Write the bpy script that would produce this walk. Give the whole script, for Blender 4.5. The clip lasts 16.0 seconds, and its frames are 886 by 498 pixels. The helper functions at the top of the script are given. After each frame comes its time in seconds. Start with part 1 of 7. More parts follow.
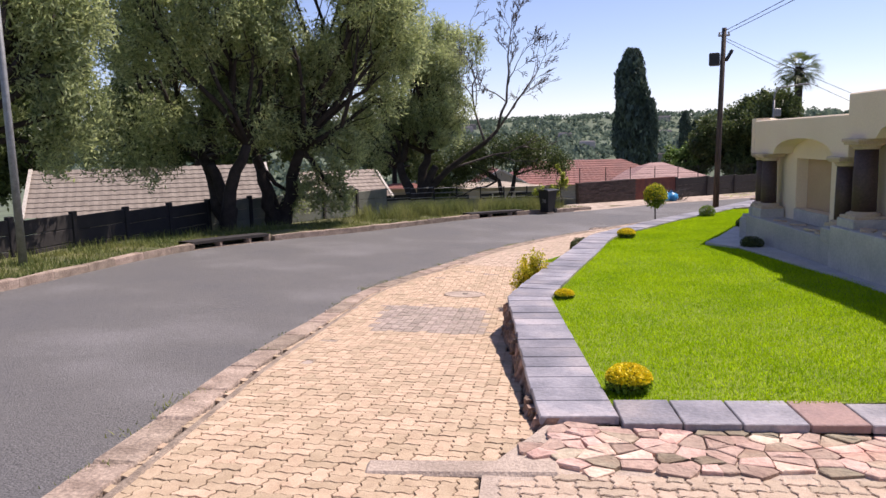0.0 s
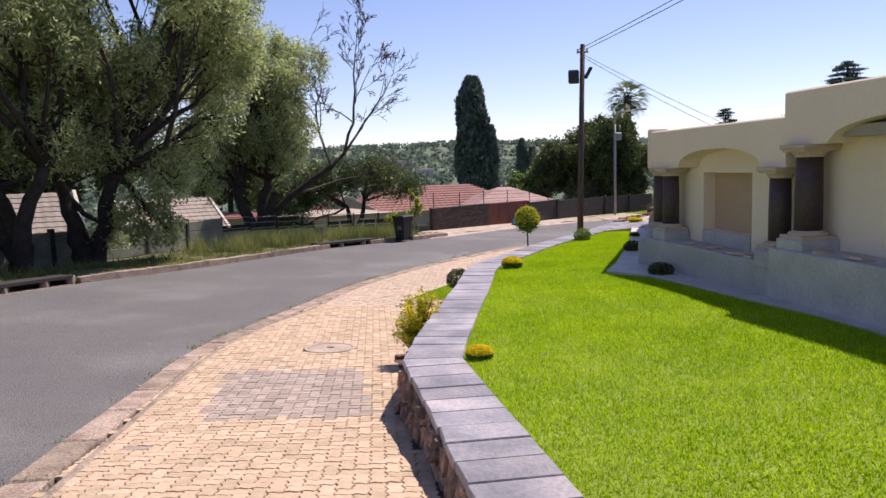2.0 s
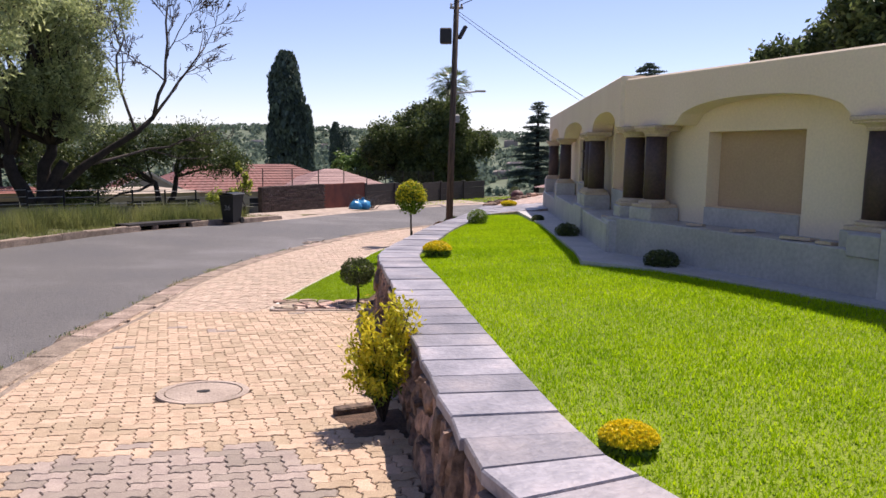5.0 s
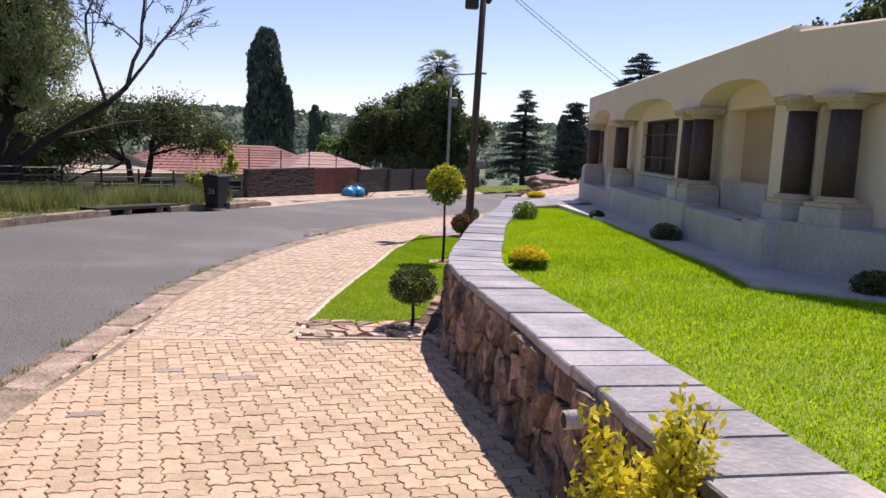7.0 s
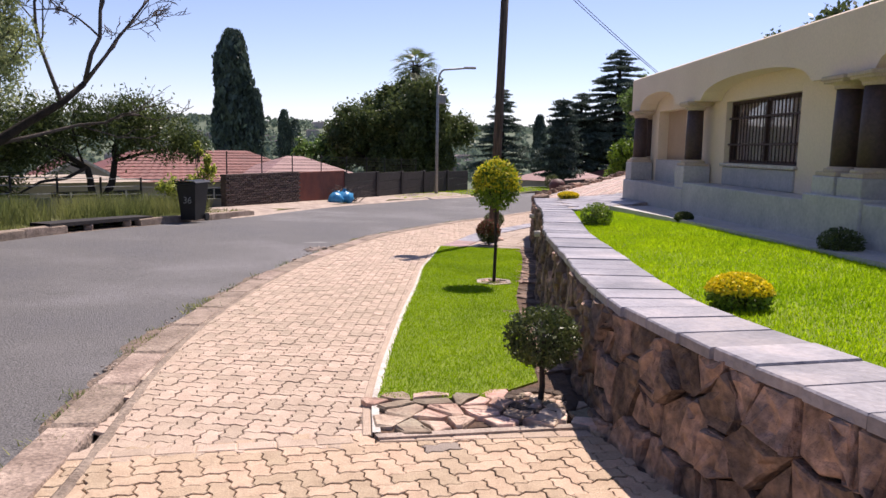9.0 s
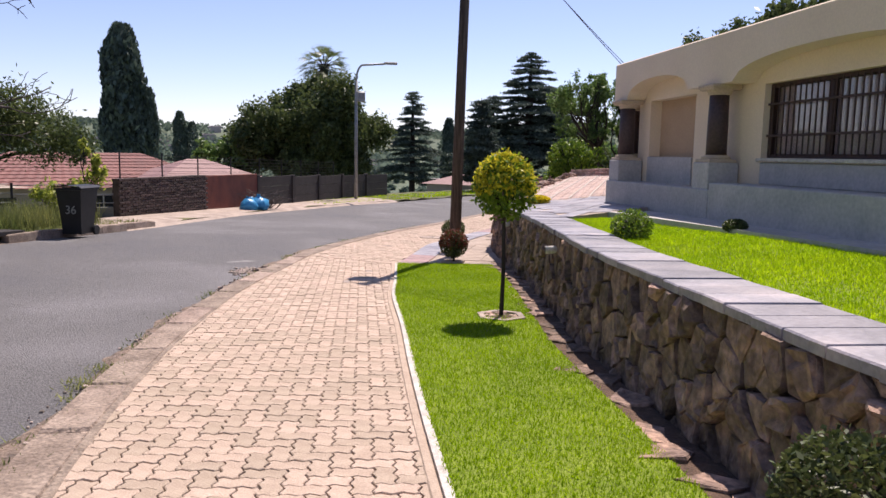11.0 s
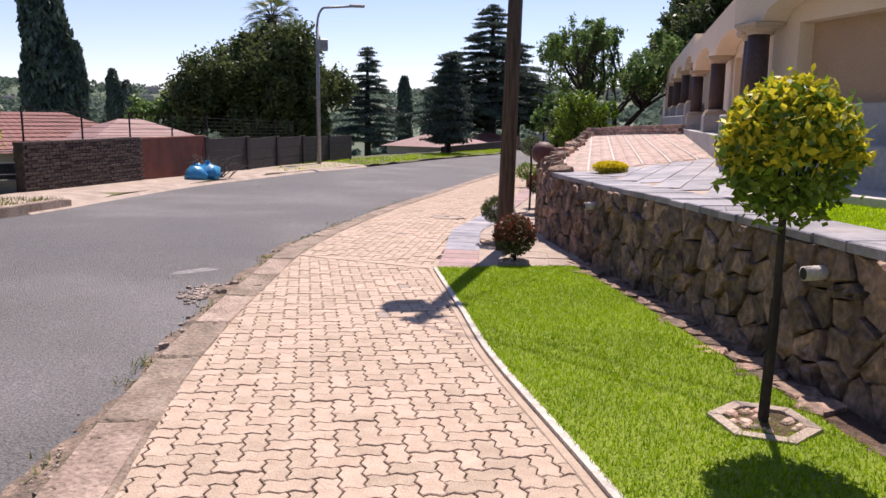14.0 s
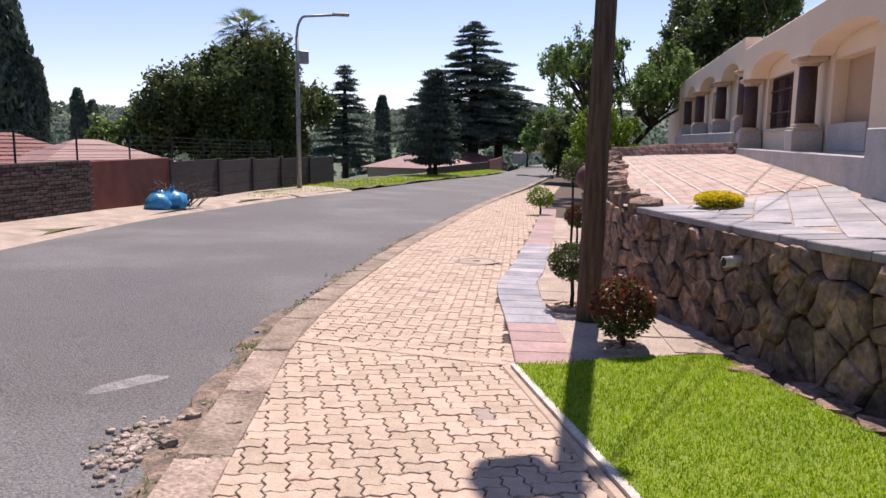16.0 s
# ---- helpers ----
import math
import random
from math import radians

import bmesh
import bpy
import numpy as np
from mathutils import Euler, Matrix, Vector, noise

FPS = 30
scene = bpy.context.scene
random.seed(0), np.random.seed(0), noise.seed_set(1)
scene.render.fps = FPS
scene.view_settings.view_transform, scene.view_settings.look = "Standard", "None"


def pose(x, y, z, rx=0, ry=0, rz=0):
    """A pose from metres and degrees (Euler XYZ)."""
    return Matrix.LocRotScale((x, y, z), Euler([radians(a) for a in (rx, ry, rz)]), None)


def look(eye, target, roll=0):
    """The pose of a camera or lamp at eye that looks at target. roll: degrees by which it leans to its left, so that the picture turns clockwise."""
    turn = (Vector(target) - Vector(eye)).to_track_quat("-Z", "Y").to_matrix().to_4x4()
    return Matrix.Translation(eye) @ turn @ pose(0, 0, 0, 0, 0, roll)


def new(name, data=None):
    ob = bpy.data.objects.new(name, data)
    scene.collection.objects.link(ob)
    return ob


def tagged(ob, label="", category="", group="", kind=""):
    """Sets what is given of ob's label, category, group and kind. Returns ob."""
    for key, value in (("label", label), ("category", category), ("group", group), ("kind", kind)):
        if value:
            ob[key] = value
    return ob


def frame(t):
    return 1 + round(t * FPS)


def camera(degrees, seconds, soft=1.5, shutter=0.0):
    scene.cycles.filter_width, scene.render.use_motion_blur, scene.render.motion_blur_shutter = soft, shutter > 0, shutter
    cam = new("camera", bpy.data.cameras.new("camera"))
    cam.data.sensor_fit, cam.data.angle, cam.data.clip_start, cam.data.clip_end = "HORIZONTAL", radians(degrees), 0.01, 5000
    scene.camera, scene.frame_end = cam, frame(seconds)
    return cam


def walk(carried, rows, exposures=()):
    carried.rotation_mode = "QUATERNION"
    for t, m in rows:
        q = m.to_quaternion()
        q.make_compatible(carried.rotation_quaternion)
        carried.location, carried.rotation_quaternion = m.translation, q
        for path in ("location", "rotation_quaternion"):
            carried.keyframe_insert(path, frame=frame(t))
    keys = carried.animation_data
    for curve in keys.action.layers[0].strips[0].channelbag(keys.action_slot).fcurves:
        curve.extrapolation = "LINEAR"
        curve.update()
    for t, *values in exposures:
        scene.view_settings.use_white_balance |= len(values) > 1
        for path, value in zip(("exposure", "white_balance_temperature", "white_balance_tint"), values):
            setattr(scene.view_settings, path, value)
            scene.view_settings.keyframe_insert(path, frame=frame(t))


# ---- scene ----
cam = camera(61.2, 16.0)
PATH = [
    (0, (0.188, -0.434, 1.526), (0.048, 1.541, 1.244), -1.4),
    (0.5, (0.053, 0.189, 1.459), (0.071, 2.180, 1.268), 0.4),
    (1, (-0.003, 0.848, 1.410), (0.135, 2.838, 1.269), 0.6),
    (1.5, (-0.094, 1.494, 1.347), (0.120, 3.475, 1.176), -0.5),
    (2, (-0.198, 2.126, 1.317), (0.084, 4.094, 1.098), -1.7),
    (2.5, (-0.339, 2.737, 1.281), (0.030, 4.689, 1.051), -1.0),
    (3, (-0.492, 3.328, 1.214), (-0.016, 5.259, 0.997), -0.4),
    (3.5, (-0.645, 3.966, 1.120), (-0.069, 5.869, 0.899), -0.2),
    (4, (-0.769, 4.634, 0.998), (-0.110, 6.506, 0.757), -0.2),
    (6.5, (-0.874, 8.222, 0.697), (-0.012, 10.008, 0.443), 2.1),
    (7, (-0.833, 8.927, 0.642), (0.018, 10.715, 0.361), 2.3),
    (7.5, (-0.737, 9.637, 0.575), (0.117, 11.420, 0.273), 2.7),
    (8, (-0.710, 10.371, 0.512), (0.155, 12.150, 0.218), 2.4),
    (8.5, (-0.682, 11.075, 0.462), (0.203, 12.847, 0.183), 1.6),
    (9, (-0.682, 11.788, 0.412), (0.243, 13.541, 0.144), 1.1),
    (9.5, (-0.586, 12.467, 0.361), (0.394, 14.192, 0.106), 0.8),
    (12, (0.131, 15.863, 0.194), (1.337, 17.434, -0.078), 1.0),
    (12.5, (0.362, 16.527, 0.172), (1.576, 18.090, -0.117), 0.7),
    (13, (0.579, 17.200, 0.135), (1.797, 18.755, -0.175), 0.5),
    (13.5, (0.866, 17.840, 0.107), (2.091, 19.386, -0.228), 0.5),
    (14, (1.161, 18.530, 0.077), (2.409, 20.053, -0.271), 0.8),
    (14.5, (1.459, 19.183, 0.075), (2.719, 20.705, -0.235), 0.8),
    (15, (1.774, 19.873, 0.080), (3.031, 21.403, -0.196), 0.6),
    (15.5, (2.057, 20.514, 0.038), (3.326, 22.033, -0.246), 0.6),
    (16, (2.410, 21.194, 0.019), (3.715, 22.680, -0.276), 0.6),
]
walk(cam, [(t, look(eye, target, roll)) for t, eye, target, roll in PATH],
     [(0.0, 0.42, 6760, 20), (16.0, 0.42, 6760, 20)])

# ---- world, sun and exposure ----
SUN = Vector((0.428, 0.296, 0.854))
world = bpy.data.worlds.new("sky")
scene.world = world
world.use_nodes = True
wn = world.node_tree
sky = wn.nodes.new("ShaderNodeTexSky")
sky.sky_type = "NISHITA"
sky.sun_disc = False
sky.sun_elevation = math.asin(SUN.z / SUN.length)
sky.sun_rotation = math.atan2(SUN.x, SUN.y)
sky.altitude = 1500
sky.air_density, sky.dust_density, sky.ozone_density = 1.0, 0.6, 2.2
sky_tint = wn.nodes.new("ShaderNodeMix")
sky_tint.data_type, sky_tint.blend_type = "RGBA", "MULTIPLY"
sky_tint.inputs["Factor"].default_value = 1.0
sky_tint.inputs["B"].default_value = (1.0, 0.93, 1.02, 1)
wn.links.new(sky.outputs[0], sky_tint.inputs["A"])
wn.links.new(sky_tint.outputs["Result"], wn.nodes["Background"].inputs[0])
wn.nodes["Background"].inputs[1].default_value = 0.115
sun_data = bpy.data.lights.new("sun", "SUN")
sun_data.energy, sun_data.angle, sun_data.color = 5.0, radians(0.53), (1.0, 0.95, 0.87)
sun = new("sun", sun_data)
sun.matrix_world = look((30, 20, 60), Vector((30, 20, 60)) - SUN)

rng = np.random.default_rng(7)


# ---- materials ----
def material(name, colour, second=None, scale=6.0, rough=0.8, bump=0.0, bump_scale=40.0, fine=60.0, amount=0.5,
             vary=0.0, island=0.0, metal=0.0, spec=0.4, third=None, translucent=0.0, stretch=(1, 1, 1), hue=0.04, relief=0.02):
    """A procedural surface: two colours mixed by coarse and fine noise, relief, and a random shade by object or by island."""
    m = bpy.data.materials.new(name)
    m.use_nodes = True
    nt = m.node_tree
    n, l = nt.nodes, nt.links
    p = n["Principled BSDF"]
    second = second or tuple(c * 0.75 for c in colour)
    tc = n.new("ShaderNodeTexCoord")
    mp = n.new("ShaderNodeMapping")
    mp.inputs["Scale"].default_value = stretch
    l.new(tc.outputs["Object"], mp.inputs[0])
    big = n.new("ShaderNodeTexNoise")
    big.inputs["Scale"].default_value, big.inputs["Detail"].default_value = scale, 6
    l.new(mp.outputs[0], big.inputs["Vector"])
    small = n.new("ShaderNodeTexNoise")
    small.inputs["Scale"].default_value, small.inputs["Detail"].default_value = fine, 4
    l.new(mp.outputs[0], small.inputs["Vector"])
    ramp = n.new("ShaderNodeValToRGB")
    ramp.color_ramp.elements[0].position, ramp.color_ramp.elements[1].position = 0.33, 0.67
    ramp.color_ramp.elements[0].color, ramp.color_ramp.elements[1].color = (*second, 1), (*colour, 1)
    if third:
        e = ramp.color_ramp.elements.new(0.5)
        e.color = (*third, 1)
    l.new(big.outputs["Fac"], ramp.inputs[0])
    mix = n.new("ShaderNodeMix")
    mix.data_type, mix.blend_type = "RGBA", "MULTIPLY"
    mix.inputs["Factor"].default_value = amount
    fr = n.new("ShaderNodeValToRGB")
    fr.color_ramp.elements[0].position, fr.color_ramp.elements[1].position = 0.3, 0.7
    fr.color_ramp.elements[0].color, fr.color_ramp.elements[1].color = (0.55, 0.55, 0.55, 1), (1.2, 1.2, 1.2, 1)
    l.new(small.outputs["Fac"], fr.inputs[0])
    l.new(ramp.outputs[0], mix.inputs["A"])
    l.new(fr.outputs[0], mix.inputs["B"])
    out = mix.outputs["Result"]
    for rnd, width in ((("ShaderNodeObjectInfo", "Random"), vary), (("ShaderNodeNewGeometry", "Random Per Island"), island)):
        if width:
            src = n.new(rnd[0])
            mr = n.new("ShaderNodeMapRange")
            mr.inputs["To Min"].default_value, mr.inputs["To Max"].default_value = 1 - width, 1 + width * 0.6
            l.new(src.outputs[rnd[1]], mr.inputs["Value"])
            hs = n.new("ShaderNodeHueSaturation")
            l.new(mr.outputs[0], hs.inputs["Value"])
            mh = n.new("ShaderNodeMapRange")
            mh.inputs["To Min"].default_value, mh.inputs["To Max"].default_value = 0.5 + hue * width, 0.5 - 0.75 * hue * width
            l.new(src.outputs[rnd[1]], mh.inputs["Value"])
            l.new(mh.outputs[0], hs.inputs["Hue"])
            l.new(out, hs.inputs["Color"])
            out = hs.outputs["Color"]
    l.new(out, p.inputs["Base Color"])
    p.inputs["Roughness"].default_value = rough
    p.inputs["Metallic"].default_value = metal
    p.inputs["Specular IOR Level"].default_value = spec
    if bump:
        tex = n.new("ShaderNodeTexNoise")
        tex.inputs["Scale"].default_value, tex.inputs["Detail"].default_value = bump_scale, 5
        l.new(mp.outputs[0], tex.inputs["Vector"])
        b = n.new("ShaderNodeBump")
        b.inputs["Strength"].default_value, b.inputs["Distance"].default_value = min(1.0, bump), relief
        l.new(tex.outputs["Fac"], b.inputs["Height"])
        l.new(b.outputs[0], p.inputs["Normal"])
    if translucent:
        tr = n.new("ShaderNodeBsdfTranslucent")
        l.new(out, tr.inputs["Color"])
        ms = n.new("ShaderNodeMixShader")
        ms.inputs[0].default_value = translucent
        l.new(p.outputs[0], ms.inputs[1])
        l.new(tr.outputs[0], ms.inputs[2])
        l.new(ms.outputs[0], n["Material Output"].inputs["Surface"])
    return m


M_ASPHALT = material("asphalt", (0.205, 0.196, 0.196), (0.14, 0.135, 0.137), 0.45, 0.78, 1.0, 70, 60, 1.0, spec=0.32, third=(0.155, 0.148, 0.145))
M_CONCRETE = material("concrete", (0.50, 0.40, 0.33), (0.34, 0.27, 0.22), 2.5, 0.9, 0.6, 60, 50, 0.6)
M_DIRT = material("road_dirt", (0.33, 0.24, 0.18), (0.13, 0.10, 0.08), 9, 0.95, 1.0, 40, 45, 1.0)
M_CHIP = material("road_chips", (0.52, 0.42, 0.35), (0.26, 0.21, 0.18), 30, 0.95, 0.6, 60, 60, 0.7, island=0.55)
M_PATCH = material("worn_patch", (0.33, 0.31, 0.30), (0.21, 0.20, 0.20), 9, 0.9, 0.8, 60, 50, 0.8)
M_KERB = material("kerb_concrete", (0.44, 0.34, 0.27), (0.25, 0.185, 0.145), 4.0, 0.9, 1.0, 35, 40, 0.9, vary=0.2)
M_PAVER = material("clay_paver", (0.55, 0.425, 0.325), (0.46, 0.345, 0.26), 9, 0.85, 0.5, 120, 90, 0.4, vary=0.16, island=0.16)
M_PAVER_SAND = material("sand_paver", (0.53, 0.40, 0.275), (0.44, 0.32, 0.215), 9, 0.85, 0.5, 120, 90, 0.4, vary=0.18, island=0.2)
M_NICHE = material("tan_niche", (0.52, 0.37, 0.24), (0.47, 0.33, 0.21), 1.5, 0.85, 0.15, 90, 40, 0.2)
M_PAVER_GREY = material("grey_paver", (0.46, 0.37, 0.31), (0.38, 0.30, 0.26), 9, 0.85, 0.5, 120, 90, 0.4, vary=0.22, island=0.25)
M_PAVER_PINK = material("pink_paver", (0.62, 0.47, 0.41), (0.50, 0.36, 0.31), 5, 0.85, 0.5, 100, 70, 0.5, island=0.2)
M_JOINT = material("joint_sand", (0.12, 0.085, 0.062), (0.075, 0.052, 0.04), 12, 0.95, 0.6, 90)
M_SLATE = material("slate", (0.40, 0.355, 0.36), (0.20, 0.19, 0.21), 2.6, 0.5, 0.4, 30, 30, 0.45, vary=0.3, spec=0.5, third=(0.29, 0.272, 0.295), hue=0.02)
M_SLATE_RED = material("red_slate", (0.40, 0.25, 0.22), (0.30, 0.19, 0.18), 5, 0.6, 0.35, 35, 30, 0.4, vary=0.2)
M_STONE = material("sandstone", (0.45, 0.29, 0.21), (0.17, 0.115, 0.092), 5, 0.9, 1.0, 13, 20, 0.85, vary=0.5, island=0.0, third=(0.28, 0.19, 0.145), hue=0.012, relief=0.05)
M_STONE_REST = material("sandstone_rest", (0.45, 0.29, 0.21), (0.17, 0.115, 0.092), 5, 0.9, 1.0, 13, 20, 0.85, vary=0.0, island=0.5, third=(0.28, 0.19, 0.145), hue=0.012, relief=0.05)
M_MORTAR = material("dark_mortar", (0.10, 0.075, 0.06), (0.06, 0.045, 0.035), 8, 0.95, 0.9, 30)
M_FLAG = material("flagstone", (0.62, 0.50, 0.38), (0.42, 0.25, 0.19), 3, 0.85, 0.7, 30, 25, 0.5, vary=0.6)
M_FLAG_PINK = material("pink_stone", (0.58, 0.41, 0.34), (0.44, 0.28, 0.23), 4, 0.85, 0.7, 30, 25, 0.5, vary=0.35)
M_SOIL = material("soil", (0.15, 0.09, 0.06), (0.08, 0.05, 0.035), 14, 0.95, 1.0, 40, 60, 0.8)
M_LAWN_SOIL = material("lawn_base", (0.24, 0.31, 0.03), (0.18, 0.25, 0.025), 3, 0.95, 1.0, 60, 90, 0.6)
M_GRASS = material("grass_blades", (0.48, 0.66, 0.012), (0.35, 0.54, 0.010), 1.3, 0.8, 0, 1, 20, 0.4, island=0.4, translucent=0.45, spec=0.02)
M_GRASS_BED = material("bed_grass_blades", (0.36, 0.52, 0.010), (0.25, 0.40, 0.009), 1.3, 0.8, 0, 1, 20, 0.4, island=0.4, translucent=0.45, spec=0.02)
M_WEED = material("tall_grass", (0.28, 0.29, 0.10), (0.11, 0.155, 0.045), 0.7, 0.7, 0, 1, 20, 0.4, island=0.5, translucent=0.4, spec=0.2)
M_VERGE = material("verge_soil", (0.16, 0.15, 0.06), (0.10, 0.11, 0.045), 0.8, 0.95, 0.8, 30, 30, 0.7)
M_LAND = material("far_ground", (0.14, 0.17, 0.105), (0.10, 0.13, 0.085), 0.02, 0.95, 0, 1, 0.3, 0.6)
M_PAINT = material("sand_paint", (0.83, 0.69, 0.52), (0.79, 0.65, 0.48), 1.2, 0.85, 0.15, 90, 40, 0.15)
M_ROOFTOP = material("roof_screed", (0.40, 0.36, 0.32), (0.28, 0.25, 0.22), 2, 0.9, 0.4, 30)
M_TRIM = material("cast_stone", (0.58, 0.46, 0.34), (0.50, 0.39, 0.28), 6, 0.8, 0.3, 60, 50, 0.35)
M_GRANITE = material("maroon_granite", (0.085, 0.052, 0.048), (0.055, 0.034, 0.032), 30, 0.62, 0.05, 120, 150, 0.6, spec=0.5)
M_MARBLE = material("grey_marble", (0.51, 0.485, 0.46), (0.41, 0.395, 0.38), 3, 0.6, 0.2, 20, 25, 0.35, vary=0.1)
M_WOODFRAME = material("brown_frame", (0.07, 0.035, 0.025), (0.05, 0.025, 0.02), 12, 0.6, 0.2, 60)
# near-black for dark posts and panes; also colours in the shade of openings
M_DARK = material("dark_inside", (0.03, 0.028, 0.03), None, 3, 0.9)
M_CURTAIN = material("pale_blind", (0.86, 0.70, 0.65), (0.74, 0.58, 0.54), 2, 0.9)
M_POLE = material("creosote_pole", (0.135, 0.098, 0.076), (0.05, 0.036, 0.03), 5, 0.85, 0.8, 30, 40, 0.6, stretch=(6, 6, 0.5))
M_STEEL = material("galvanised", (0.34, 0.34, 0.33), (0.24, 0.24, 0.23), 8, 0.5, 0.1, 60, metal=0.4)
M_BLACK = material("black_plastic", (0.018, 0.018, 0.02), (0.012, 0.012, 0.013), 6, 0.45, 0.1, 50)
M_WHITE = material("white_paint", (0.68, 0.63, 0.57), (0.48, 0.43, 0.38), 9, 0.85, 0.5, 60, 50, 0.5)
M_BARK = material("bark", (0.055, 0.042, 0.034), (0.03, 0.023, 0.019), 5, 0.95, 1.0, 25, 30, 0.7)
M_TWIG = material("dead_wood", (0.16, 0.13, 0.115), (0.08, 0.065, 0.058), 6, 0.95, 0.7, 40)
M_BRICK = material("dark_brick", (0.075, 0.05, 0.044), (0.05, 0.036, 0.032), 6, 0.9, 0.8, 50, 40, 0.5, vary=0.35)
M_RUST = material("rust_paint", (0.19, 0.055, 0.035), (0.13, 0.04, 0.03), 3, 0.85, 0.4, 40)
M_PRECAST = material("dark_precast", (0.042, 0.036, 0.034), (0.03, 0.026, 0.025), 3, 0.9, 0.5, 40)
M_WALLGREEN = material("grey_green_wall", (0.20, 0.20, 0.16), (0.14, 0.145, 0.115), 2, 0.9, 0.4, 30)
M_ROOF_RED = material("red_roof", (0.27, 0.105, 0.085), (0.20, 0.08, 0.068), 1.2, 0.7, 0.3, 30, 12, 0.5)
M_ROOF_PINK = material("pink_roof", (0.36, 0.215, 0.195), (0.29, 0.17, 0.155), 1.2, 0.7, 0.3, 30)
M_ROOF_TILE = material("grey_tiles", (0.36, 0.30, 0.26), (0.27, 0.22, 0.19), 2, 0.8, 0.3, 30, 25, 0.5, vary=0.25, island=0.3)
M_WALLFAR = material("far_wall", (0.48, 0.40, 0.32), (0.40, 0.33, 0.26), 1, 0.9)
M_BLUE = material("blue_plastic", (0.05, 0.34, 0.62), (0.04, 0.26, 0.50), 8, 0.35, 0.3, 20)
M_PEPPER = material("pepper_leaves", (0.60, 0.66, 0.31), (0.29, 0.35, 0.16), 0.5, 0.5, 0, 1, 9, 0.5, island=0.5, translucent=0.5, spec=0.3)
M_SAPLING = material("sapling_leaves", (0.52, 0.56, 0.10), (0.30, 0.36, 0.07), 2, 0.5, 0, 1, 9, 0.5, island=0.5, translucent=0.45, spec=0.3)
M_DARKLEAF = material("dark_leaves", (0.15, 0.19, 0.06), (0.075, 0.11, 0.037), 0.5, 0.45, 0, 1, 9, 0.5, island=0.5, translucent=0.35, spec=0.3)
M_MIDLEAF = material("mid_leaves", (0.22, 0.33, 0.085), (0.12, 0.21, 0.055), 0.5, 0.5, 0, 1, 9, 0.5, island=0.5, translucent=0.4, spec=0.3)
# needles of the distant trees, lightened to grey-green with haze in the colour
M_CONIFER = material("conifer_needles", (0.125, 0.165, 0.125), (0.07, 0.10, 0.078), 0.5, 0.6, 0, 1, 9, 0.5, island=0.5, translucent=0.2, spec=0.2)
M_BOX = material("boxwood_leaves", (0.13, 0.16, 0.045), (0.06, 0.085, 0.028), 6, 0.45, 0, 1, 30, 0.5, island=0.5, translucent=0.3, spec=0.35)
M_BOXGREEN = material("bright_box_leaves", (0.22, 0.33, 0.03), (0.13, 0.23, 0.02), 6, 0.45, 0, 1, 30, 0.5, island=0.5, translucent=0.35, spec=0.35)
M_GOLD = material("golden_leaves", (0.80, 0.68, 0.04), (0.52, 0.50, 0.04), 4, 0.5, 0, 1, 30, 0.4, island=0.4, translucent=0.4, spec=0.3)
M_FLOWER = material("yellow_flowers", (0.92, 0.76, 0.015), (0.80, 0.64, 0.02), 9, 0.6, 0, 1, 30, 0.3, island=0.3, translucent=0.3)
M_REDLEAF = material("red_leaves", (0.30, 0.075, 0.04), (0.13, 0.05, 0.03), 6, 0.5, 0, 1, 30, 0.5, island=0.5, translucent=0.35)
# hill leaves greyed and evened out: distance haze is mixed into this colour
M_HILLTREE_HAZED = material("hazed_hill_trees", (0.17, 0.22, 0.165), (0.125, 0.17, 0.13), 0.03, 1.0, 0, 1, 0.5, 0.2, island=0.12, spec=0.0, translucent=0.5)
M_HILLHOUSE = material("hill_houses", (0.50, 0.44, 0.40), (0.35, 0.27, 0.24), 0.05, 0.9, island=0.4)
M_WIRE = material("cable", (0.03, 0.03, 0.03), None, 5, 0.7)
M_TERRACOTTA = material("terracotta", (0.13, 0.05, 0.045), (0.09, 0.035, 0.03), 8, 0.6, 0.3, 40)


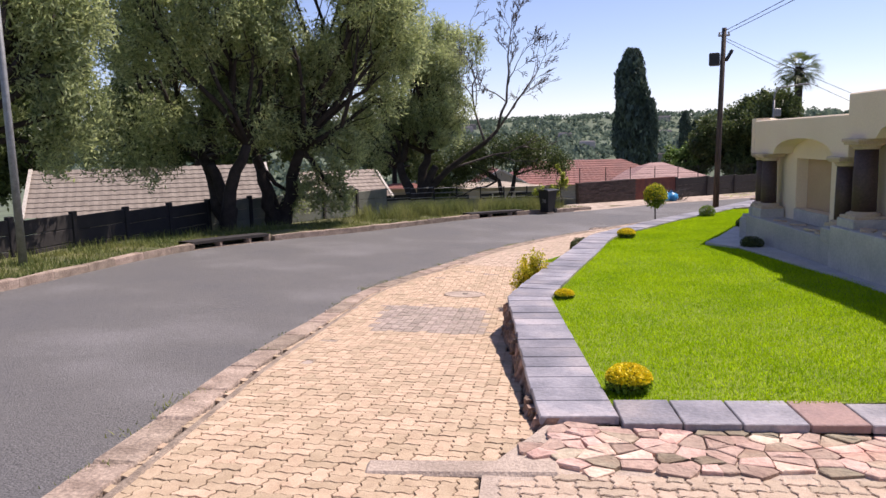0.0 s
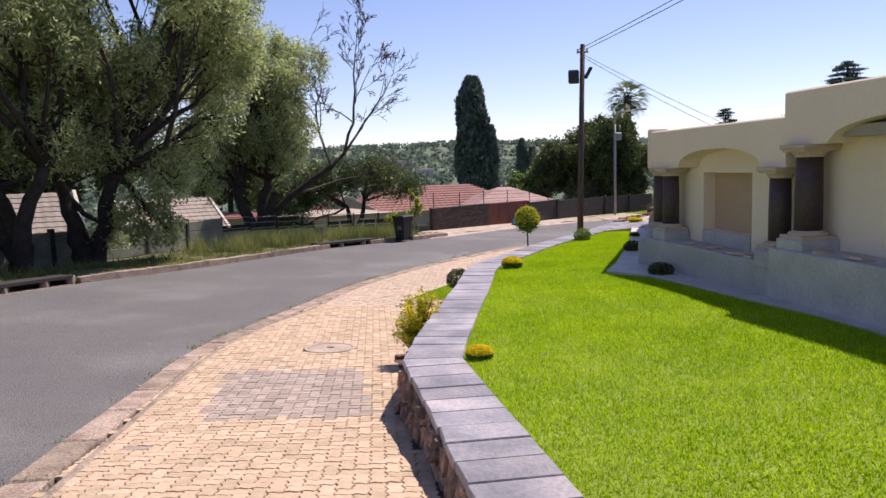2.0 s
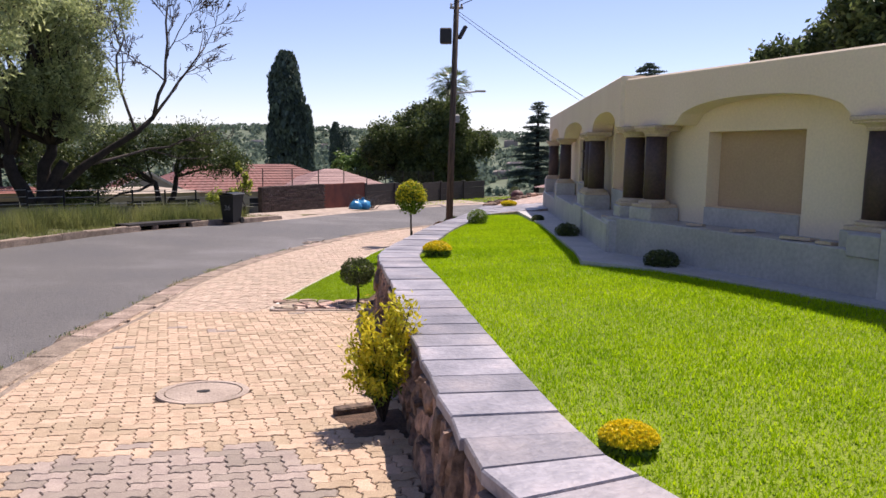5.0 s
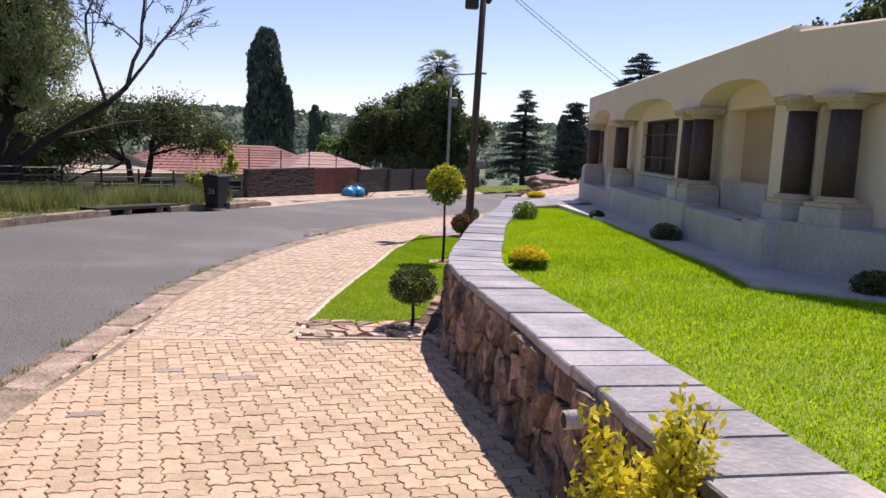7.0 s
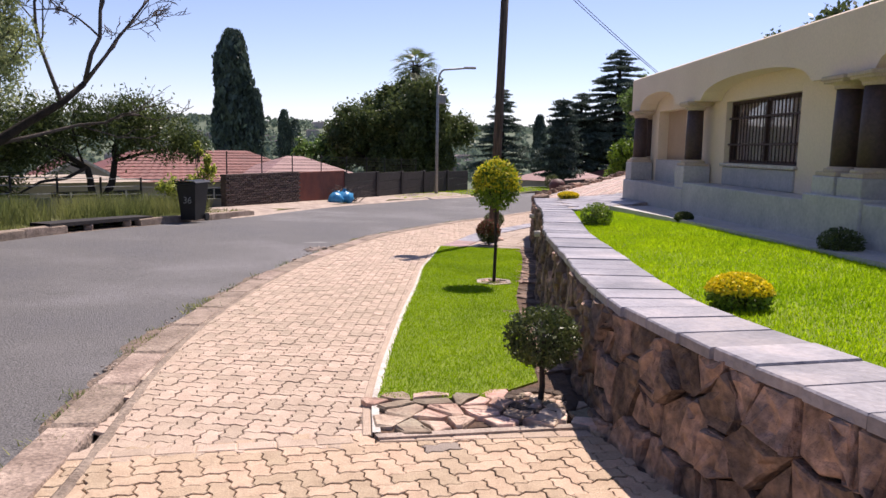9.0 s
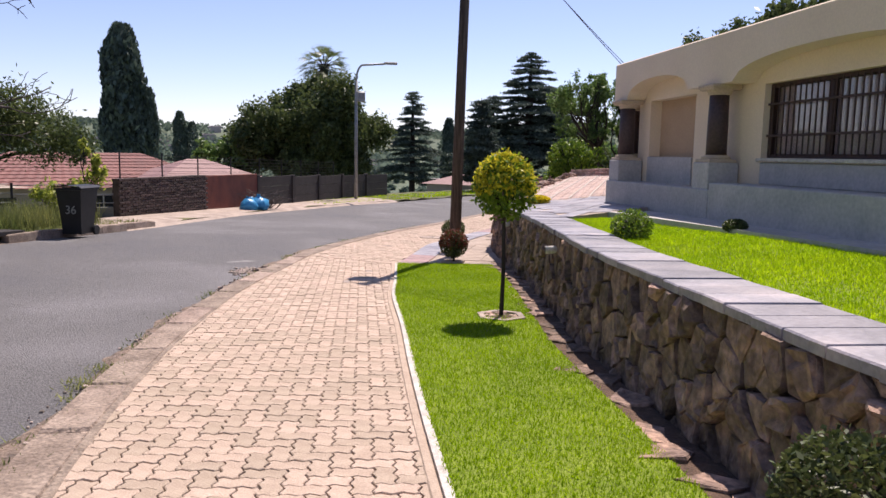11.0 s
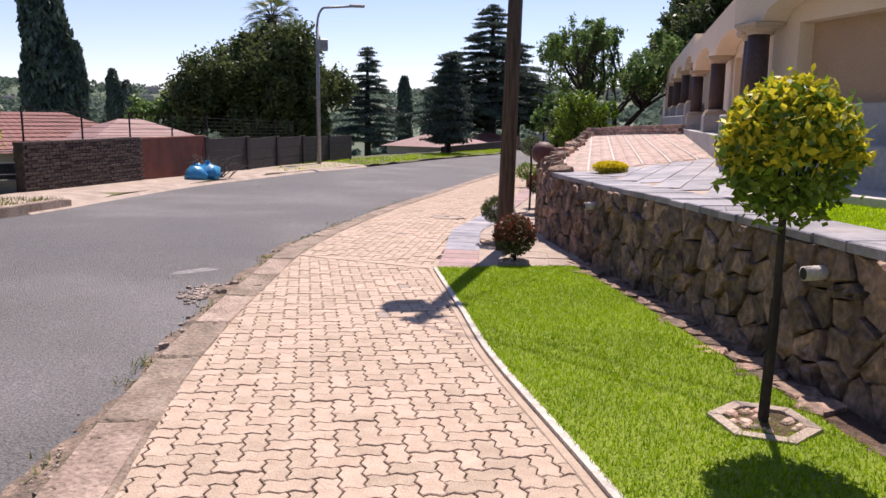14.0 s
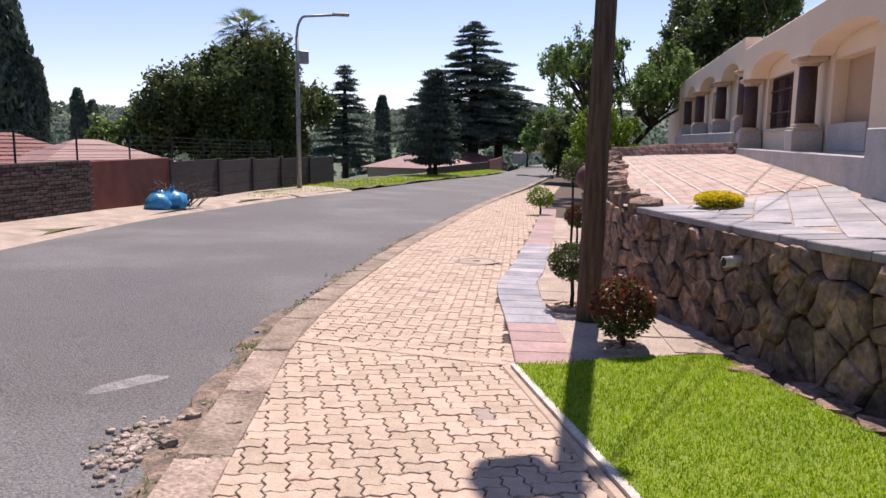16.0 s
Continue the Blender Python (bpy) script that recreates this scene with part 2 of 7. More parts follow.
# ---- mesh tools ----
class Builder:
    """Collects vertices and faces; m places what is added."""

    def __init__(self, m=None):
        self.v, self.f, self.m = [], [], m or Matrix.Identity(4)

    def add(self, verts, faces, m=None):
        t = self.m @ m if m else self.m
        k = len(self.v)
        self.v += [tuple(t @ Vector(p)) for p in verts]
        self.f += [tuple(k + i for i in f) for f in faces]
        return self

    def box(self, a, b, c=0.01, m=None):
        """A box between two corners with chamfered edges."""
        a, b = np.minimum(a, b), np.maximum(a, b)
        c = min(c, 0.3 * float((b - a).min()))
        verts, index = [], {}
        for i in (0, 1):
            for j in (0, 1):
                for k in (0, 1):
                    for axis in range(3):
                        p = [(a, b)[s][n] for n, s in enumerate((i, j, k))]
                        for n, s in enumerate((i, j, k)):
                            if n != axis:
                                p[n] += c if s == 0 else -c
                        index[i, j, k, axis] = len(verts)
                        verts.append(p)
        faces = []
        for axis in range(3):
            o1, o2 = [n for n in range(3) if n != axis]
            for s in (0, 1):
                loop = []
                for p, q in ((0, 0), (1, 0), (1, 1), (0, 1)):
                    key = [0, 0, 0]
                    key[axis], key[o1], key[o2] = s, p, q
                    loop.append(index[(*key, axis)])
                flip = (s == 1) == (axis == 1)
                faces.append(loop[::-1] if flip else loop)
            for p in (0, 1):
                for q in (0, 1):
                    k0, k1 = [0, 0, 0], [0, 0, 0]
                    k0[axis], k1[axis] = 0, 1
                    k0[o1] = k1[o1] = p
                    k0[o2] = k1[o2] = q
                    faces.append([index[(*k0, o1)], index[(*k1, o1)], index[(*k1, o2)], index[(*k0, o2)]])
        for i in (0, 1):
            for j in (0, 1):
                for k in (0, 1):
                    faces.append([index[i, j, k, n] for n in range(3)])
        return self.add(verts, faces, m)

    def prism(self, outline, z0, z1, m=None, chamfer=0.0):
        """An outline in the plane, raised from z0 to z1."""
        n = len(outline)
        c = np.mean(outline, axis=0)
        rings = [(outline, z0)]
        if chamfer:
            o = np.array(outline)
            d = c - o
            small = o + d / (np.linalg.norm(d, axis=1)[:, None] + 1e-9) * chamfer * 1.3
            rings += [(outline, z1 - chamfer), (small, z1)]
        else:
            rings += [(outline, z1)]
        verts = [(p[0], p[1], z) for ring, z in rings for p in ring]
        faces = []
        for r in range(len(rings) - 1):
            faces += [(r * n + i, r * n + (i + 1) % n, (r + 1) * n + (i + 1) % n, (r + 1) * n + i) for i in range(n)]
        top = (len(rings) - 1) * n
        faces += [tuple(top + i for i in range(n)), tuple(reversed(range(n)))]
        return self.add(verts, faces, m)

    def lathe(self, profile, sides=20, m=None):
        """A profile of (radius, height), turned round the upright axis."""
        verts, faces = [], []
        for r, z in profile:
            verts += [(r * math.cos(2 * math.pi * i / sides), r * math.sin(2 * math.pi * i / sides), z) for i in range(sides)]
        for k in range(len(profile) - 1):
            faces += [(k * sides + i, k * sides + (i + 1) % sides, (k + 1) * sides + (i + 1) % sides, (k + 1) * sides + i) for i in range(sides)]
        faces += [tuple(reversed(range(sides))), tuple((len(profile) - 1) * sides + i for i in range(sides))]
        return self.add(verts, faces, m)

    def tube(self, points, radii, sides=8):
        """A limb or pipe along points with a radius at each."""
        pts = [Vector(p) for p in points]
        verts, faces = [], []
        side = None
        for i, p in enumerate(pts):
            ahead = (pts[min(i + 1, len(pts) - 1)] - pts[max(i - 1, 0)]).normalized()
            side = (side or ahead.orthogonal())
            side = (side - ahead * side.dot(ahead)).normalized()
            up = ahead.cross(side)
            r = radii[i] if hasattr(radii, "__len__") else radii
            verts += [tuple(p + (side * math.cos(2 * math.pi * k / sides) + up * math.sin(2 * math.pi * k / sides)) * r) for k in range(sides)]
        for i in range(len(pts) - 1):
            faces += [(i * sides + k, i * sides + (k + 1) % sides, (i + 1) * sides + (k + 1) % sides, (i + 1) * sides + k) for k in range(sides)]
        faces += [tuple(reversed(range(sides))), tuple((len(pts) - 1) * sides + k for k in range(sides))]
        return self.add(verts, faces)

    def grid(self, rows, closed=False):
        """A sheet through rows of points."""
        n = len(rows[0])
        verts = [tuple(p) for row in rows for p in row]
        faces = [(i * n + j, i * n + j + 1, (i + 1) * n + j + 1, (i + 1) * n + j) for i in range(len(rows) - 1) for j in range(n - 1)]
        return self.add(verts, faces)

    def mesh(self, name, mat, smooth=False):
        me = bpy.data.meshes.new(name)
        me.from_pydata(self.v, [], self.f)
        me.update()
        bm = bmesh.new()
        bm.from_mesh(me)
        bmesh.ops.recalc_face_normals(bm, faces=bm.faces)
        bm.to_mesh(me)
        bm.free()
        if smooth:
            me.shade_smooth()
        me.materials.append(mat)
        return me


def raw_mesh(name, verts, faces, mat):
    """A mesh straight from arrays (faces all of one size)."""
    me = bpy.data.meshes.new(name)
    verts, faces = np.asarray(verts, np.float32), np.asarray(faces, np.int32)
    me.vertices.add(len(verts))
    me.vertices.foreach_set("co", verts.ravel())
    k = faces.shape[1]
    me.loops.add(faces.size)
    me.loops.foreach_set("vertex_index", faces.ravel())
    me.polygons.add(len(faces))
    me.polygons.foreach_set("loop_start", np.arange(0, faces.size, k, dtype=np.int32))
    me.polygons.foreach_set("loop_total", np.full(len(faces), k, np.int32))
    me.update(calc_edges=True)
    me.materials.append(mat)
    return me


def part(name, shape, mat, parent=None, label="", smooth=False):
    """One mesh object, under a thing or a part of one."""
    me = shape if isinstance(shape, bpy.types.Mesh) else shape.mesh(name, mat, smooth)
    ob = new(name, me)
    ob.parent = parent
    if parent is not None:
        ob.matrix_parent_inverse = parent.matrix_world.inverted()
    if label:
        ob["label"] = label
    return ob


def thing(name, place, label, category, group="", kind=""):
    """An Empty at the base of a thing; its parts are built in the world."""
    ob = new(name)
    ob.empty_display_size = 0.2
    ob.matrix_basis = Matrix.Translation(place)
    ob.matrix_world = Matrix.Translation(place)
    return tagged(ob, label, category, group, kind)


def setting(name, shape, mat, label="", category="", smooth=False):
    ob = part(name, shape, mat, None, "", smooth)
    return tagged(ob, label, category, "", "structure")


def curve(points, step=0.35):
    """A smooth line through plan points, at even steps."""
    p = np.array(points, float)
    p = np.vstack([2 * p[0] - p[1], p, 2 * p[-1] - p[-2]])
    out = []
    for i in range(1, len(p) - 2):
        n = max(2, int(np.linalg.norm(p[i + 1] - p[i]) / step))
        for u in np.arange(n) / n:
            t0, t1, t2, t3 = p[i - 1], p[i], p[i + 1], p[i + 2]
            m1, m2 = (t2 - t0) / 2, (t3 - t1) / 2
            L = np.linalg.norm(t2 - t1)
            m1 = m1 / (np.linalg.norm(m1) + 1e-9) * L
            m2 = m2 / (np.linalg.norm(m2) + 1e-9) * L
            out.append((2 * u**3 - 3 * u**2 + 1) * t1 + (u**3 - 2 * u**2 + u) * m1 + (-2 * u**3 + 3 * u**2) * t2 + (u**3 - u**2) * m2)
    out.append(p[-2])
    return np.array(out)


def even(line, n):
    """n points at even lengths along a line."""
    s = np.r_[0, np.cumsum(np.linalg.norm(np.diff(line, axis=0), axis=1))]
    t = np.linspace(0, s[-1], n)
    return np.stack([np.interp(t, s, line[:, k]) for k in range(line.shape[1])], 1)


def offset(line, d):
    """A line moved d metres to its right."""
    t = np.gradient(line, axis=0)
    t /= np.linalg.norm(t, axis=1)[:, None]
    return line + d * np.stack([t[:, 1], -t[:, 0]], 1)


def inside(x, y, poly):
    """Whether points lie in a plan outline."""
    x, y = np.asarray(x, float), np.asarray(y, float)
    hit = np.zeros(np.broadcast(x, y).shape, bool)
    q = np.roll(np.asarray(poly), -1, axis=0)
    for (x0, y0), (x1, y1) in zip(np.asarray(poly), q):
        if y0 == y1:
            continue
        hit ^= ((y0 > y) != (y1 > y)) & (x < (x1 - x0) * (y - y0) / (y1 - y0) + x0)
    return hit


def away(x, y, line):
    """Signed distance from a line, positive to its left."""
    x, y = np.asarray(x, float), np.asarray(y, float)
    best = np.full(x.shape, 1e9)
    sign = np.ones(x.shape)
    for a, b in zip(line[:-1], line[1:]):
        d = b - a
        u = np.clip(((x - a[0]) * d[0] + (y - a[1]) * d[1]) / (d @ d), 0, 1)
        ex, ey = x - a[0] - u * d[0], y - a[1] - u * d[1]
        r = np.hypot(ex, ey)
        better = r < best
        best = np.where(better, r, best)
        sign = np.where(better, np.sign(d[0] * ey - d[1] * ex), sign)
    return best * sign


# ---- plan of the street ----
YS = (-12, -6, -1, 4.5, 8.5, 10.8, 13, 16, 20, 24, 28, 34, 45, 60, 90, 140)
ZS = (0.95, 0.55, 0.12, -0.26, -0.60, -0.72, -0.77, -0.78, -0.79, -0.78, -0.68, -0.70, -0.45, 0.2, 1.2, 3.0)


def street(x, y):
    """Height of the street's surface."""
    x, y = np.clip(np.asarray(x, float), -40, 70), np.clip(np.asarray(y, float), -20, 120)
    return np.mean([np.interp(y + k, YS, ZS) for k in (-1.5, -0.75, 0, 0.75, 1.5)], axis=0) - 0.0294 * x - 0.0227 * y


def terrace(x, y):
    """Height of the lawn's edge and of the wall's coping."""
    x, y = np.asarray(x, float), np.asarray(y, float)
    rise = np.clip((x - 9.4) * 0.772 + (y - 24.8) * 0.636 - 0.6, 0, 9)
    return -0.18 - 0.016 * y - 0.008 * x + 0.05 * rise


ROAD_NEAR = curve([(-1.0, -25), (-1.6, -8), (-1.9, 0), (-2.13, 4.3), (-2.28, 6.5), (-2.25, 9.5), (-2.1, 12), (-1.6, 13.7), (-0.95, 15.6),
                   (0, 18.2), (1.38, 21), (2.75, 23.2), (4.1, 25.0), (5.4, 26.6), (7, 28.1), (11, 31.7), (19.2, 38.4), (35, 50.1), (60, 68.5), (90, 90)])
ROAD_FAR = curve([(-7.6, -25), (-8.0, -8), (-8.2, 2), (-8.2, 8), (-8.1, 11), (-7.95, 14), (-7.45, 17.3), (-6.3, 19.7), (-4.5, 22.1), (-2.4, 25.1),
                  (-0.65, 27.4), (1.4, 29.6), (3.3, 31.6), (5.8, 34.6), (8, 36.9), (10.9, 39.3), (15, 42.5), (26.6, 49.9), (38.2, 56.6), (62, 75), (92, 96)])
PAVE_EDGE = curve([(-0.75, -25), (-1.3, -8), (-1.62, 0), (-1.84, 4.2), (-1.97, 6.5), (-1.98, 9), (-1.93, 10.8), (-1.75, 12.3), (-1.3, 13.9), (-0.72, 15.3),
                   (0.1, 17.8), (1.2, 20.2), (2.7, 22.8), (4.2, 24.9), (5.8, 26.7), (9.9, 30.6), (18, 37.2), (33, 48), (58, 66.5)])
WALL = curve([(0.47, 4.25), (0.40, 6.3), (0.345, 8.05), (0.335, 8.36), (0.395, 8.66), (0.51, 9.15), (1.0, 10.95), (1.55, 12.9), (2.06, 14.8), (2.5, 15.7), (3.3, 17.05), (4.35, 18.8),
              (5.25, 20.1), (6.7, 22.2), (7.6, 23.65), (8.5, 25.0), (9.25, 26.1), (10.2, 27.0), (12.4, 28.6), (15.4, 30.8), (17.3, 32.2)], 0.12)
BED_EDGE = curve([(0.85, 15.40), (1.12, 16.05), (1.88, 17.5), (2.63, 18.86), (3.45, 20.3), (4.3, 21.85), (5.0, 22.95), (5.97, 24.5)], 0.1)


def far_side(x, y):
    return away(x, y, ROAD_FAR[::4])


def land(x, y):
    """Height of the open ground, out to the hills."""
    x, y = np.asarray(x, float), np.asarray(y, float)
    base = street(x, y) - 0.1
    d = np.clip(far_side(x, y) - 2.5, 0, 60)
    base = base - 0.13 * d * np.clip(d / 6, 0, 1)
    r = np.hypot(x, y)
    b = np.clip((r - 70) / 90, 0, 1)
    b = b * b * (3 - 2 * b)
    ridge = -11 + 24.5 * np.clip((r - 230) / 300, 0, 1) ** 1.2
    ridge = ridge + 3.0 * np.sin(x / 71 + 1.3) * np.cos(y / 93) + 2.0 * np.sin(x / 37 + y / 51)
    right = np.clip((x - 0.75 * y + 25) / 70, 0, 1)
    ridge = ridge + 6 * right
    return base * (1 - b) + ridge * b

# ---- ground, road, kerbs ----
def spread(n, reach, power):
    u = np.linspace(-1, 1, n)
    return np.sign(u) * np.abs(u) ** power * reach


gx, gy = spread(121, 700, 2.6) + 8, spread(121, 700, 2.6) + 30
GX, GY = np.meshgrid(gx, gy)
GZ = land(GX, GY)
n = len(gx)
quads = [(i * n + j, i * n + j + 1, (i + 1) * n + j + 1, (i + 1) * n + j) for i in range(n - 1) for j in range(n - 1)]
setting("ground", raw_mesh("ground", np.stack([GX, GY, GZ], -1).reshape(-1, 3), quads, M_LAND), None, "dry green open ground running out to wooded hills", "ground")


def strip(left, right, across, height, lift=0.0, crown=0.0):
    """Rows of points between two plan lines, laid on a height."""
    rows = []
    for a, b in zip(left, right):
        u = np.linspace(0, 1, across)[:, None]
        p = a + (b - a) * u
        z = height(p[:, 0], p[:, 1]) + lift + crown * (1 - (2 * u[:, 0] - 1) ** 2)
        rows.append(np.column_stack([p, z]))
    return rows


setting("road", Builder().grid(strip(even(ROAD_FAR, 260), even(ROAD_NEAR, 260), 9, street, -0.03, 0.03)), M_ASPHALT,
        "worn grey asphalt road curving past the houses", "road", True)


def kerb_stones(name, line, width, rise, length, mat, label, drop=0.12, gap=0.005, jitter=0.006, gaps=()):
    """A run of kerb stones along a plan line, each a piece of its own under one run."""
    root = new(name)
    tagged(root, label, "kerb", "", "structure")
    s = np.r_[0, np.cumsum(np.linalg.norm(np.diff(line, axis=0), axis=1))]
    outer = offset(line, width)
    at = lambda l, t: np.array([np.interp(t, s, l[:, 0]), np.interp(t, s, l[:, 1])])
    t = 0.0
    while t < s[-1]:
        step = length * rng.uniform(0.85, 1.1)
        if any(g0 < at(line, t + step / 2)[1] < g1 for g0, g1 in gaps):
            t += step
            continue
        a, b = at(line, t + gap), at(line, t + step - gap)
        c, d = at(outer, t + step - gap), at(outer, t + gap)
        zz = [float(street(*p)) + rise + rng.uniform(-jitter, jitter) for p in (a, b, c, d)]
        bd = Builder()
        ch = 0.018
        top = [np.array(p) + (np.mean([a, b, c, d], axis=0) - p) / np.linalg.norm(np.mean([a, b, c, d], axis=0) - p) * ch * 1.4 for p in (a, b, c, d)]
        verts = [(*p, z - drop - rise) for p, z in zip((a, b, c, d), zz)] + [(*p, z - ch) for p, z in zip((a, b, c, d), zz)] + [(*p, z) for p, z in zip(top, zz)]
        faces = [(k, (k + 1) % 4, 4 + (k + 1) % 4, 4 + k) for k in range(4)] + [(4 + k, 4 + (k + 1) % 4, 8 + (k + 1) % 4, 8 + k) for k in range(4)] + [(8, 9, 10, 11)]
        part("kerb_stone", bd.add(verts, faces), mat, root)
        t += step
    return root


INLETS = ((17.7, 19.9), (27.6, 29.5))
near_start = ROAD_NEAR[(ROAD_NEAR[:, 1] > -6) & (ROAD_NEAR[:, 1] < 62)]
kerb_stones("kerb_near", near_start, 0.25, 0.012, 0.95, M_KERB, "low worn concrete kerb along the paved sidewalk", 0.1)
far_start = ROAD_FAR[(ROAD_FAR[:, 1] > -6) & (ROAD_FAR[:, 1] < 33.0)]
kerb_stones("kerb_far", offset(far_start, -0.16), 0.16, 0.13, 1.0, M_KERB, "broken raised concrete kerb beside the grass verge", 0.2, jitter=0.02, gaps=INLETS)


def drain_inlet(y0, y1):
    """A storm-water inlet in the kerb: a thick cover slab over a mouth whose shade is a near-black sheet."""
    run = even(ROAD_FAR[(ROAD_FAR[:, 1] > y0 - 0.3) & (ROAD_FAR[:, 1] < y1 + 0.3)], 9)
    z = float(street(*run[4]))
    t = thing("drain_inlet", (*run[4], z), "concrete storm drain inlet with a dark mouth at the kerb", "drain", "drain inlets")
    for name, o0, o1, z0, z1, mat in (("cover_slab", -0.05, -0.50, 0.10, 0.17, M_PRECAST), ("mouth", -0.30, -0.36, -0.10, 0.098, M_DARK), ("invert", 0.02, -0.30, -0.10, -0.028, M_DIRT)):
        rows = [[(*a, float(street(*a)) + z0), (*a, float(street(*a)) + z1), (*b, float(street(*b)) + z1), (*b, float(street(*b)) + z0), (*a, float(street(*a)) + z0)]
                for a, b in zip(offset(run, o0), offset(run, o1))]
        part(name, Builder().grid(rows), mat, t)
    for k in (0, 3, 6, 8):
        a = offset(run, -0.16)[k]
        part("pillar", Builder().box((a[0] - 0.09, a[1] - 0.09, z - 0.1), (a[0] + 0.09, a[1] + 0.09, z + 0.105), 0.02), M_KERB, t)


for gap in INLETS:
    drain_inlet(*gap)
far_walk = ROAD_FAR[(ROAD_FAR[:, 1] > 31.8) & (ROAD_FAR[:, 1] < 45)]
far_rows = [[(*p, float(street(*p)) + lift) for p, lift in zip(ps, (0.085, 0.08, 0.07, 0.05, 0.005, -0.06))] for ps in zip(*[offset(far_walk, o) for o in (-1.75, -1.2, -0.7, -0.2, -0.02, 0.12)])]
setting("pavement_far", Builder().grid(far_rows), M_CONCRETE, "pale concrete strip at the road's edge", "pavement", True)

verge_line = ROAD_FAR[(ROAD_FAR[:, 1] > -20) & (ROAD_FAR[:, 1] < 60)]
verge_rows = strip(offset(verge_line, -5.0), offset(verge_line, -0.1), 12, street, 0.03)
for row in verge_rows:
    for i, p in enumerate(row):
        p[2] += 0.07 * noise.noise((p[0] * 0.7, p[1] * 0.7, 0)) - 0.22 * max(0, (7 - i) / 7) ** 1.3
setting("verge", Builder().grid(verge_rows), M_VERGE, "rough weedy verge of soil and grass", "ground", True)

# sand bed under the pavers, on this side of the street
bed_right = curve([(7.5, -25), (7.5, -8), (7.5, 0), (7.0, 4.2), (6.5, 6.5), (6, 9), (6, 10.8), (6.3, 12.3), (6.8, 13.9), (7.4, 15.3), (8.5, 17.8), (9, 20.2), (10, 22.8),
                   (11, 24.9), (12, 26.7), (16, 30.6), (22, 33), (37, 44), (62, 62.5)])
setting("pavement", Builder().grid(strip(even(PAVE_EDGE, 200), even(bed_right, 200), 9, street, -0.013)), M_JOINT, "sandy bed and joints of the block-paved sidewalk", "pavement", True)

# ---- lawn terrace, retaining wall ----
FACADE = {"A": ((5.0, 10.2), 180.0), "AB": ((5.0, 10.2), 0.0), "BC": ((4.85, 13.75), 26.6), "CD": ((9.87, 23.38), 53.0)}
CAP_IN = offset(WALL, 0.50)
LAWN = np.vstack([[(0.95, 4.55)], CAP_IN[(CAP_IN[:, 1] > 4.7) & (CAP_IN[:, 1] < 22.0)], [(8.25, 22.0), (6.45, 18.2), (5.4, 16.0), (4.5, 14.15), (4.0, 13.25), (4.35, 12.4), (4.48, 10.6), (4.66, 9.0),
                  (4.66, 8.0), (4.66, 6.5), (4.66, 4.55)]])


def sheet(name, outline, height, mat, label, category, cell=0.5, depth=0.0, thing_kind="structure"):
    """A level-ish surface inside a plan outline, with a skirt."""
    bm = bmesh.new()
    vs = [bm.verts.new((*p, 0)) for p in outline]
    bm.faces.new(vs)
    x0, y0 = outline.min(0)
    x1, y1 = outline.max(0)
    for axis, lo, hi in ((0, x0, x1), (1, y0, y1)):
        for c in np.arange(lo + cell, hi, cell):
            co, no = [0, 0, 0], [0, 0, 0]
            co[axis], no[axis] = c, 1
            bmesh.ops.bisect_plane(bm, geom=bm.verts[:] + bm.edges[:] + bm.faces[:], plane_co=co, plane_no=no)
    for v in bm.verts:
        v.co.z = float(height(v.co.x, v.co.y))
    if depth:
        rim = [e for e in bm.edges if e.is_boundary]
        got = bmesh.ops.extrude_edge_only(bm, edges=rim)
        for v in got["geom"]:
            if isinstance(v, bmesh.types.BMVert):
                v.co.z -= depth
    bmesh.ops.recalc_face_normals(bm, faces=bm.faces)
    me = bpy.data.meshes.new(name)
    bm.to_mesh(me)
    bm.free()
    me.materials.append(mat)
    ob = new(name, me)
    return tagged(ob, label, category, "", thing_kind)


def lawn_height(x, y):
    d = np.clip(-away(x, y, WALL[::6]) / 3.6, 0, 1)
    return terrace(x, y) - 0.045 + 0.085 * d * d * (3 - 2 * d) + 0.012 * np.sin(np.asarray(x) * 2.1) * np.cos(np.asarray(y) * 1.7)


sheet("lawn", LAWN, lawn_height, M_LAWN_SOIL, "bright green mown lawn behind the stone wall", "lawn", 0.6, 0.1)
APRON = np.array([(4.6, 4.6), (4.7, -3), (5.6, -3), (5.6, 14), (10.5, 24), (10.2, 24.5), (8.0, 22.05), (6.35, 18.1), (5.3, 15.9), (4.45, 14.1), (3.95, 13.2), (4.3, 12.4), (4.43, 10.6), (4.6, 9.0), (4.6, 8.0), (4.6, 6.5)])
sheet("apron", APRON, lambda x, y: terrace(x, y) + 0.06, M_MARBLE, "grey concrete apron along the house", "pavement", 1.2, 0.15)


def driveway_height(x, y):
    d = np.clip(-away(x, y, WALL[::6]) - 0.5, 0, 2.4)
    return terrace(x, y) + 0.004 + 0.085 * d


# core of the retaining wall
foot = offset(WALL, -0.03)
inner = offset(WALL, 0.44)
rows = []
for a, b, w in zip(foot, inner, WALL):
    zt = float(terrace(*w)) - 0.05
    rows.append([(*(a + (b - a) * 0.12), float(street(*a)) - 0.15), (*(a + (b - a) * 0.16), zt), (*b, zt), (*b, float(street(*b)) - 0.15)])
retaining = thing("retaining_wall", (0.5, 4.3, -0.4), "rough brown sandstone retaining wall with slate coping", "stone wall", "", "structure")
part("wall_core", Builder().grid(rows), M_MORTAR, retaining)
front = Builder().box((0.5, 4.22, -0.6), (5.0, 4.6, -0.36), 0.01)
part("front_core", front, M_MORTAR, retaining)


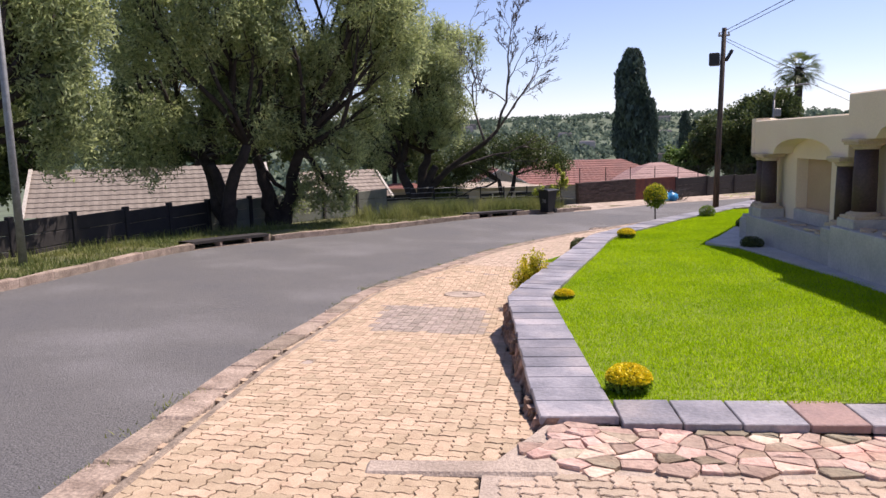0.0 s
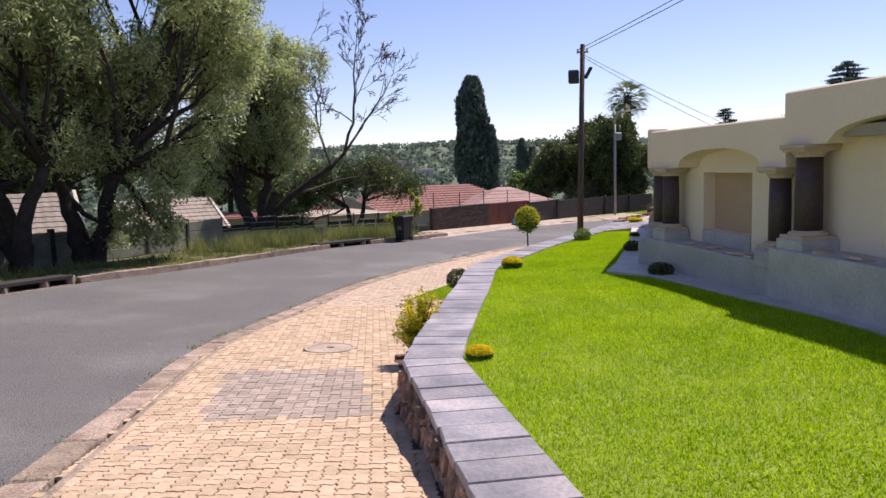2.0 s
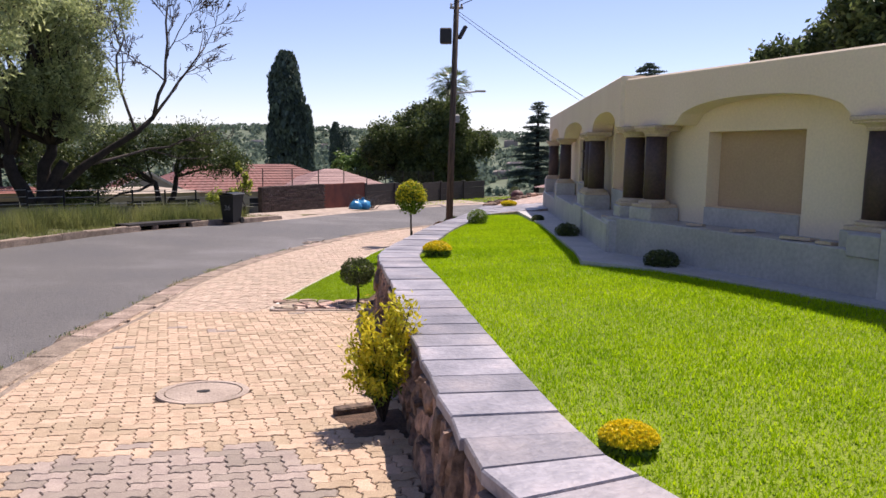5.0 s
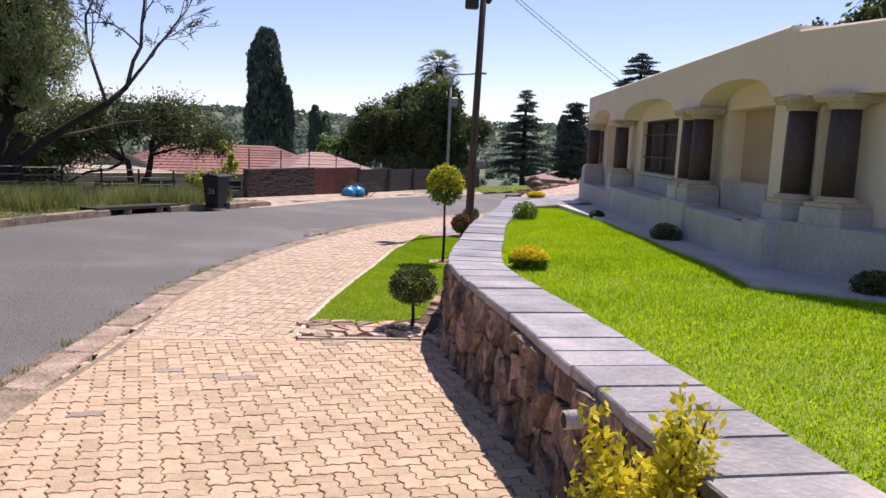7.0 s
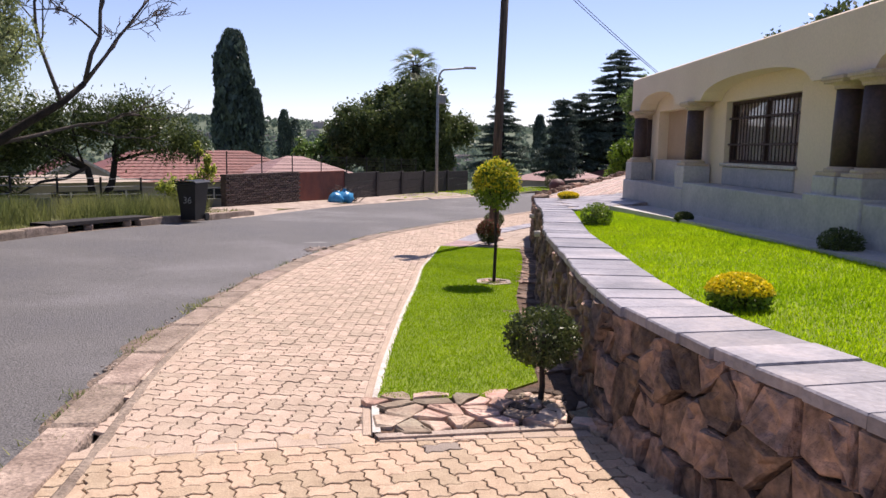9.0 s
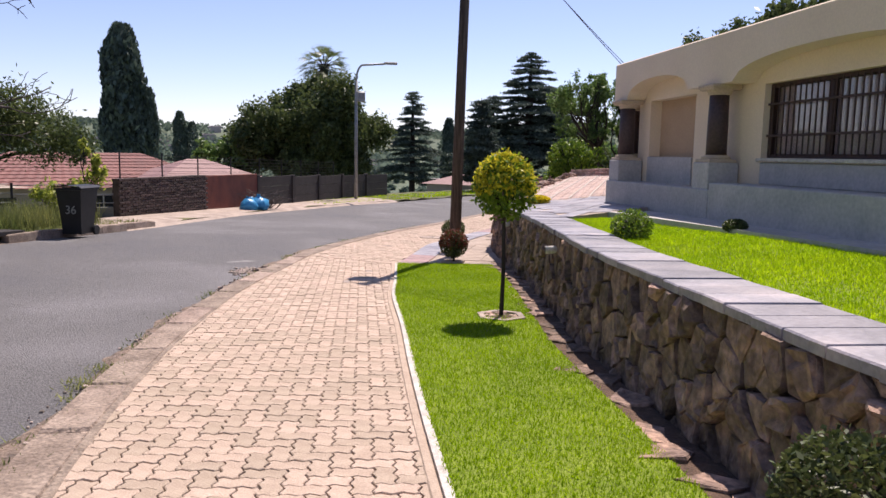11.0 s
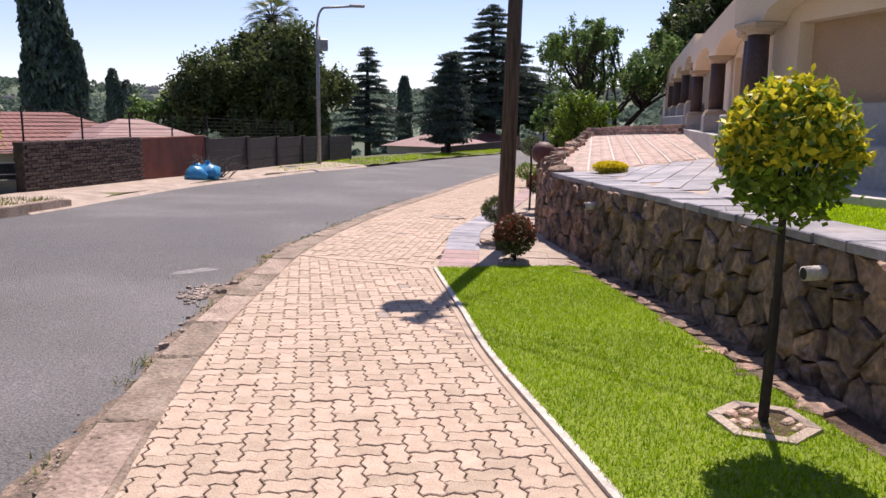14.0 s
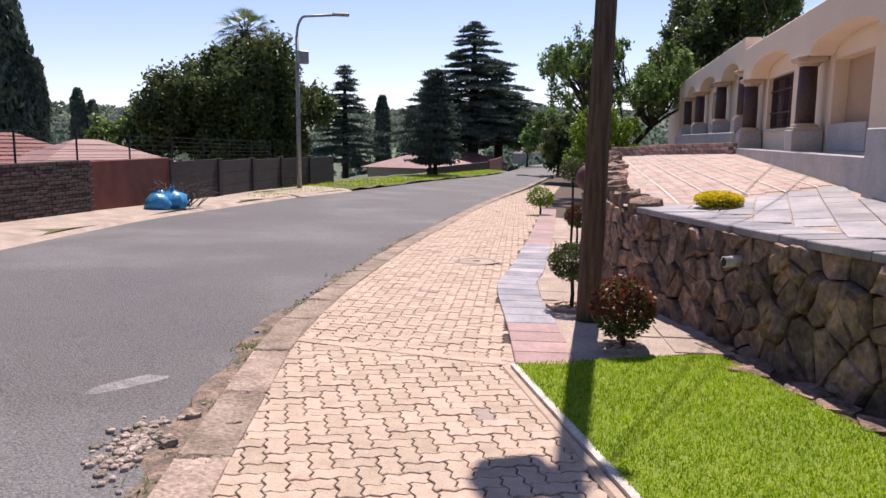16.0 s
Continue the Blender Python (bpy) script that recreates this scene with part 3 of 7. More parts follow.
def cells(width, height_at, size, aspect=1.2, seed=3):
    """Irregular stone outlines that fill a wall of that length."""
    r = np.random.default_rng(seed)
    seeds = []
    x = 0.0
    while x < width:
        h = height_at(x)
        k = max(1, round(h / (size * aspect)))
        for i in range(k):
            seeds.append((x + r.uniform(-0.5, 0.5) * size, h * (i + 0.5) / k + r.uniform(-0.45, 0.45) * h / k))
        x += size * r.uniform(0.55, 1.4)
    return np.array(seeds)


def clip_cell(i, seeds, box):
    """The convex cell round one seed inside an outline."""
    poly = [np.array(p, float) for p in box]
    d = seeds - seeds[i]
    order = np.argsort((d**2).sum(1))[1:16]
    for j in order:
        mid, nrm = (seeds[i] + seeds[j]) / 2, seeds[j] - seeds[i]
        out = []
        for a, b in zip(poly, poly[1:] + poly[:1]):
            fa, fb = (a - mid) @ nrm, (b - mid) @ nrm
            if fa <= 0:
                out.append(a)
            if fa * fb < 0:
                out.append(a + (b - a) * fa / (fa - fb))
        poly = out
        if len(poly) < 3:
            return None
    return np.array(poly)


def rock(poly, place, bulge, joint, r, ragged=0.0):
    """One rough stone: an outline (l, h), drawn in by the joint and bulged outward."""
    c = poly.mean(0)
    fine = []
    for a, b in zip(poly, np.roll(poly, -1, axis=0)):
        k = max(1, int(np.linalg.norm(b - a) / 0.11))
        fine += [a + (b - a) * u for u in np.arange(k) / k]
    poly = np.array(fine)
    poly = poly + r.uniform(-1, 1, poly.shape) * ragged
    d = poly - c
    dist = np.linalg.norm(d, axis=1)[:, None]
    poly = c + d * np.clip(1 - joint / (dist + 1e-6), 0.3, 1) * r.uniform(0.92, 1.0, (len(poly), 1))
    n = len(poly)
    tilt = r.uniform(-0.32, 0.32, 2) * bulge * 4
    rings = [(1.0, -0.06), (1.0, bulge * 0.72), (0.91, bulge * 0.97), (0.5, bulge)]
    verts = []
    for sc, out in rings:
        for p in c + (poly - c) * sc:
            o = out + (tilt @ (p - c) + r.uniform(-0.34, 0.34) * bulge if out > 0 else 0)
            verts.append(place(p[0], p[1], o))
    faces = []
    for k in range(3):
        faces += [(k * n + i, k * n + (i + 1) % n, (k + 1) * n + (i + 1) % n, (k + 1) * n + i) for i in range(n)]
    faces.append(tuple(3 * n + i for i in range(n)))
    return Builder().add(verts, faces)


wall_s = np.r_[0, np.cumsum(np.linalg.norm(np.diff(WALL, axis=0), axis=1))]
tangent = np.gradient(WALL, axis=0)
tangent /= np.linalg.norm(tangent, axis=1)[:, None]


def on_wall(l, h, o):
    """A place on the wall's face: along, up from the foot, outward."""
    p = np.array([np.interp(l, wall_s, WALL[:, k]) for k in (0, 1)])
    t = np.array([np.interp(l, wall_s, tangent[:, k]) for k in (0, 1)])
    out = np.array([-t[1], t[0]]) / np.linalg.norm(t)
    z0, z1 = float(street(*p)) - 0.03, float(terrace(*p)) - 0.05
    batter = 0.05 * (1 - (h / max(z1 - z0, 0.05)))
    return (*(p + out * (o - 0.035 + batter)), z0 + h)


def wall_tall(l):
    p = [np.interp(l, wall_s, WALL[:, k]) for k in (0, 1)]
    return max(0.12, float(terrace(*p)) - 0.05 - float(street(*p)) + 0.03)


seeds = cells(wall_s[-1], wall_tall, 0.135, 1.55)
seeds = seeds[np.random.default_rng(5).random(len(seeds)) > np.where(seeds[:, 0] > 4.5, 0.20, 0.05)]
stone_rng = np.random.default_rng(11)
stone_count, rest = 0, Builder()
for i in range(len(seeds)):
    l0 = seeds[i][0]
    tall = wall_tall(np.clip(l0, 0, wall_s[-1]))
    cell = clip_cell(i, seeds, [(max(0.0, l0 - 0.6), 0.0), (min(wall_s[-1], l0 + 0.6), 0.0), (min(wall_s[-1], l0 + 0.6), tall), (max(0.0, l0 - 0.6), tall)])
    if cell is None or len(cell) < 3:
        continue
    shape = rock(cell, on_wall, stone_rng.uniform(0.018, 0.075), 0.005, stone_rng, 0.014)
    if stone_count < 300 and l0 > 3.0:
        part("stone", shape, M_STONE, retaining)
        stone_count += 1
    else:
        rest.add(shape.v, shape.f)
tagged(part("stones", rest, M_STONE_REST, retaining), "joined rough stones at the wall's ends", kind="stuff")

# slate coping
along = 0.0
k = 0
COPING_END = float(np.interp(25.6, WALL[:, 1], wall_s))
while along < COPING_END - 0.1:
    step = 0.30 * rng.uniform(0.9, 1.12)
    end = min(along + step, COPING_END)
    qs = []
    for t in (along + 0.006, end - 0.006):
        p = np.array([np.interp(t, wall_s, WALL[:, j]) for j in (0, 1)])
        q = np.array([np.interp(t, wall_s, CAP_IN[:, j]) for j in (0, 1)])
        p = p + (p - q) * rng.uniform(0.01, 0.055)
        qs.append((p, q))
    loop = [qs[0][0], qs[1][0], qs[1][1], qs[0][1]]
    c = np.mean(loop, axis=0)
    b = Builder()
    zz = rng.uniform(-0.004, 0.004)
    verts = [(*p, float(terrace(*p)) - 0.055) for p in loop] + [(*p, float(terrace(*p)) - 0.008 + zz) for p in loop] + [(*(p + (c - p) * 0.03), float(terrace(*p)) + zz) for p in loop]
    faces = [(j, (j + 1) % 4, 4 + (j + 1) % 4, 4 + j) for j in range(4)] + [(4 + j, 4 + (j + 1) % 4, 8 + (j + 1) % 4, 8 + j) for j in range(4)] + [(8, 9, 10, 11), (3, 2, 1, 0)]
    part("coping_slate", b.add(verts, faces), M_SLATE_RED if rng.random() < 0.012 else M_SLATE, retaining)
    along = end
    k += 1
while along < wall_s[-1] - 0.3:
    size = rng.uniform(0.25, 0.45)
    p = np.array([np.interp(along + size / 2, wall_s, WALL[:, j]) for j in (0, 1)])
    o = rng.uniform(0.05, 0.12)
    ang = rng.uniform(0, 6.28)
    poly = np.array([(math.cos(2 * math.pi * q / 7 + ang) * size * rng.uniform(0.45, 0.62), math.sin(2 * math.pi * q / 7 + ang) * size * rng.uniform(0.4, 0.55)) for q in range(7)])
    z = float(terrace(*p)) - 0.03
    part("edge_stone", rock(poly, lambda u, v, w, p=p, z=z: (p[0] + u + 0.1, p[1] + v - 0.12, z + w), o, 0.005, rng), M_STONE, retaining)
    along += size * 0.95
x = 0.98
k = 0
while x < 4.9:
    w = rng.uniform(0.36, 0.42)
    b = Builder()
    z = [float(terrace(x + d, 4.3)) for d in (0, w)]
    b.box((x, 4.16, z[0] - 0.06), (x + w - 0.012, 4.60, z[0] - 0.002), 0.006)
    part("coping_slate", b, (M_SLATE, M_SLATE, M_SLATE, M_SLATE_RED)[k % 4], retaining)
    x += w
    k += 1

# ---- the house ----
house = thing("house", (5.3, 12, -0.45), "low sand-coloured house with arches and dark granite columns", "house")


class Facade:
    """A straight stretch of the house: s along, o outward to the street, z up."""

    def __init__(self, origin, heading):
        a = radians(heading)
        d, nrm = Vector((math.sin(a), math.cos(a), 0)), Vector((-math.cos(a), math.sin(a), 0))
        self.m = Matrix(((d.x, nrm.x, 0, origin[0]), (d.y, nrm.y, 0, origin[1]), (0, 0, 1, 0), (0, 0, 0, 1)))

    def b(self):
        return Builder(self.m)

    def block(self, name, s0, s1, o0, o1, z0, z1, mat, c=0.012, label=""):
        return part(name, self.b().box((s0, o0, z0), (s1, o1, z1), c), mat, house, label)

    def beam(self, s0, s1, arches, spring, top, o0=-0.32, o1=0.0):
        ss = np.unique(np.r_[s0, s1, [v for a in arches for v in np.linspace(a[0], a[1], 22)]])
        low = []
        for s in ss:
            z = spring
            for a0, a1, apex in arches:
                if a0 <= s <= a1:
                    u = (2 * (s - a0) / (a1 - a0)) - 1
                    z = spring + (apex - spring) * math.sqrt(max(0, 1 - abs(u) ** 2.3))
            low.append(z)
        rows = [[(s, o0, z), (s, o1, z), (s, o1, top - 0.02), (s, o1 - 0.02, top), (s, o0 + 0.02, top), (s, o0, top - 0.02), (s, o0, z)] for s, z in zip(ss, low)]
        b = self.b().grid(rows)
        n = 7
        b.f += [tuple(range(6)), tuple(len(b.v) - n + i for i in range(6))]
        return part("arched_beam", b, M_PAINT, house)

    def wall(self, s0, s1, o, z0, z1, holes):
        """A wall 0.25 thick with openings (s0, s1, z0, z1)."""
        s = s0
        piece = lambda p, q: part("wall_section", self.b().box(p, q, 0.002), M_PAINT, house)
        for h0, h1, y0, y1 in sorted(holes):
            piece((s, o - 0.25, z0), (h0, o, z1))
            piece((h0, o - 0.25, z0), (h1, o, y0))
            piece((h0, o - 0.25, y1), (h1, o, z1))
            s = h1
        piece((s, o - 0.25, z0), (s1, o, z1))

    def niche(self, s0, s1, z0, z1, o, sill=0.0):
        self.block("niche_back", s0 - 0.02, s1 + 0.02, o - 0.245, o - 0.19, z0 - 0.02, z1 + 0.02, M_NICHE, 0.004)
        if sill < z0:
            self.block("marble_panel", s0 + 0.005, s1 - 0.005, o - 0.02, o + 0.025, sill, z0 - 0.002, M_MARBLE, 0.006)

    def window(self, s0, s1, z0, z1, o):
        w = self.block("window", s0, s1, o - 0.20, o - 0.19, z0, z1, M_CURTAIN, 0.002)
        b = self.b()
        for a in ((s0, s0 + 0.06), (s1 - 0.06, s1)):
            b.box((a[0], o - 0.16, z0), (a[1], o - 0.08, z1), 0.006)
        for a in ((z0, z0 + 0.05), (z1 - 0.05, z1)):
            b.box((s0 + 0.06, o - 0.16, a[0]), (s1 - 0.06, o - 0.08, a[1]), 0.006)
        mid = (s0 + s1) / 2
        b.box((mid - 0.03, o - 0.15, z0 + 0.05), (mid + 0.03, o - 0.09, z1 - 0.05), 0.006)
        part("window_frame", b, M_WOODFRAME, w)
        pane = part("pane", self.b().box((s0 + 0.03, o - 0.135, z0 + 0.03), (s1 - 0.03, o - 0.129, z1 - 0.03), 0.001), M_GLASS, w)
        pane.visible_shadow = False
        count = int((s1 - s0) / 0.10)
        for i in range(1, count):
            s = s0 + (s1 - s0) * i / count
            part("burglar_bar", self.b().box((s - 0.008, o - 0.07, z0 + 0.03), (s + 0.008, o - 0.055, z1 - 0.03), 0.003), M_WOODFRAME, w)
        for z in (z0 + 0.30 * (z1 - z0), z0 + 0.72 * (z1 - z0)):
            part("burglar_bar", self.b().box((s0 + 0.02, o - 0.055, z - 0.014), (s1 - 0.02, o - 0.04, z + 0.014), 0.003), M_WOODFRAME, w)
        part("window_sill", self.b().box((s0 - 0.03, o - 0.10, z0 - 0.045), (s1 + 0.03, o + 0.05, z0 - 0.003), 0.008), M_WHITE, w)

    def column(self, s, o, foot, low, high, top, ped=0.24, r=0.13):
        """A granite shaft on a cast base and pedestal, under a capital."""
        m = Matrix.Translation((s, o, 0))
        col = part("column", self.b().lathe([(r, low - 0.005), (r * 0.99, (low + high) / 2), (r * 0.93, high + 0.005)], 28, m), M_GRANITE, house, "dark maroon granite column", True)
        base = self.b().box((s - r * 1.45, o - r * 1.45, low - 0.10), (s + r * 1.45, o + r * 1.45, low - 0.055), 0.008)
        base.lathe([(r * 1.38, low - 0.056), (r * 1.42, low - 0.04), (r * 1.36, low - 0.02), (r * 1.12, low - 0.014), (r * 1.1, low)], 28, m)
        part("column_base", base, M_TRIM, col, "moulded cast-stone base")
        cap = self.b().lathe([(r * 1.02, high), (r * 1.12, high + 0.015), (r * 1.1, high + 0.03), (r * 1.3, high + 0.06)], 28, m)
        cap.box((s - r * 1.42, o - r * 1.5, high + 0.06), (s + r * 1.42, o + r * 1.42, top - 0.02), 0.01)
        cap.box((s - r * 1.55, o - r * 1.55, top - 0.045), (s + r * 1.55, o + r * 1.55, top + 0.004), 0.01)
        part("capital", cap, M_TRIM, col, "moulded cast-stone capital")
        if ped:
            part("pedestal", self.b().box((s - r * 1.6, o - r * 1.6, foot - 0.01), (s + r * 1.6, o + r * 1.6, low - 0.098), 0.01), M_MARBLE, col, "grey marble pedestal")


M_GLASS = bpy.data.materials.new("glass")
M_GLASS.use_nodes = True
g = M_GLASS.node_tree.nodes["Principled BSDF"]
g.inputs["Transmission Weight"].default_value, g.inputs["Roughness"].default_value, g.inputs["IOR"].default_value = 1.0, 0.02, 1.45

WO = -0.33  # set-back of the walls behind the arches
CO = -0.10  # columns' centre line
# stretch by the front corner, one step higher
fa = Facade((5.0, 10.2), 180)
fa.m = Facade((5.0, 10.2), 0).m @ Matrix.Diagonal((-1, 1, 1, 1))
fa.beam(0.0, 13.0, [(0.75, 3.6, 1.70), (4.6, 7.4, 1.70), (8.4, 11.2, 1.70)], 1.44, 2.05, -0.40, 0.02)
fa.wall(-0.05, 13.0, WO, -0.5, 1.78, [(1.72, 3.2, 0.36, 1.42), (5.4, 6.9, 0.36, 1.42), (9.2, 10.7, 0.36, 1.42)])
for a, b in ((1.72, 3.2), (5.4, 6.9), (9.2, 10.7)):
    fa.window(a, b, 0.36, 1.42, WO)
    fa.block("marble_panel", a + 0.01, b - 0.01, WO - 0.02, WO + 0.02, 0.27, 0.31, M_MARBLE)
fa.block("plinth", 0.0, 13.0, -0.6, 0.20, -0.75, 0.26, M_MARBLE)
for s in (0.30, 4.1, 7.9):
    fa.column(s, CO, 0.26, 0.48, 1.30, 1.44, 0.2, 0.15)
# stretch up to the bend
fb = Facade(*FACADE["AB"])
fb.beam(0.0, 3.74, [(0.50, 2.78, 1.45)], 1.19, 1.78)
fb.wall(-0.05, 3.62, WO, -0.5, 1.5, [(1.25, 2.58, 0.26, 1.11)])
fb.niche(1.25, 2.58, 0.26, 1.11, WO, 0.02)
fb.block("plinth", -0.02, 3.80, -0.6, 0.16, -0.75, 0.06, M_MARBLE)
fb.block("plinth", 0.0, 0.32, -0.3, 0.19, 0.0, 0.20, M_MARBLE)
fb.column(0.25, CO, 0.06, 0.31, 1.06, 1.19, 0.2, 0.13)
fb.column(3.20, CO, 0.06, 0.31, 1.06, 1.19, 0.2)
# long stretch
fc = Facade(*FACADE["BC"])
fc.beam(0.22, 10.98, [(0.50, 2.72, 1.44), (3.85, 7.15, 1.45), (8.30, 10.45, 1.47)], 1.19, 1.82)
fc.wall(0.15, 10.66, WO, -0.6, 1.5, [(1.18, 2.50, 0.32, 1.17), (4.70, 6.95, 0.27, 1.16), (8.68, 10.22, 0.27, 1.17)])
fc.niche(1.18, 2.50, 0.32, 1.17, WO, 0.0)
fc.niche(8.68, 10.22, 0.27, 1.17, WO, -0.15)
fc.window(4.70, 6.95, 0.27, 1.16, WO)
fc.block("marble_panel", 4.72, 6.93, WO - 0.02, WO + 0.02, -0.05, 0.22, M_MARBLE)
fc.block("plinth", 0.05, 3.42, -0.6, 0.14, -0.95, -0.02, M_MARBLE)
fc.block("plinth", 3.424, 7.30, -0.6, 0.14, -0.95, -0.05, M_MARBLE)
fc.block("plinth", 7.304, 10.86, -0.6, 0.14, -0.95, -0.14, M_MARBLE)
fc.column(0.28, -0.22, -0.02, 0.30, 1.06, 1.19, 0.2)
for s, low in ((2.78, -0.02), (3.26, -0.02), (7.60, -0.14), (10.62, -0.14)):
    fc.column(s, CO, low, 0.30, 1.06, 1.19, 0.2)
fc.block("plinth_block", 0.02, 0.62, -0.3, 0.12, -0.95, 0.02, M_MARBLE)
fc.block("plinth_block", 2.46, 3.52, -0.1, 0.17, -0.95, 0.02, M_MARBLE)
# stretch along the upper drive; from the fifth column on it stands a step higher
fd = Facade(*FACADE["CD"])
fd.beam(0.02, 9.05, [(1.35, 4.05, 1.40), (5.15, 8.30, 1.50)], 1.19, 1.82)
fd.beam(9.054, 21.0, [(9.6, 11.9, 1.68), (13.0, 15.9, 1.68), (17.1, 19.2, 1.68)], 1.42, 2.06)
fd.wall(0.30, 21.0, WO, -0.6, 1.74, [(2.50, 4.05, 0.26, 1.12), (6.30, 8.20, 0.24, 1.18), (10.3, 11.6, 0.55, 1.35), (14.0, 15.6, 0.55, 1.35)])
fd.niche(2.50, 4.05, 0.26, 1.12, WO, -0.10)
fd.window(6.30, 8.20, 0.24, 1.18, WO)
fd.niche(10.3, 11.6, 0.55, 1.35, WO, 0.20)
fd.niche(14.0, 15.6, 0.55, 1.35, WO, 0.20)
fd.block("plinth", 0.0, 9.0, -0.6, 0.14, -0.95, -0.13, M_MARBLE)
fd.block("plinth", 9.004, 21.0, -0.6, 0.16, -0.95, 0.18, M_MARBLE)
fd.block("plinth_block", 0.10, 0.80, -0.22, 0.22, -0.95, 0.15, M_MARBLE)
fd.column(0.48, CO, 0.15, 0.32, 1.06, 1.19, 0)
for s in (4.45, 8.60):
    fd.column(s, CO, -0.13, 0.27, 1.06, 1.19, 0.2)
for s in (9.35, 12.45, 16.5, 19.7):
    fd.column(s, CO, 0.18, 0.54, 1.30, 1.42, 0.2)
fd.block("end_wall", 21.05, 21.45, -1.5, 0.05, -0.9, 1.85, M_PAINT)
fd.block("end_wall", 21.5, 27.0, -0.35, -0.1, -0.9, 1.62, M_PAINT)
# roof slab and the closed far side of the house
roof_outline = [(4.75, -2.8), (4.75, 13.4), (9.5, 23.05), (26.2, 35.6), (28.2, 33.0), (20, 26.2), (14.5, 13), (13, -2.8)]
part("roof", Builder().prism([(x + 0.35, y) for x, y in roof_outline], 1.5, 1.62), M_ROOFTOP, house)
back_line = [(13.2, -2.8), (14.7, 13), (20.2, 26.2), (28.4, 33.0), (26.4, 35.7)]
part("back_wall", Builder().grid([[(x, y, z) for x, y in back_line] for z in (-1.0, 1.55)]), M_PAINT, house)
part("side_wall", Builder().box((5.3, -2.85, -0.8), (13.2, -2.6, 1.55)), M_PAINT, house)

# ---- upper drive: slates, brick, low end wall ----
SLATED = np.vstack([CAP_IN[(CAP_IN[:, 1] > 22.0) & (CAP_IN[:, 1] < 25.2)], [(9.0, 25.7), (11.2, 24.6), (10.0, 23.65), (9.55, 23.1), (8.7, 21.95)]])
edge_in = offset(WALL, 0.25)
BRICKED = np.vstack([[(8.95, 25.75)], edge_in[(edge_in[:, 1] > 26.0)], [(16.5, 28.75), (11.25, 24.65)]])
sheet("drive_bed", np.vstack([SLATED[:len(SLATED) - 5], [(8.95, 25.75)], edge_in[(edge_in[:, 1] > 26.0)], [(16.8, 28.75), (10.05, 23.4), (9.6, 23.0), (8.75, 21.9)]]),
      lambda x, y: driveway_height(x, y) - 0.010, M_CONCRETE, "pale mortar bed of the upper drive", "pavement", 0.8, 0.25)
drive = thing("upper_drive", (9.6, 24.6, -0.65), "slate and pink brick paving with white mortar lines beside the house", "paving", "", "structure")
dir_u, dir_v = np.array([0.772, 0.636]), np.array([-0.636, 0.772])


def slab(poly, height, thick=0.03, chamfer=0.004, crook=0.0):
    b = Builder()
    c = poly.mean(0)
    top = poly + (c - poly) * chamfer / (np.linalg.norm(c - poly, axis=1)[:, None] + 1e-9) * 1.4
    n = len(poly)
    lift = rng.uniform(-crook, crook)
    verts = [(*p, float(height(*p)) - thick) for p in poly] + [(*p, float(height(*p)) - chamfer + lift) for p in poly] + [(*p, float(height(*p)) + lift) for p in top]
    faces = [(i, (i + 1) % n, n + (i + 1) % n, n + i) for i in range(n)] + [(n + i, n + (i + 1) % n, 2 * n + (i + 1) % n, 2 * n + i) for i in range(n)] + [tuple(2 * n + i for i in range(n))]
    return b.add(verts, faces)


su, sv = np.array([0.90, 0.43]), np.array([-0.43, 0.90])
for i in range(-10, 10):
    for j in range(-14, 10):
        o = np.array([9.2, 24.2]) + su * (0.46 * i + (0.23 if j % 2 else 0)) + sv * 0.30 * j
        poly = np.array([o, o + su * 0.448, o + su * 0.448 + sv * 0.288, o + sv * 0.288])
        if inside(*poly.mean(0), SLATED):
            part("slate_slab", slab(poly, driveway_height, 0.03, 0.004, 0.003), M_SLATE, drive)
verts, faces = [], []
for i in range(0, 86):
    for j in range(-44, 54):
        o = np.array([9.0, 24.6]) + dir_u * 0.115 * i + dir_v * (0.175 * j + 0.04 * (j // 2))
        a = np.array([o, o + dir_u * 0.103, o + dir_u * 0.103 + dir_v * 0.169, o + dir_v * 0.169])
        if not inside(*a.mean(0), BRICKED):
            continue
        k = len(verts)
        c = a.mean(0)
        verts += [(*p, float(driveway_height(*p)) - 0.012) for p in a] + [(*(p + (c - p) * 0.06), float(driveway_height(*p))) for p in a]
        faces += [(k + q, k + (q + 1) % 4, k + 4 + (q + 1) % 4, k + 4 + q) for q in range(4)] + [(k + 4, k + 5, k + 6, k + 7)]
tagged(part("drive_bricks", raw_mesh("drive_bricks", verts, faces, M_PAVER_PINK), None, drive), kind="stuff")
lines = Builder()
for j in range(-44, 54, 2):
    for i in range(0, 43):
        o = np.array([9.0, 24.6]) + dir_u * 0.23 * i + dir_v * (0.175 * j + 0.04 * (j // 2) - 0.038)
        a = np.array([o, o + dir_u * 0.23, o + dir_u * 0.23 + dir_v * 0.030, o + dir_v * 0.030])
        if inside(*a.mean(0), BRICKED):
            lines.add([(*p, float(driveway_height(*p)) + 0.003) for p in a], [(0, 1, 2, 3)])
tagged(part("mortar_lines", lines, M_WHITE, drive), "white mortar lines between the brick courses", kind="stuff")
low_wall = thing("low_wall", (16.9, 30.2, -0.3), "low rough brick wall closing the drive", "wall", "", "structure")
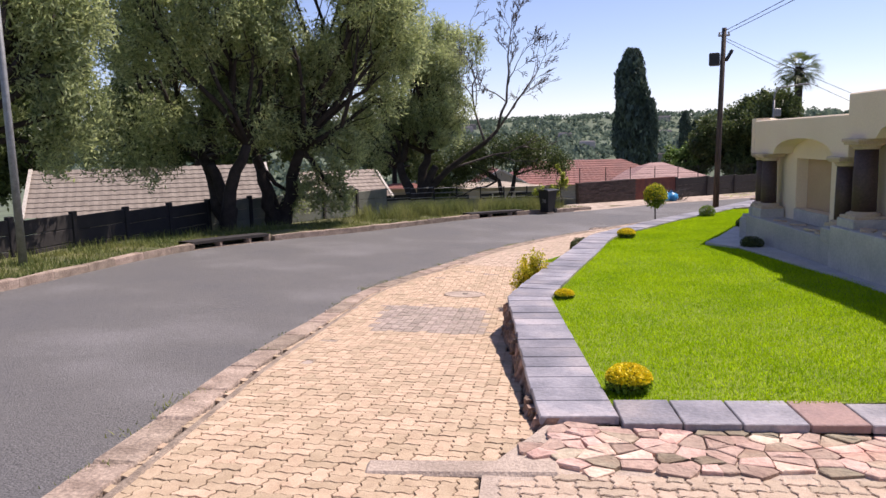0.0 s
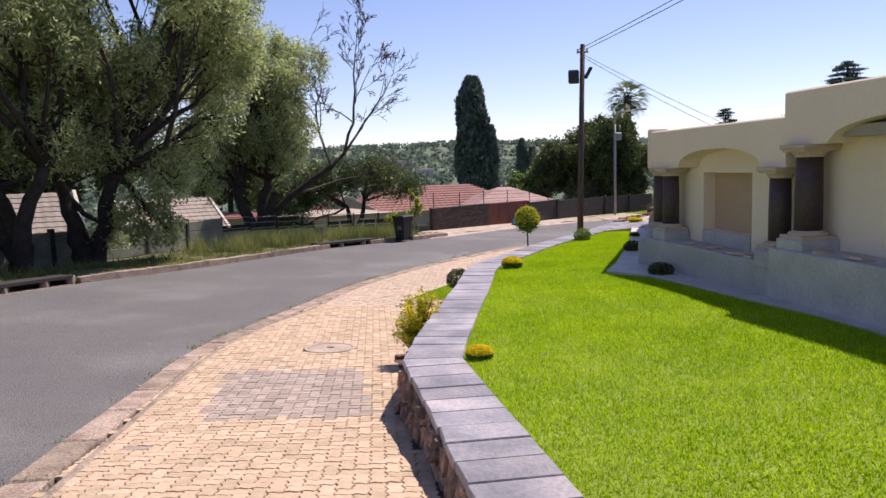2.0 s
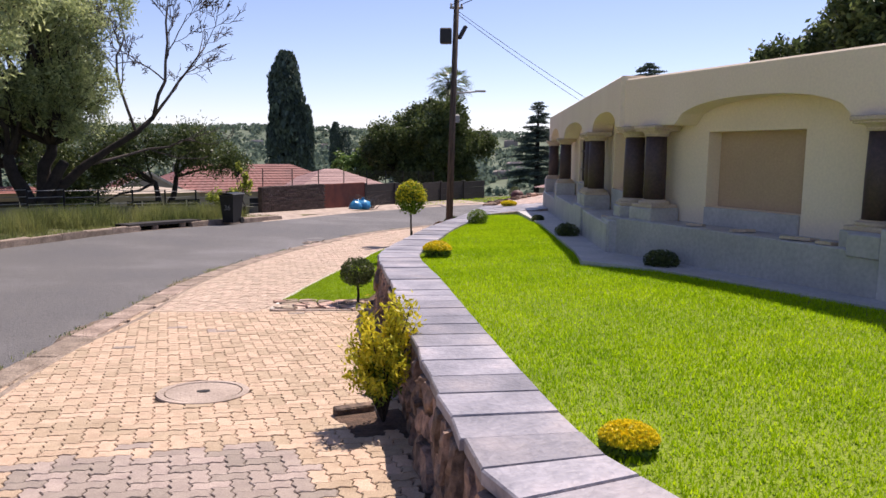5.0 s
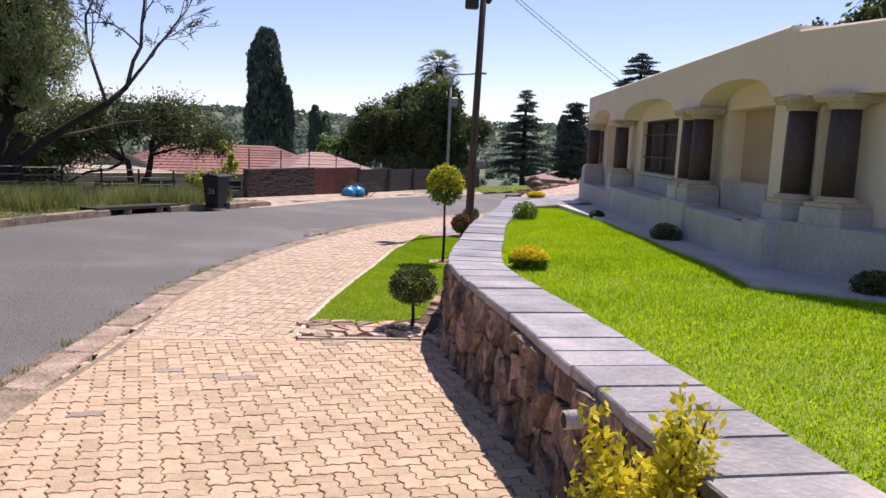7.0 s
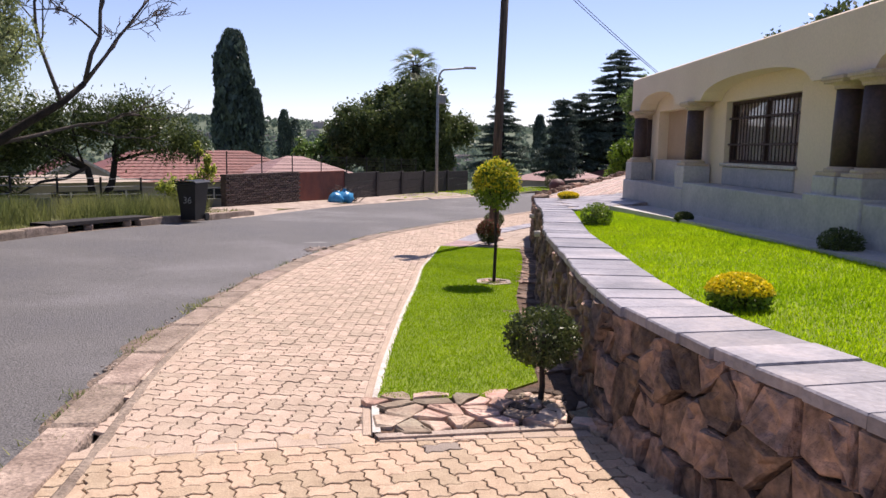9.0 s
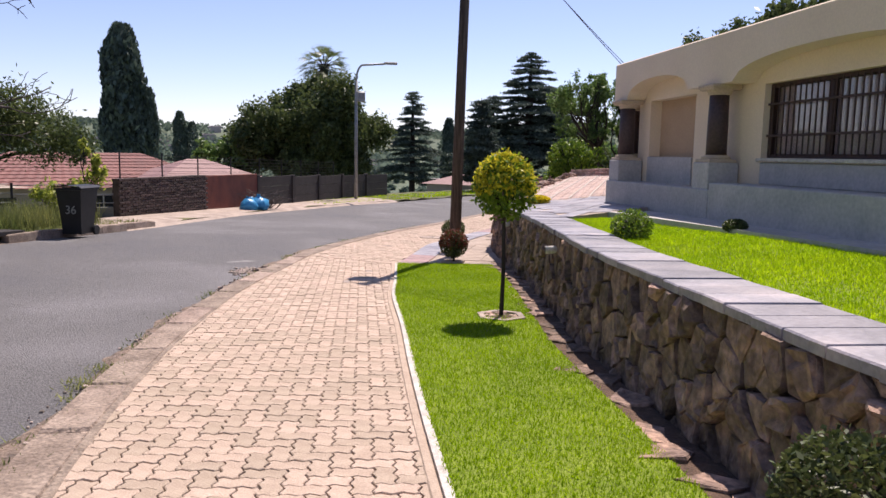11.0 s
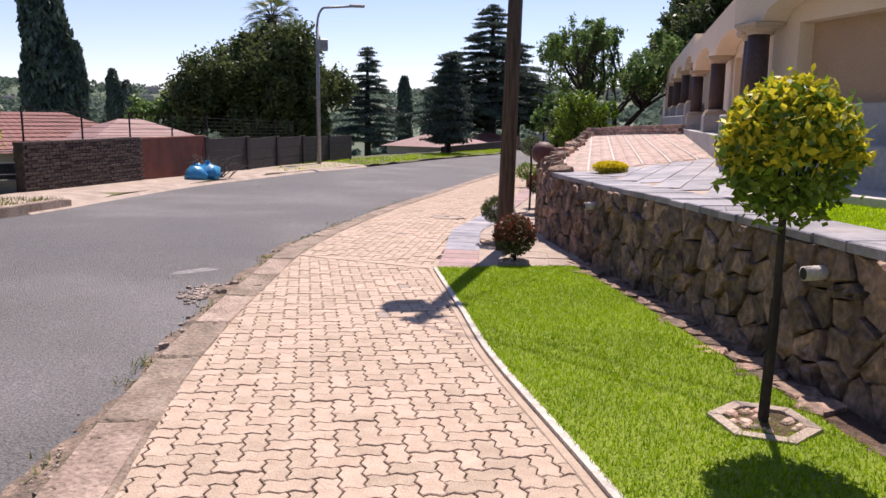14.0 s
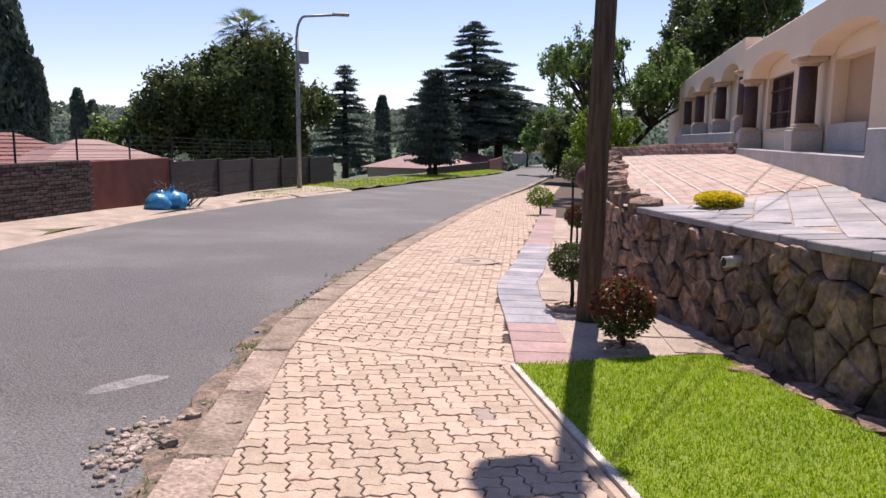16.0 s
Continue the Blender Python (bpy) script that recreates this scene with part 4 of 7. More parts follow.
for i in range(17):
    for j in range(3):
        p = np.array([16.62, 28.72]) + (np.array([17.25, 32.0]) - (16.62, 28.72)) * (i + 0.5 * (j % 2)) / 16.5
        z = float(driveway_height(*p)) - 0.02 + 0.078 * j
        part("brick", Builder().box((-0.095, -0.09, 0), (0.095, 0.09, 0.07), 0.006, Matrix.Translation((*p, z)) @ Matrix.Rotation(radians(90 - 11), 4, "Z")), M_FLAG_PINK, low_wall)

# ---- block paving ----
W = 0.100


def zigzag(long_x):
    """Outline of one interlocking block with wavy sides, about its centre."""
    L, H, z, g = W * 2, W, 0.0115, 0.0035
    low = [(x, -H / 2 + z * math.sin(2 * math.pi * x / W)) for x in (-1.0 * W, -0.75 * W, -0.25 * W, 0.0, 0.25 * W, 0.75 * W)]
    right = [(L / 2 - z * math.sin(2 * math.pi * (y + H / 2) / W), y) for y in (-H / 2, -H / 4, H / 4)]
    pts = low + right
    pts = pts + [(-x, -y) for x, y in pts]
    pts = [(x * (1 - 2 * g / L), y * (1 - 2 * g / H)) for x, y in pts]
    if long_x is None:
        pts = [(x, -H / 2 + z * math.sin(2 * math.pi * (x + H / 2) / W)) for x in (-H / 2, -H / 4, H / 4)] + [(H / 2 - z * math.sin(2 * math.pi * (y + H / 2) / W), y) for y in (-H / 2, -H / 4, H / 4)]
        pts = pts + [(-x, -y) for x, y in pts]
        return np.array(pts) * (1 - 2 * g / H)
    if not long_x:
        pts = [(-y, x) for x, y in pts]
    return np.array(pts)


def block_mesh(name, long_x, mat):
    return Builder().prism(zigzag(long_x), -0.03, 0.0, chamfer=0.004).mesh(name, mat)


def herringbone(outline, heading, shift=(0, 0)):
    """Centres of interlocking blocks laid in a herringbone inside an outline: x, y, whether the long side runs across."""
    a = radians(heading)
    across, ahead = np.array([math.cos(a), -math.sin(a)]), np.array([math.sin(a), math.cos(a)])
    o = outline.mean(0) + shift
    reach = int(np.linalg.norm(outline.max(0) - outline.min(0)) / W / 1.4) + 6
    n, c = np.meshgrid(np.arange(-reach, reach), np.arange(-reach // 2, reach // 2))
    n, c = n.ravel(), c.ravel()
    out = []
    for flat, du, dv in ((True, 1.0, 0.5), (False, 0.5, 2.0)):
        u, v = n + 4 * c + du, n + dv
        p = o + (u * W)[:, None] * across + (v * W)[:, None] * ahead
        keep = inside(p[:, 0], p[:, 1], outline)
        out.append(np.column_stack([p[keep], np.full(keep.sum(), flat)]))
        for side in (-0.5, 0.5):
            h = p[~keep] + (across if flat else ahead) * W * side
            h = h[inside(h[:, 0], h[:, 1], outline)]
            out.append(np.column_stack([h, np.full(len(h), 2)]))
    return np.vstack(out), a


UP, DOWN = np.array([0.0, 0.06]), np.array([0.0, -0.06])
LINE1 = [(-0.86, 15.75), (0.83, 15.36), (2.05, 14.95)]
LINE2 = [(5.15, 25.95), (6.0, 24.55)]
pe = PAVE_EDGE
wl = offset(WALL, -0.06)
ZONE1 = np.vstack([pe[(pe[:, 1] > -2.5) & (pe[:, 1] < 15.0)], np.array(LINE1) + UP, wl[(wl[:, 1] < 14.9)][::-1], [(0.35, 4.1), (0.1, 3.4), (-0.1, -2.5)]])
ZONE2 = np.vstack([pe[(pe[:, 1] > 15.6) & (pe[:, 1] < 25.9)], np.array(LINE2) + (0.05, 0.04), BED_EDGE[::-1] + (-0.06, 0.03), [(0.80, 15.28)]])
ZONE3 = np.vstack([np.array(LINE2[::-1]) - (0.05, 0.04), pe[(pe[:, 1] > 26.1) & (pe[:, 1] < 47.5)], [(32.2, 46.1), (27.6, 42.5), (19.1, 35.8), (8.95, 27.4), (8.1, 26.8), (6.6, 25.2)]])
GREY = np.array([(-1.47, 10.6), (0.02, 10.5), (0.05, 8.3), (-1.40, 8.4)])
MANHOLES = ((-0.33, 11.85, 0.34), (9.2, 28.25, 0.30))
root = bpy.data.objects["pavement"]
meshes = {(flat, grey): block_mesh("paver", flat, M_PAVER_GREY if grey else M_PAVER) for flat in (True, False) for grey in (True, False)}
joined = {False: ([], []), True: ([], []), "sand": ([], [])}
templates = {flat: zigzag(flat) for flat in (True, False, None)}
single = 0
for zone, heading in ((ZONE1, 3.0), (ZONE2, 29.0), (ZONE3, 47.0)):
    blocks, turn = herringbone(zone, heading)
    for x, y, flat in blocks:
        if any(math.hypot(x - mx, y - my) < mr - 0.02 for mx, my, mr in MANHOLES) or math.hypot(x - 0.66, y - 10.62) < 0.22:
            continue
        flat = None if flat == 2 else bool(flat)
        grey = bool(inside(x, y, GREY)) or rng.random() < 0.006
        z = float(street(x, y)) + rng.uniform(-0.003, 0.003)
        slope_x = float(street(x + 0.1, y) - street(x - 0.1, y)) / 0.2
        slope_y = float(street(x, y + 0.1) - street(x, y - 0.1)) / 0.2
        wobble = rng.normal(0, 0.008)
        if flat is not None and 17.6 < y < 20.6 and zone is ZONE2 and single < 300:
            single += 1
            ob = part("paver", meshes[flat, grey], None, root)
            nrm = Vector((-slope_x, -slope_y, 1)).normalized()
            ob.matrix_basis = Matrix.Translation((x, y, z)) @ Vector((0, 0, 1)).rotation_difference(nrm).to_matrix().to_4x4() @ Matrix.Rotation(-turn + wobble, 4, "Z")
            continue
        ca, sa = math.cos(-turn + wobble), math.sin(-turn + wobble)
        p = templates[flat]
        q = np.column_stack([x + p[:, 0] * ca - p[:, 1] * sa, y + p[:, 0] * sa + p[:, 1] * ca])
        zz = z + slope_x * (q[:, 0] - x) + slope_y * (q[:, 1] - y)
        inner = q + ((x, y) - q) * 0.045
        V, F = joined["sand" if zone is ZONE1 and not grey else grey]
        k, n = len(V), len(q)
        V += [(a, b, c - 0.02) for (a, b), c in zip(q, zz)] + [(a, b, c - 0.004) for (a, b), c in zip(q, zz)] + [(a, b, c) for (a, b), c in zip(inner, zz)]
        F += [(k + r * n + i, k + r * n + (i + 1) % n, k + (r + 1) * n + (i + 1) % n, k + (r + 1) * n + i) for r in (0, 1) for i in range(n)]
        F.append(tuple(k + 2 * n + i for i in range(n)))
for ends in ((LINE1[0], LINE1[1]), (LINE1[1], LINE1[2]), (LINE2[0], LINE2[1])):
    a, b = np.array(ends[0], float), np.array(ends[1], float)
    d = (b - a) / np.linalg.norm(b - a)
    nrm = np.array([-d[1], d[0]])
    for i in range(int(np.linalg.norm(b - a) / (2 * W))):
        o = a + d * 2 * W * (i + 0.5)
        q = np.array([o + d * s_ * (W - 0.003) + nrm * t_ * (W / 2 - 0.002) for s_, t_ in ((-1, -1), (1, -1), (1, 1), (-1, 1))])
        zz = street(q[:, 0], q[:, 1]) + 0.006
        inner = q + (o - q) * 0.08
        V, F = joined[False]
        k = len(V)
        V += [(x, y, z - 0.02) for (x, y), z in zip(q, zz)] + [(x, y, z - 0.004) for (x, y), z in zip(q, zz)] + [(x, y, z) for (x, y), z in zip(inner, zz)]
        F += [(k + r * 4 + j, k + r * 4 + (j + 1) % 4, k + (r + 1) * 4 + (j + 1) % 4, k + (r + 1) * 4 + j) for r in (0, 1) for j in range(4)] + [(k + 8, k + 9, k + 10, k + 11)]
for grey, (V, F) in joined.items():
    me = bpy.data.meshes.new("pavers")
    me.from_pydata(V, [], F)
    me.materials.append({False: M_PAVER, True: M_PAVER_GREY, "sand": M_PAVER_SAND}[grey])
    tagged(part("pavers", me, None, root), {False: "joined clay paving blocks", True: "joined grey paving blocks", "sand": "joined sandy clay paving blocks"}[grey], kind="stuff")

# mortar fillets along the paving's edges
for line_, name_ in ((PAVE_EDGE[(PAVE_EDGE[:, 1] > -2.5) & (PAVE_EDGE[:, 1] < 47)], "road_side_mortar"), (BED_EDGE, "bed_side_mortar")):
    sides = [offset(line_, o) for o in ((-0.01, 0.02, 0.055, 0.07) if name_ == "road_side_mortar" else (-0.10, -0.085, -0.05, -0.03))]
    setting(name_, Builder().grid([[(*p, float(street(*p)) + dz) for p, dz in zip(ps, (-0.01, 0.0075, 0.0075, -0.006))] for ps in zip(*sides)]), M_KERB if name_ == "road_side_mortar" else M_PAVER, "worn mortar fillet along the edge of the block paving", "edging")

# drive in front of the wall: rows of weathered blocks and flat stones set in mortar
DRIVE_FRONT = np.array([(0.0, -2.5), (0.15, 3.35), (0.9, 3.42), (3.6, 3.6), (5.0, 3.6), (5.0, -2.5)])
sheet("drive_front_bed", np.array([(-0.1, -2.6), (0.1, 3.45), (0.5, 4.25), (5.2, 4.3), (5.2, -2.6)]), lambda x, y: street(x, y) + 0.008 + 0.05 * np.clip((np.asarray(y) - 3.3), 0, 1), M_CONCRETE,
      "mortar bed of the front drive", "pavement", 1.0)
front_drive = thing("front_drive", (2.5, 2.5, -0.1), "sunlit wavy clay blocks laid in the front drive", "paving", "", "structure")
blocks, turn = herringbone(DRIVE_FRONT, 88.0)
V, F = [], []
for x, y, flat in blocks:
    p = templates[None if flat == 2 else bool(flat)]
    ca, sa = math.cos(-turn), math.sin(-turn)
    q = np.column_stack([x + p[:, 0] * ca - p[:, 1] * sa, y + p[:, 0] * sa + p[:, 1] * ca])
    q = (x, y) + (q - (x, y)) * 0.97
    zz = street(q[:, 0], q[:, 1]) + 0.022 + rng.uniform(-0.004, 0.004)
    inner = q + ((x, y) - q) * 0.1
    k, n = len(V), len(q)
    V += [(a, b, c - 0.03) for (a, b), c in zip(q, zz)] + [(a, b, c - 0.005) for (a, b), c in zip(q, zz)] + [(a, b, c) for (a, b), c in zip(inner, zz)]
    F += [(k + r * n + i, k + r * n + (i + 1) % n, k + (r + 1) * n + (i + 1) % n, k + (r + 1) * n + i) for r in (0, 1) for i in range(n)]
    F.append(tuple(k + 2 * n + i for i in range(n)))
me = bpy.data.meshes.new("blocks")
me.from_pydata(V, [], F)
me.materials.append(M_PAVER)
tagged(part("blocks", me, None, front_drive), kind="stuff")


def flags(outline, size, height, parent, name, mat, seed, bulge=0.012, joint=0.012, long=1.0, other=None):
    """Crazy paving: irregular flat stones inside an outline."""
    r = np.random.default_rng(seed)
    x0, y0 = outline.min(0)
    x1, y1 = outline.max(0)
    s = []
    for x in np.arange(x0 - size, x1 + size, size * long):
        for y in np.arange(y0 - size, y1 + size, size):
            s.append((x + r.uniform(-0.48, 0.48) * size * long, y + r.uniform(-0.42, 0.42) * size))
    s = np.array(s)
    for i in range(len(s)):
        if not inside(s[i][0], s[i][1], outline):
            continue
        c = clip_cell(i, s, [s[i] + d for d in ((-1, -1), (1, -1), (1, 1), (-1, 1))])
        if c is None:
            continue
        part(name, rock(c, lambda u, v, w: (u, v, float(height(u, v)) + w), bulge * r.uniform(0.6, 1.3), joint, r, 0.008), other if other and r.random() < 0.4 else mat, parent)


flags(np.array([(0.5, 3.45), (4.6, 3.62), (4.6, 4.22), (0.5, 4.2)]), 0.115, lambda x, y: street(x, y) + 0.02 + 0.05 * (y - 3.3), front_drive, "flat_stone", M_FLAG_PINK, 5, 0.013, 0.003, 1.6, M_FLAG)
setting("concrete_edge", Builder().box((-0.55, 3.38, -0.42), (0.52, 3.56, float(street(0, 3.45)) + 0.03), 0.02), M_CONCRETE, "worn concrete edging strip across the paving", "kerb")
flags(np.array([(0.33, 3.6), (0.6, 3.6), (0.6, 4.1), (0.33, 4.1)]), 0.2, lambda x, y: street(x, y) + 0.01, front_drive, "flat_stone", M_FLAG_PINK, 8, 0.03)


def manhole(x, y, r):
    z = float(street(x, y))
    nrm = Vector((float(street(x - 0.3, y) - street(x + 0.3, y)) / 0.6, float(street(x, y - 0.3) - street(x, y + 0.3)) / 0.6, 1)).normalized()
    m = Matrix.Translation((x, y, z + 0.004)) @ Vector((0, 0, 1)).rotation_difference(nrm).to_matrix().to_4x4()
    t = thing("manhole", (x, y, z), "round concrete manhole cover set in the paving", "manhole cover", "manholes in the sidewalk")
    part("rim", Builder(m).lathe([(r, -0.05), (r, 0.004), (r - 0.05, 0.006), (r - 0.055, -0.004), (r - 0.055, -0.05)], 40), M_CONCRETE, t)
    part("cover", Builder(m).lathe([(r - 0.065, -0.04), (r - 0.065, 0.002), (0.05, 0.006), (0.045, 0.0), (0.005, 0.0)], 40), M_CONCRETE, t)
    # lifting hole drawn as a near-black block, its inner shade given by colour
    part("hole_shade_block", Builder(m).box((-0.05, -0.03, -0.01), (0.05, 0.03, 0.008), 0.004), M_DARK, t)


for spec in MANHOLES:
    manhole(*spec)

# ---- the planted bed ----
toe = offset(WALL, -0.09)
toe_bed = toe[(toe[:, 1] > 15.1) & (toe[:, 1] < 24.2)]
strip_out = offset(WALL, -0.31)
grass_in = strip_out[(strip_out[:, 1] > 15.9) & (strip_out[:, 1] < 23.9)]
BED = np.vstack([BED_EDGE[(BED_EDGE[:, 1] > 15.95)], [(6.95, 24.05)], grass_in[::-1], [(1.75, 15.75)]])
BED_ALL = np.vstack([BED_EDGE, [(7.25, 23.95)], toe_bed[::-1]])
sheet("bed_soil", BED_ALL, lambda x, y: street(x, y) + 0.006, M_SOIL, "dark soil under the planted strip", "soil", 0.6, 0.05)
sheet("bed_lawn", BED, lambda x, y: street(x, y) + 0.02, M_LAWN_SOIL, "narrow mown lawn strip below the wall", "lawn", 0.5, 0.05)
bed = thing("bed_paving", (1.4, 15.3, -1.15), "broken flagstones around the planted strip", "paving", "", "structure")
flags(np.vstack([[(0.86, 15.40), (1.06, 16.05), (1.95, 15.80), (2.3, 15.5), (2.15, 15.08)]]), 0.17, lambda x, y: street(x, y) + 0.012, bed, "flagstone", M_FLAG, 21, 0.022)
flags(np.vstack([grass_in, toe_bed[::-1]]), 0.26, lambda x, y: street(x, y) + 0.0, bed, "flagstone", M_STONE, 22, 0.025)
edge = offset(BED_EDGE, -0.035)
rows = [[(*a, float(street(*a)) - 0.02), (*a, float(street(*a)) + 0.022), (*b, float(street(*b)) + 0.022), (*b, float(street(*b)) - 0.02)] for a, b in zip(edge, offset(BED_EDGE, 0.010))]
setting("bed_edging", Builder().grid(rows), M_WHITE, "pale cement edging along the grass strip", "edging")
p0, p1 = Vector((0.82, 15.36, 0)), Vector((2.2, 15.02, 0))
rows = [[(p.x, p.y - 0.03, float(street(p.x, p.y)) - 0.02), (p.x, p.y - 0.03, float(street(p.x, p.y)) + 0.02), (p.x, p.y + 0.03, float(street(p.x, p.y)) + 0.02), (p.x, p.y + 0.03, float(street(p.x, p.y)) - 0.02)] for p in (p0.lerp(p1, u / 8) for u in range(9))]
setting("bed_end_edging", Builder().grid(rows), M_CONCRETE, "brown cement edging across the end of the bed", "edging")

# slate walk past the pole
walk_out = curve([(5.99, 24.52), (6.65, 25.22), (8.12, 26.8), (8.95, 27.42), (12.5, 30.3), (19.1, 35.8)], 0.1)
toe_end = toe[(toe[:, 1] > 23.9)]
SLABBED = np.vstack([walk_out[walk_out[:, 1] < 33.5], [(17.7, 33.2)], toe_end[::-1], [(7.2, 24.0)]])
setting_bed = sheet("walk_bed", SLABBED, lambda x, y: street(x, y) + 0.004, M_CONCRETE, "pale cement bed of the slab walk", "pavement", 0.8, 0.04)
slab_walk = thing("slab_walk", (7.5, 25.5, -1.55), "slate edging and pale slabs round the shrubs by the pole", "paving", "", "structure")
s = np.r_[0, np.cumsum(np.linalg.norm(np.diff(walk_out, axis=0), axis=1))]
inner_line = offset(walk_out, 0.42)
t = 0.0
k = 0
while t < s[-1] - 0.4:
    w = 0.31
    g = lambda l, u: np.array([np.interp(u, s, l[:, 0]), np.interp(u, s, l[:, 1])])
    poly = np.array([g(walk_out, t), g(walk_out, t + w - 0.01), g(inner_line, t + w - 0.01), g(inner_line, t)])
    part("slate_slab", slab(poly, lambda x, y: street(x, y) + 0.022, 0.03, 0.004), M_SLATE_RED if k < 4 or t > 7 else M_SLATE, slab_walk)
    t += w
    k += 1
for i in range(-3, 22):
    for j in range(-6, 4):
        o = np.array([7.2, 24.7]) + np.array([0.72, 0.69]) * 0.45 * i + np.array([-0.69, 0.72]) * 0.45 * j
        u, v = np.array([0.72, 0.69]) * 0.438, np.array([-0.69, 0.72]) * 0.438
        poly = np.array([o, o + u, o + u + v, o + v])
        c = poly.mean(0)
        far_in = away(c[0], c[1], walk_out[::4])
        if inside(c[0], c[1], SLABBED) and far_in < -0.62 and away(c[0], c[1], WALL[::6]) > 0.2 and math.hypot(c[0] - 6.95, c[1] - 24.37) > 0.30 and math.hypot(c[0] - 7.8, c[1] - 25.5) > 0.3:
            part("cement_slab", slab(poly, lambda x, y: street(x, y) + 0.016, 0.03, 0.004, 0.004), M_CONCRETE, slab_walk)

# ---- foliage tools ----
def leaves(centres, length, width, direction=None, spread_=1.0, r=rng):
    """A rhombic leaf at each place: vertices and faces. direction: mean way that the leaves point."""
    n = len(centres)
    a = r.normal(size=(n, 3))
    a /= np.linalg.norm(a, axis=1)[:, None]
    if direction is not None:
        a = a * spread_ + np.asarray(direction, float)
        a /= np.linalg.norm(a, axis=1)[:, None]
    b = np.cross(a, r.normal(size=(n, 3)))
    b /= np.linalg.norm(b, axis=1)[:, None] + 1e-9
    ln = (length * r.uniform(0.6, 1.3, n))[:, None]
    wd = (width * r.uniform(0.6, 1.3, n))[:, None]
    c = np.asarray(centres)
    v = np.stack([c - a * ln / 2, c + b * wd / 2 + a * ln * 0.08, c + a * ln / 2, c - b * wd / 2 + a * ln * 0.08], 1).reshape(-1, 3)
    return v, np.arange(4 * n).reshape(-1, 4)


def leaf_mesh(name, centres, length, width, mat, direction=None, spread_=1.0):
    return raw_mesh(name, *leaves(centres, length, width, direction, spread_), mat)


def ball(n, centre, radii, shell=0.55):
    """n places in an ellipsoid, most of them near its skin."""
    d = rng.normal(size=(n, 3))
    d /= np.linalg.norm(d, axis=1)[:, None]
    return np.asarray(centre) + d * (shell + (1 - shell) * rng.random((n, 1)) ** 0.6) * np.asarray(radii)


def blades(points, tall, wide, lean=0.5):
    """Grass blades: a thin bent triangle at each point."""
    n = len(points)
    ang = rng.uniform(0, 2 * math.pi, n)
    side = np.stack([np.cos(ang), np.sin(ang), np.zeros(n)], 1)
    out = np.stack([-np.sin(ang), np.cos(ang), np.zeros(n)], 1)
    h = (tall * rng.uniform(0.55, 1.25, n))[:, None]
    w = (wide * rng.uniform(0.7, 1.3, n))[:, None]
    tip = points + out * h * lean * rng.uniform(0.2, 1.2, (n, 1)) + np.array([0, 0, 1]) * h
    v = np.stack([points - side * w, points + side * w, tip], 1).reshape(-1, 3)
    return v, np.arange(3 * n).reshape(-1, 3)


def scatter(outline, n):
    x0, y0 = outline.min(0)
    x1, y1 = outline.max(0)
    p = np.column_stack([rng.uniform(x0, x1, n * 3), rng.uniform(y0, y1, n * 3)])
    return p[inside(p[:, 0], p[:, 1], outline)][:n]


def turf(name, outline, n, height, tall, wide, mat, label, lean=0.6, patchy=0.0):
    p = scatter(outline, n)
    if patchy:
        p = p[np.array([noise.noise((x * 0.9, y * 0.9, 3.0)) + 0.5 * noise.noise((x * 2.7, y * 2.7, 1.0)) + rng.normal(0, 0.12) > patchy - 0.5 for x, y in p])]
    z = height(p[:, 0], p[:, 1])
    me = raw_mesh(name, *blades(np.column_stack([p, z - 0.004]), tall, wide, lean), mat)
    return tagged(new(name, me), label, "grass", "", "stuff")


turf("lawn_grass", LAWN, 240000, lawn_height, 0.032, 0.0042, M_GRASS, "short bright green lawn grass", 0.9)
turf("bed_grass", BED, 130000, lambda x, y: street(x, y) + 0.02, 0.027, 0.0034, M_GRASS_BED, "short bright green grass in the strip below the wall", 0.9)

# weeds on the far verge
vl = ROAD_FAR[(ROAD_FAR[:, 1] > 4) & (ROAD_FAR[:, 1] < 33.5)]
def verge_height(x, y):
    d = np.clip(far_side(x, y), 0, 5)
    return street(x, y) + 0.03 - 0.22 * np.clip((d - 1.9) / 3.1, 0, 1) ** 1.3
turf("verge_grass", np.vstack([offset(vl, -0.25), offset(vl, -2.3)[::-1]]), 52000, verge_height, 0.11, 0.014, M_WEED, "ragged green grass on the far verge", 0.8, 0.25)
turf("verge_weeds", np.vstack([offset(vl, -1.6), offset(vl, -3.6)[::-1]]), 15000, verge_height, 0.24, 0.010, M_WEED, "knee-high weeds along the far fence", 0.6, 0.4)
vl2 = ROAD_FAR[(ROAD_FAR[:, 1] > 25) & (ROAD_FAR[:, 1] < 32.6)]
turf("tall_weeds", np.vstack([offset(vl2, -0.9), offset(vl2, -3.2)[::-1]]), 15000, verge_height, 0.55, 0.008, M_WEED, "tall seeding grass beside the bin", 0.7, 0.42)
vl3 = ROAD_FAR[(ROAD_FAR[:, 1] > 41) & (ROAD_FAR[:, 1] < 60)]
turf("roadside_grass", np.vstack([offset(vl3, -0.3), offset(vl3, -2.4)[::-1]]), 16000, verge_height, 0.09, 0.02, M_GRASS, "mown grass strip beside the far road")
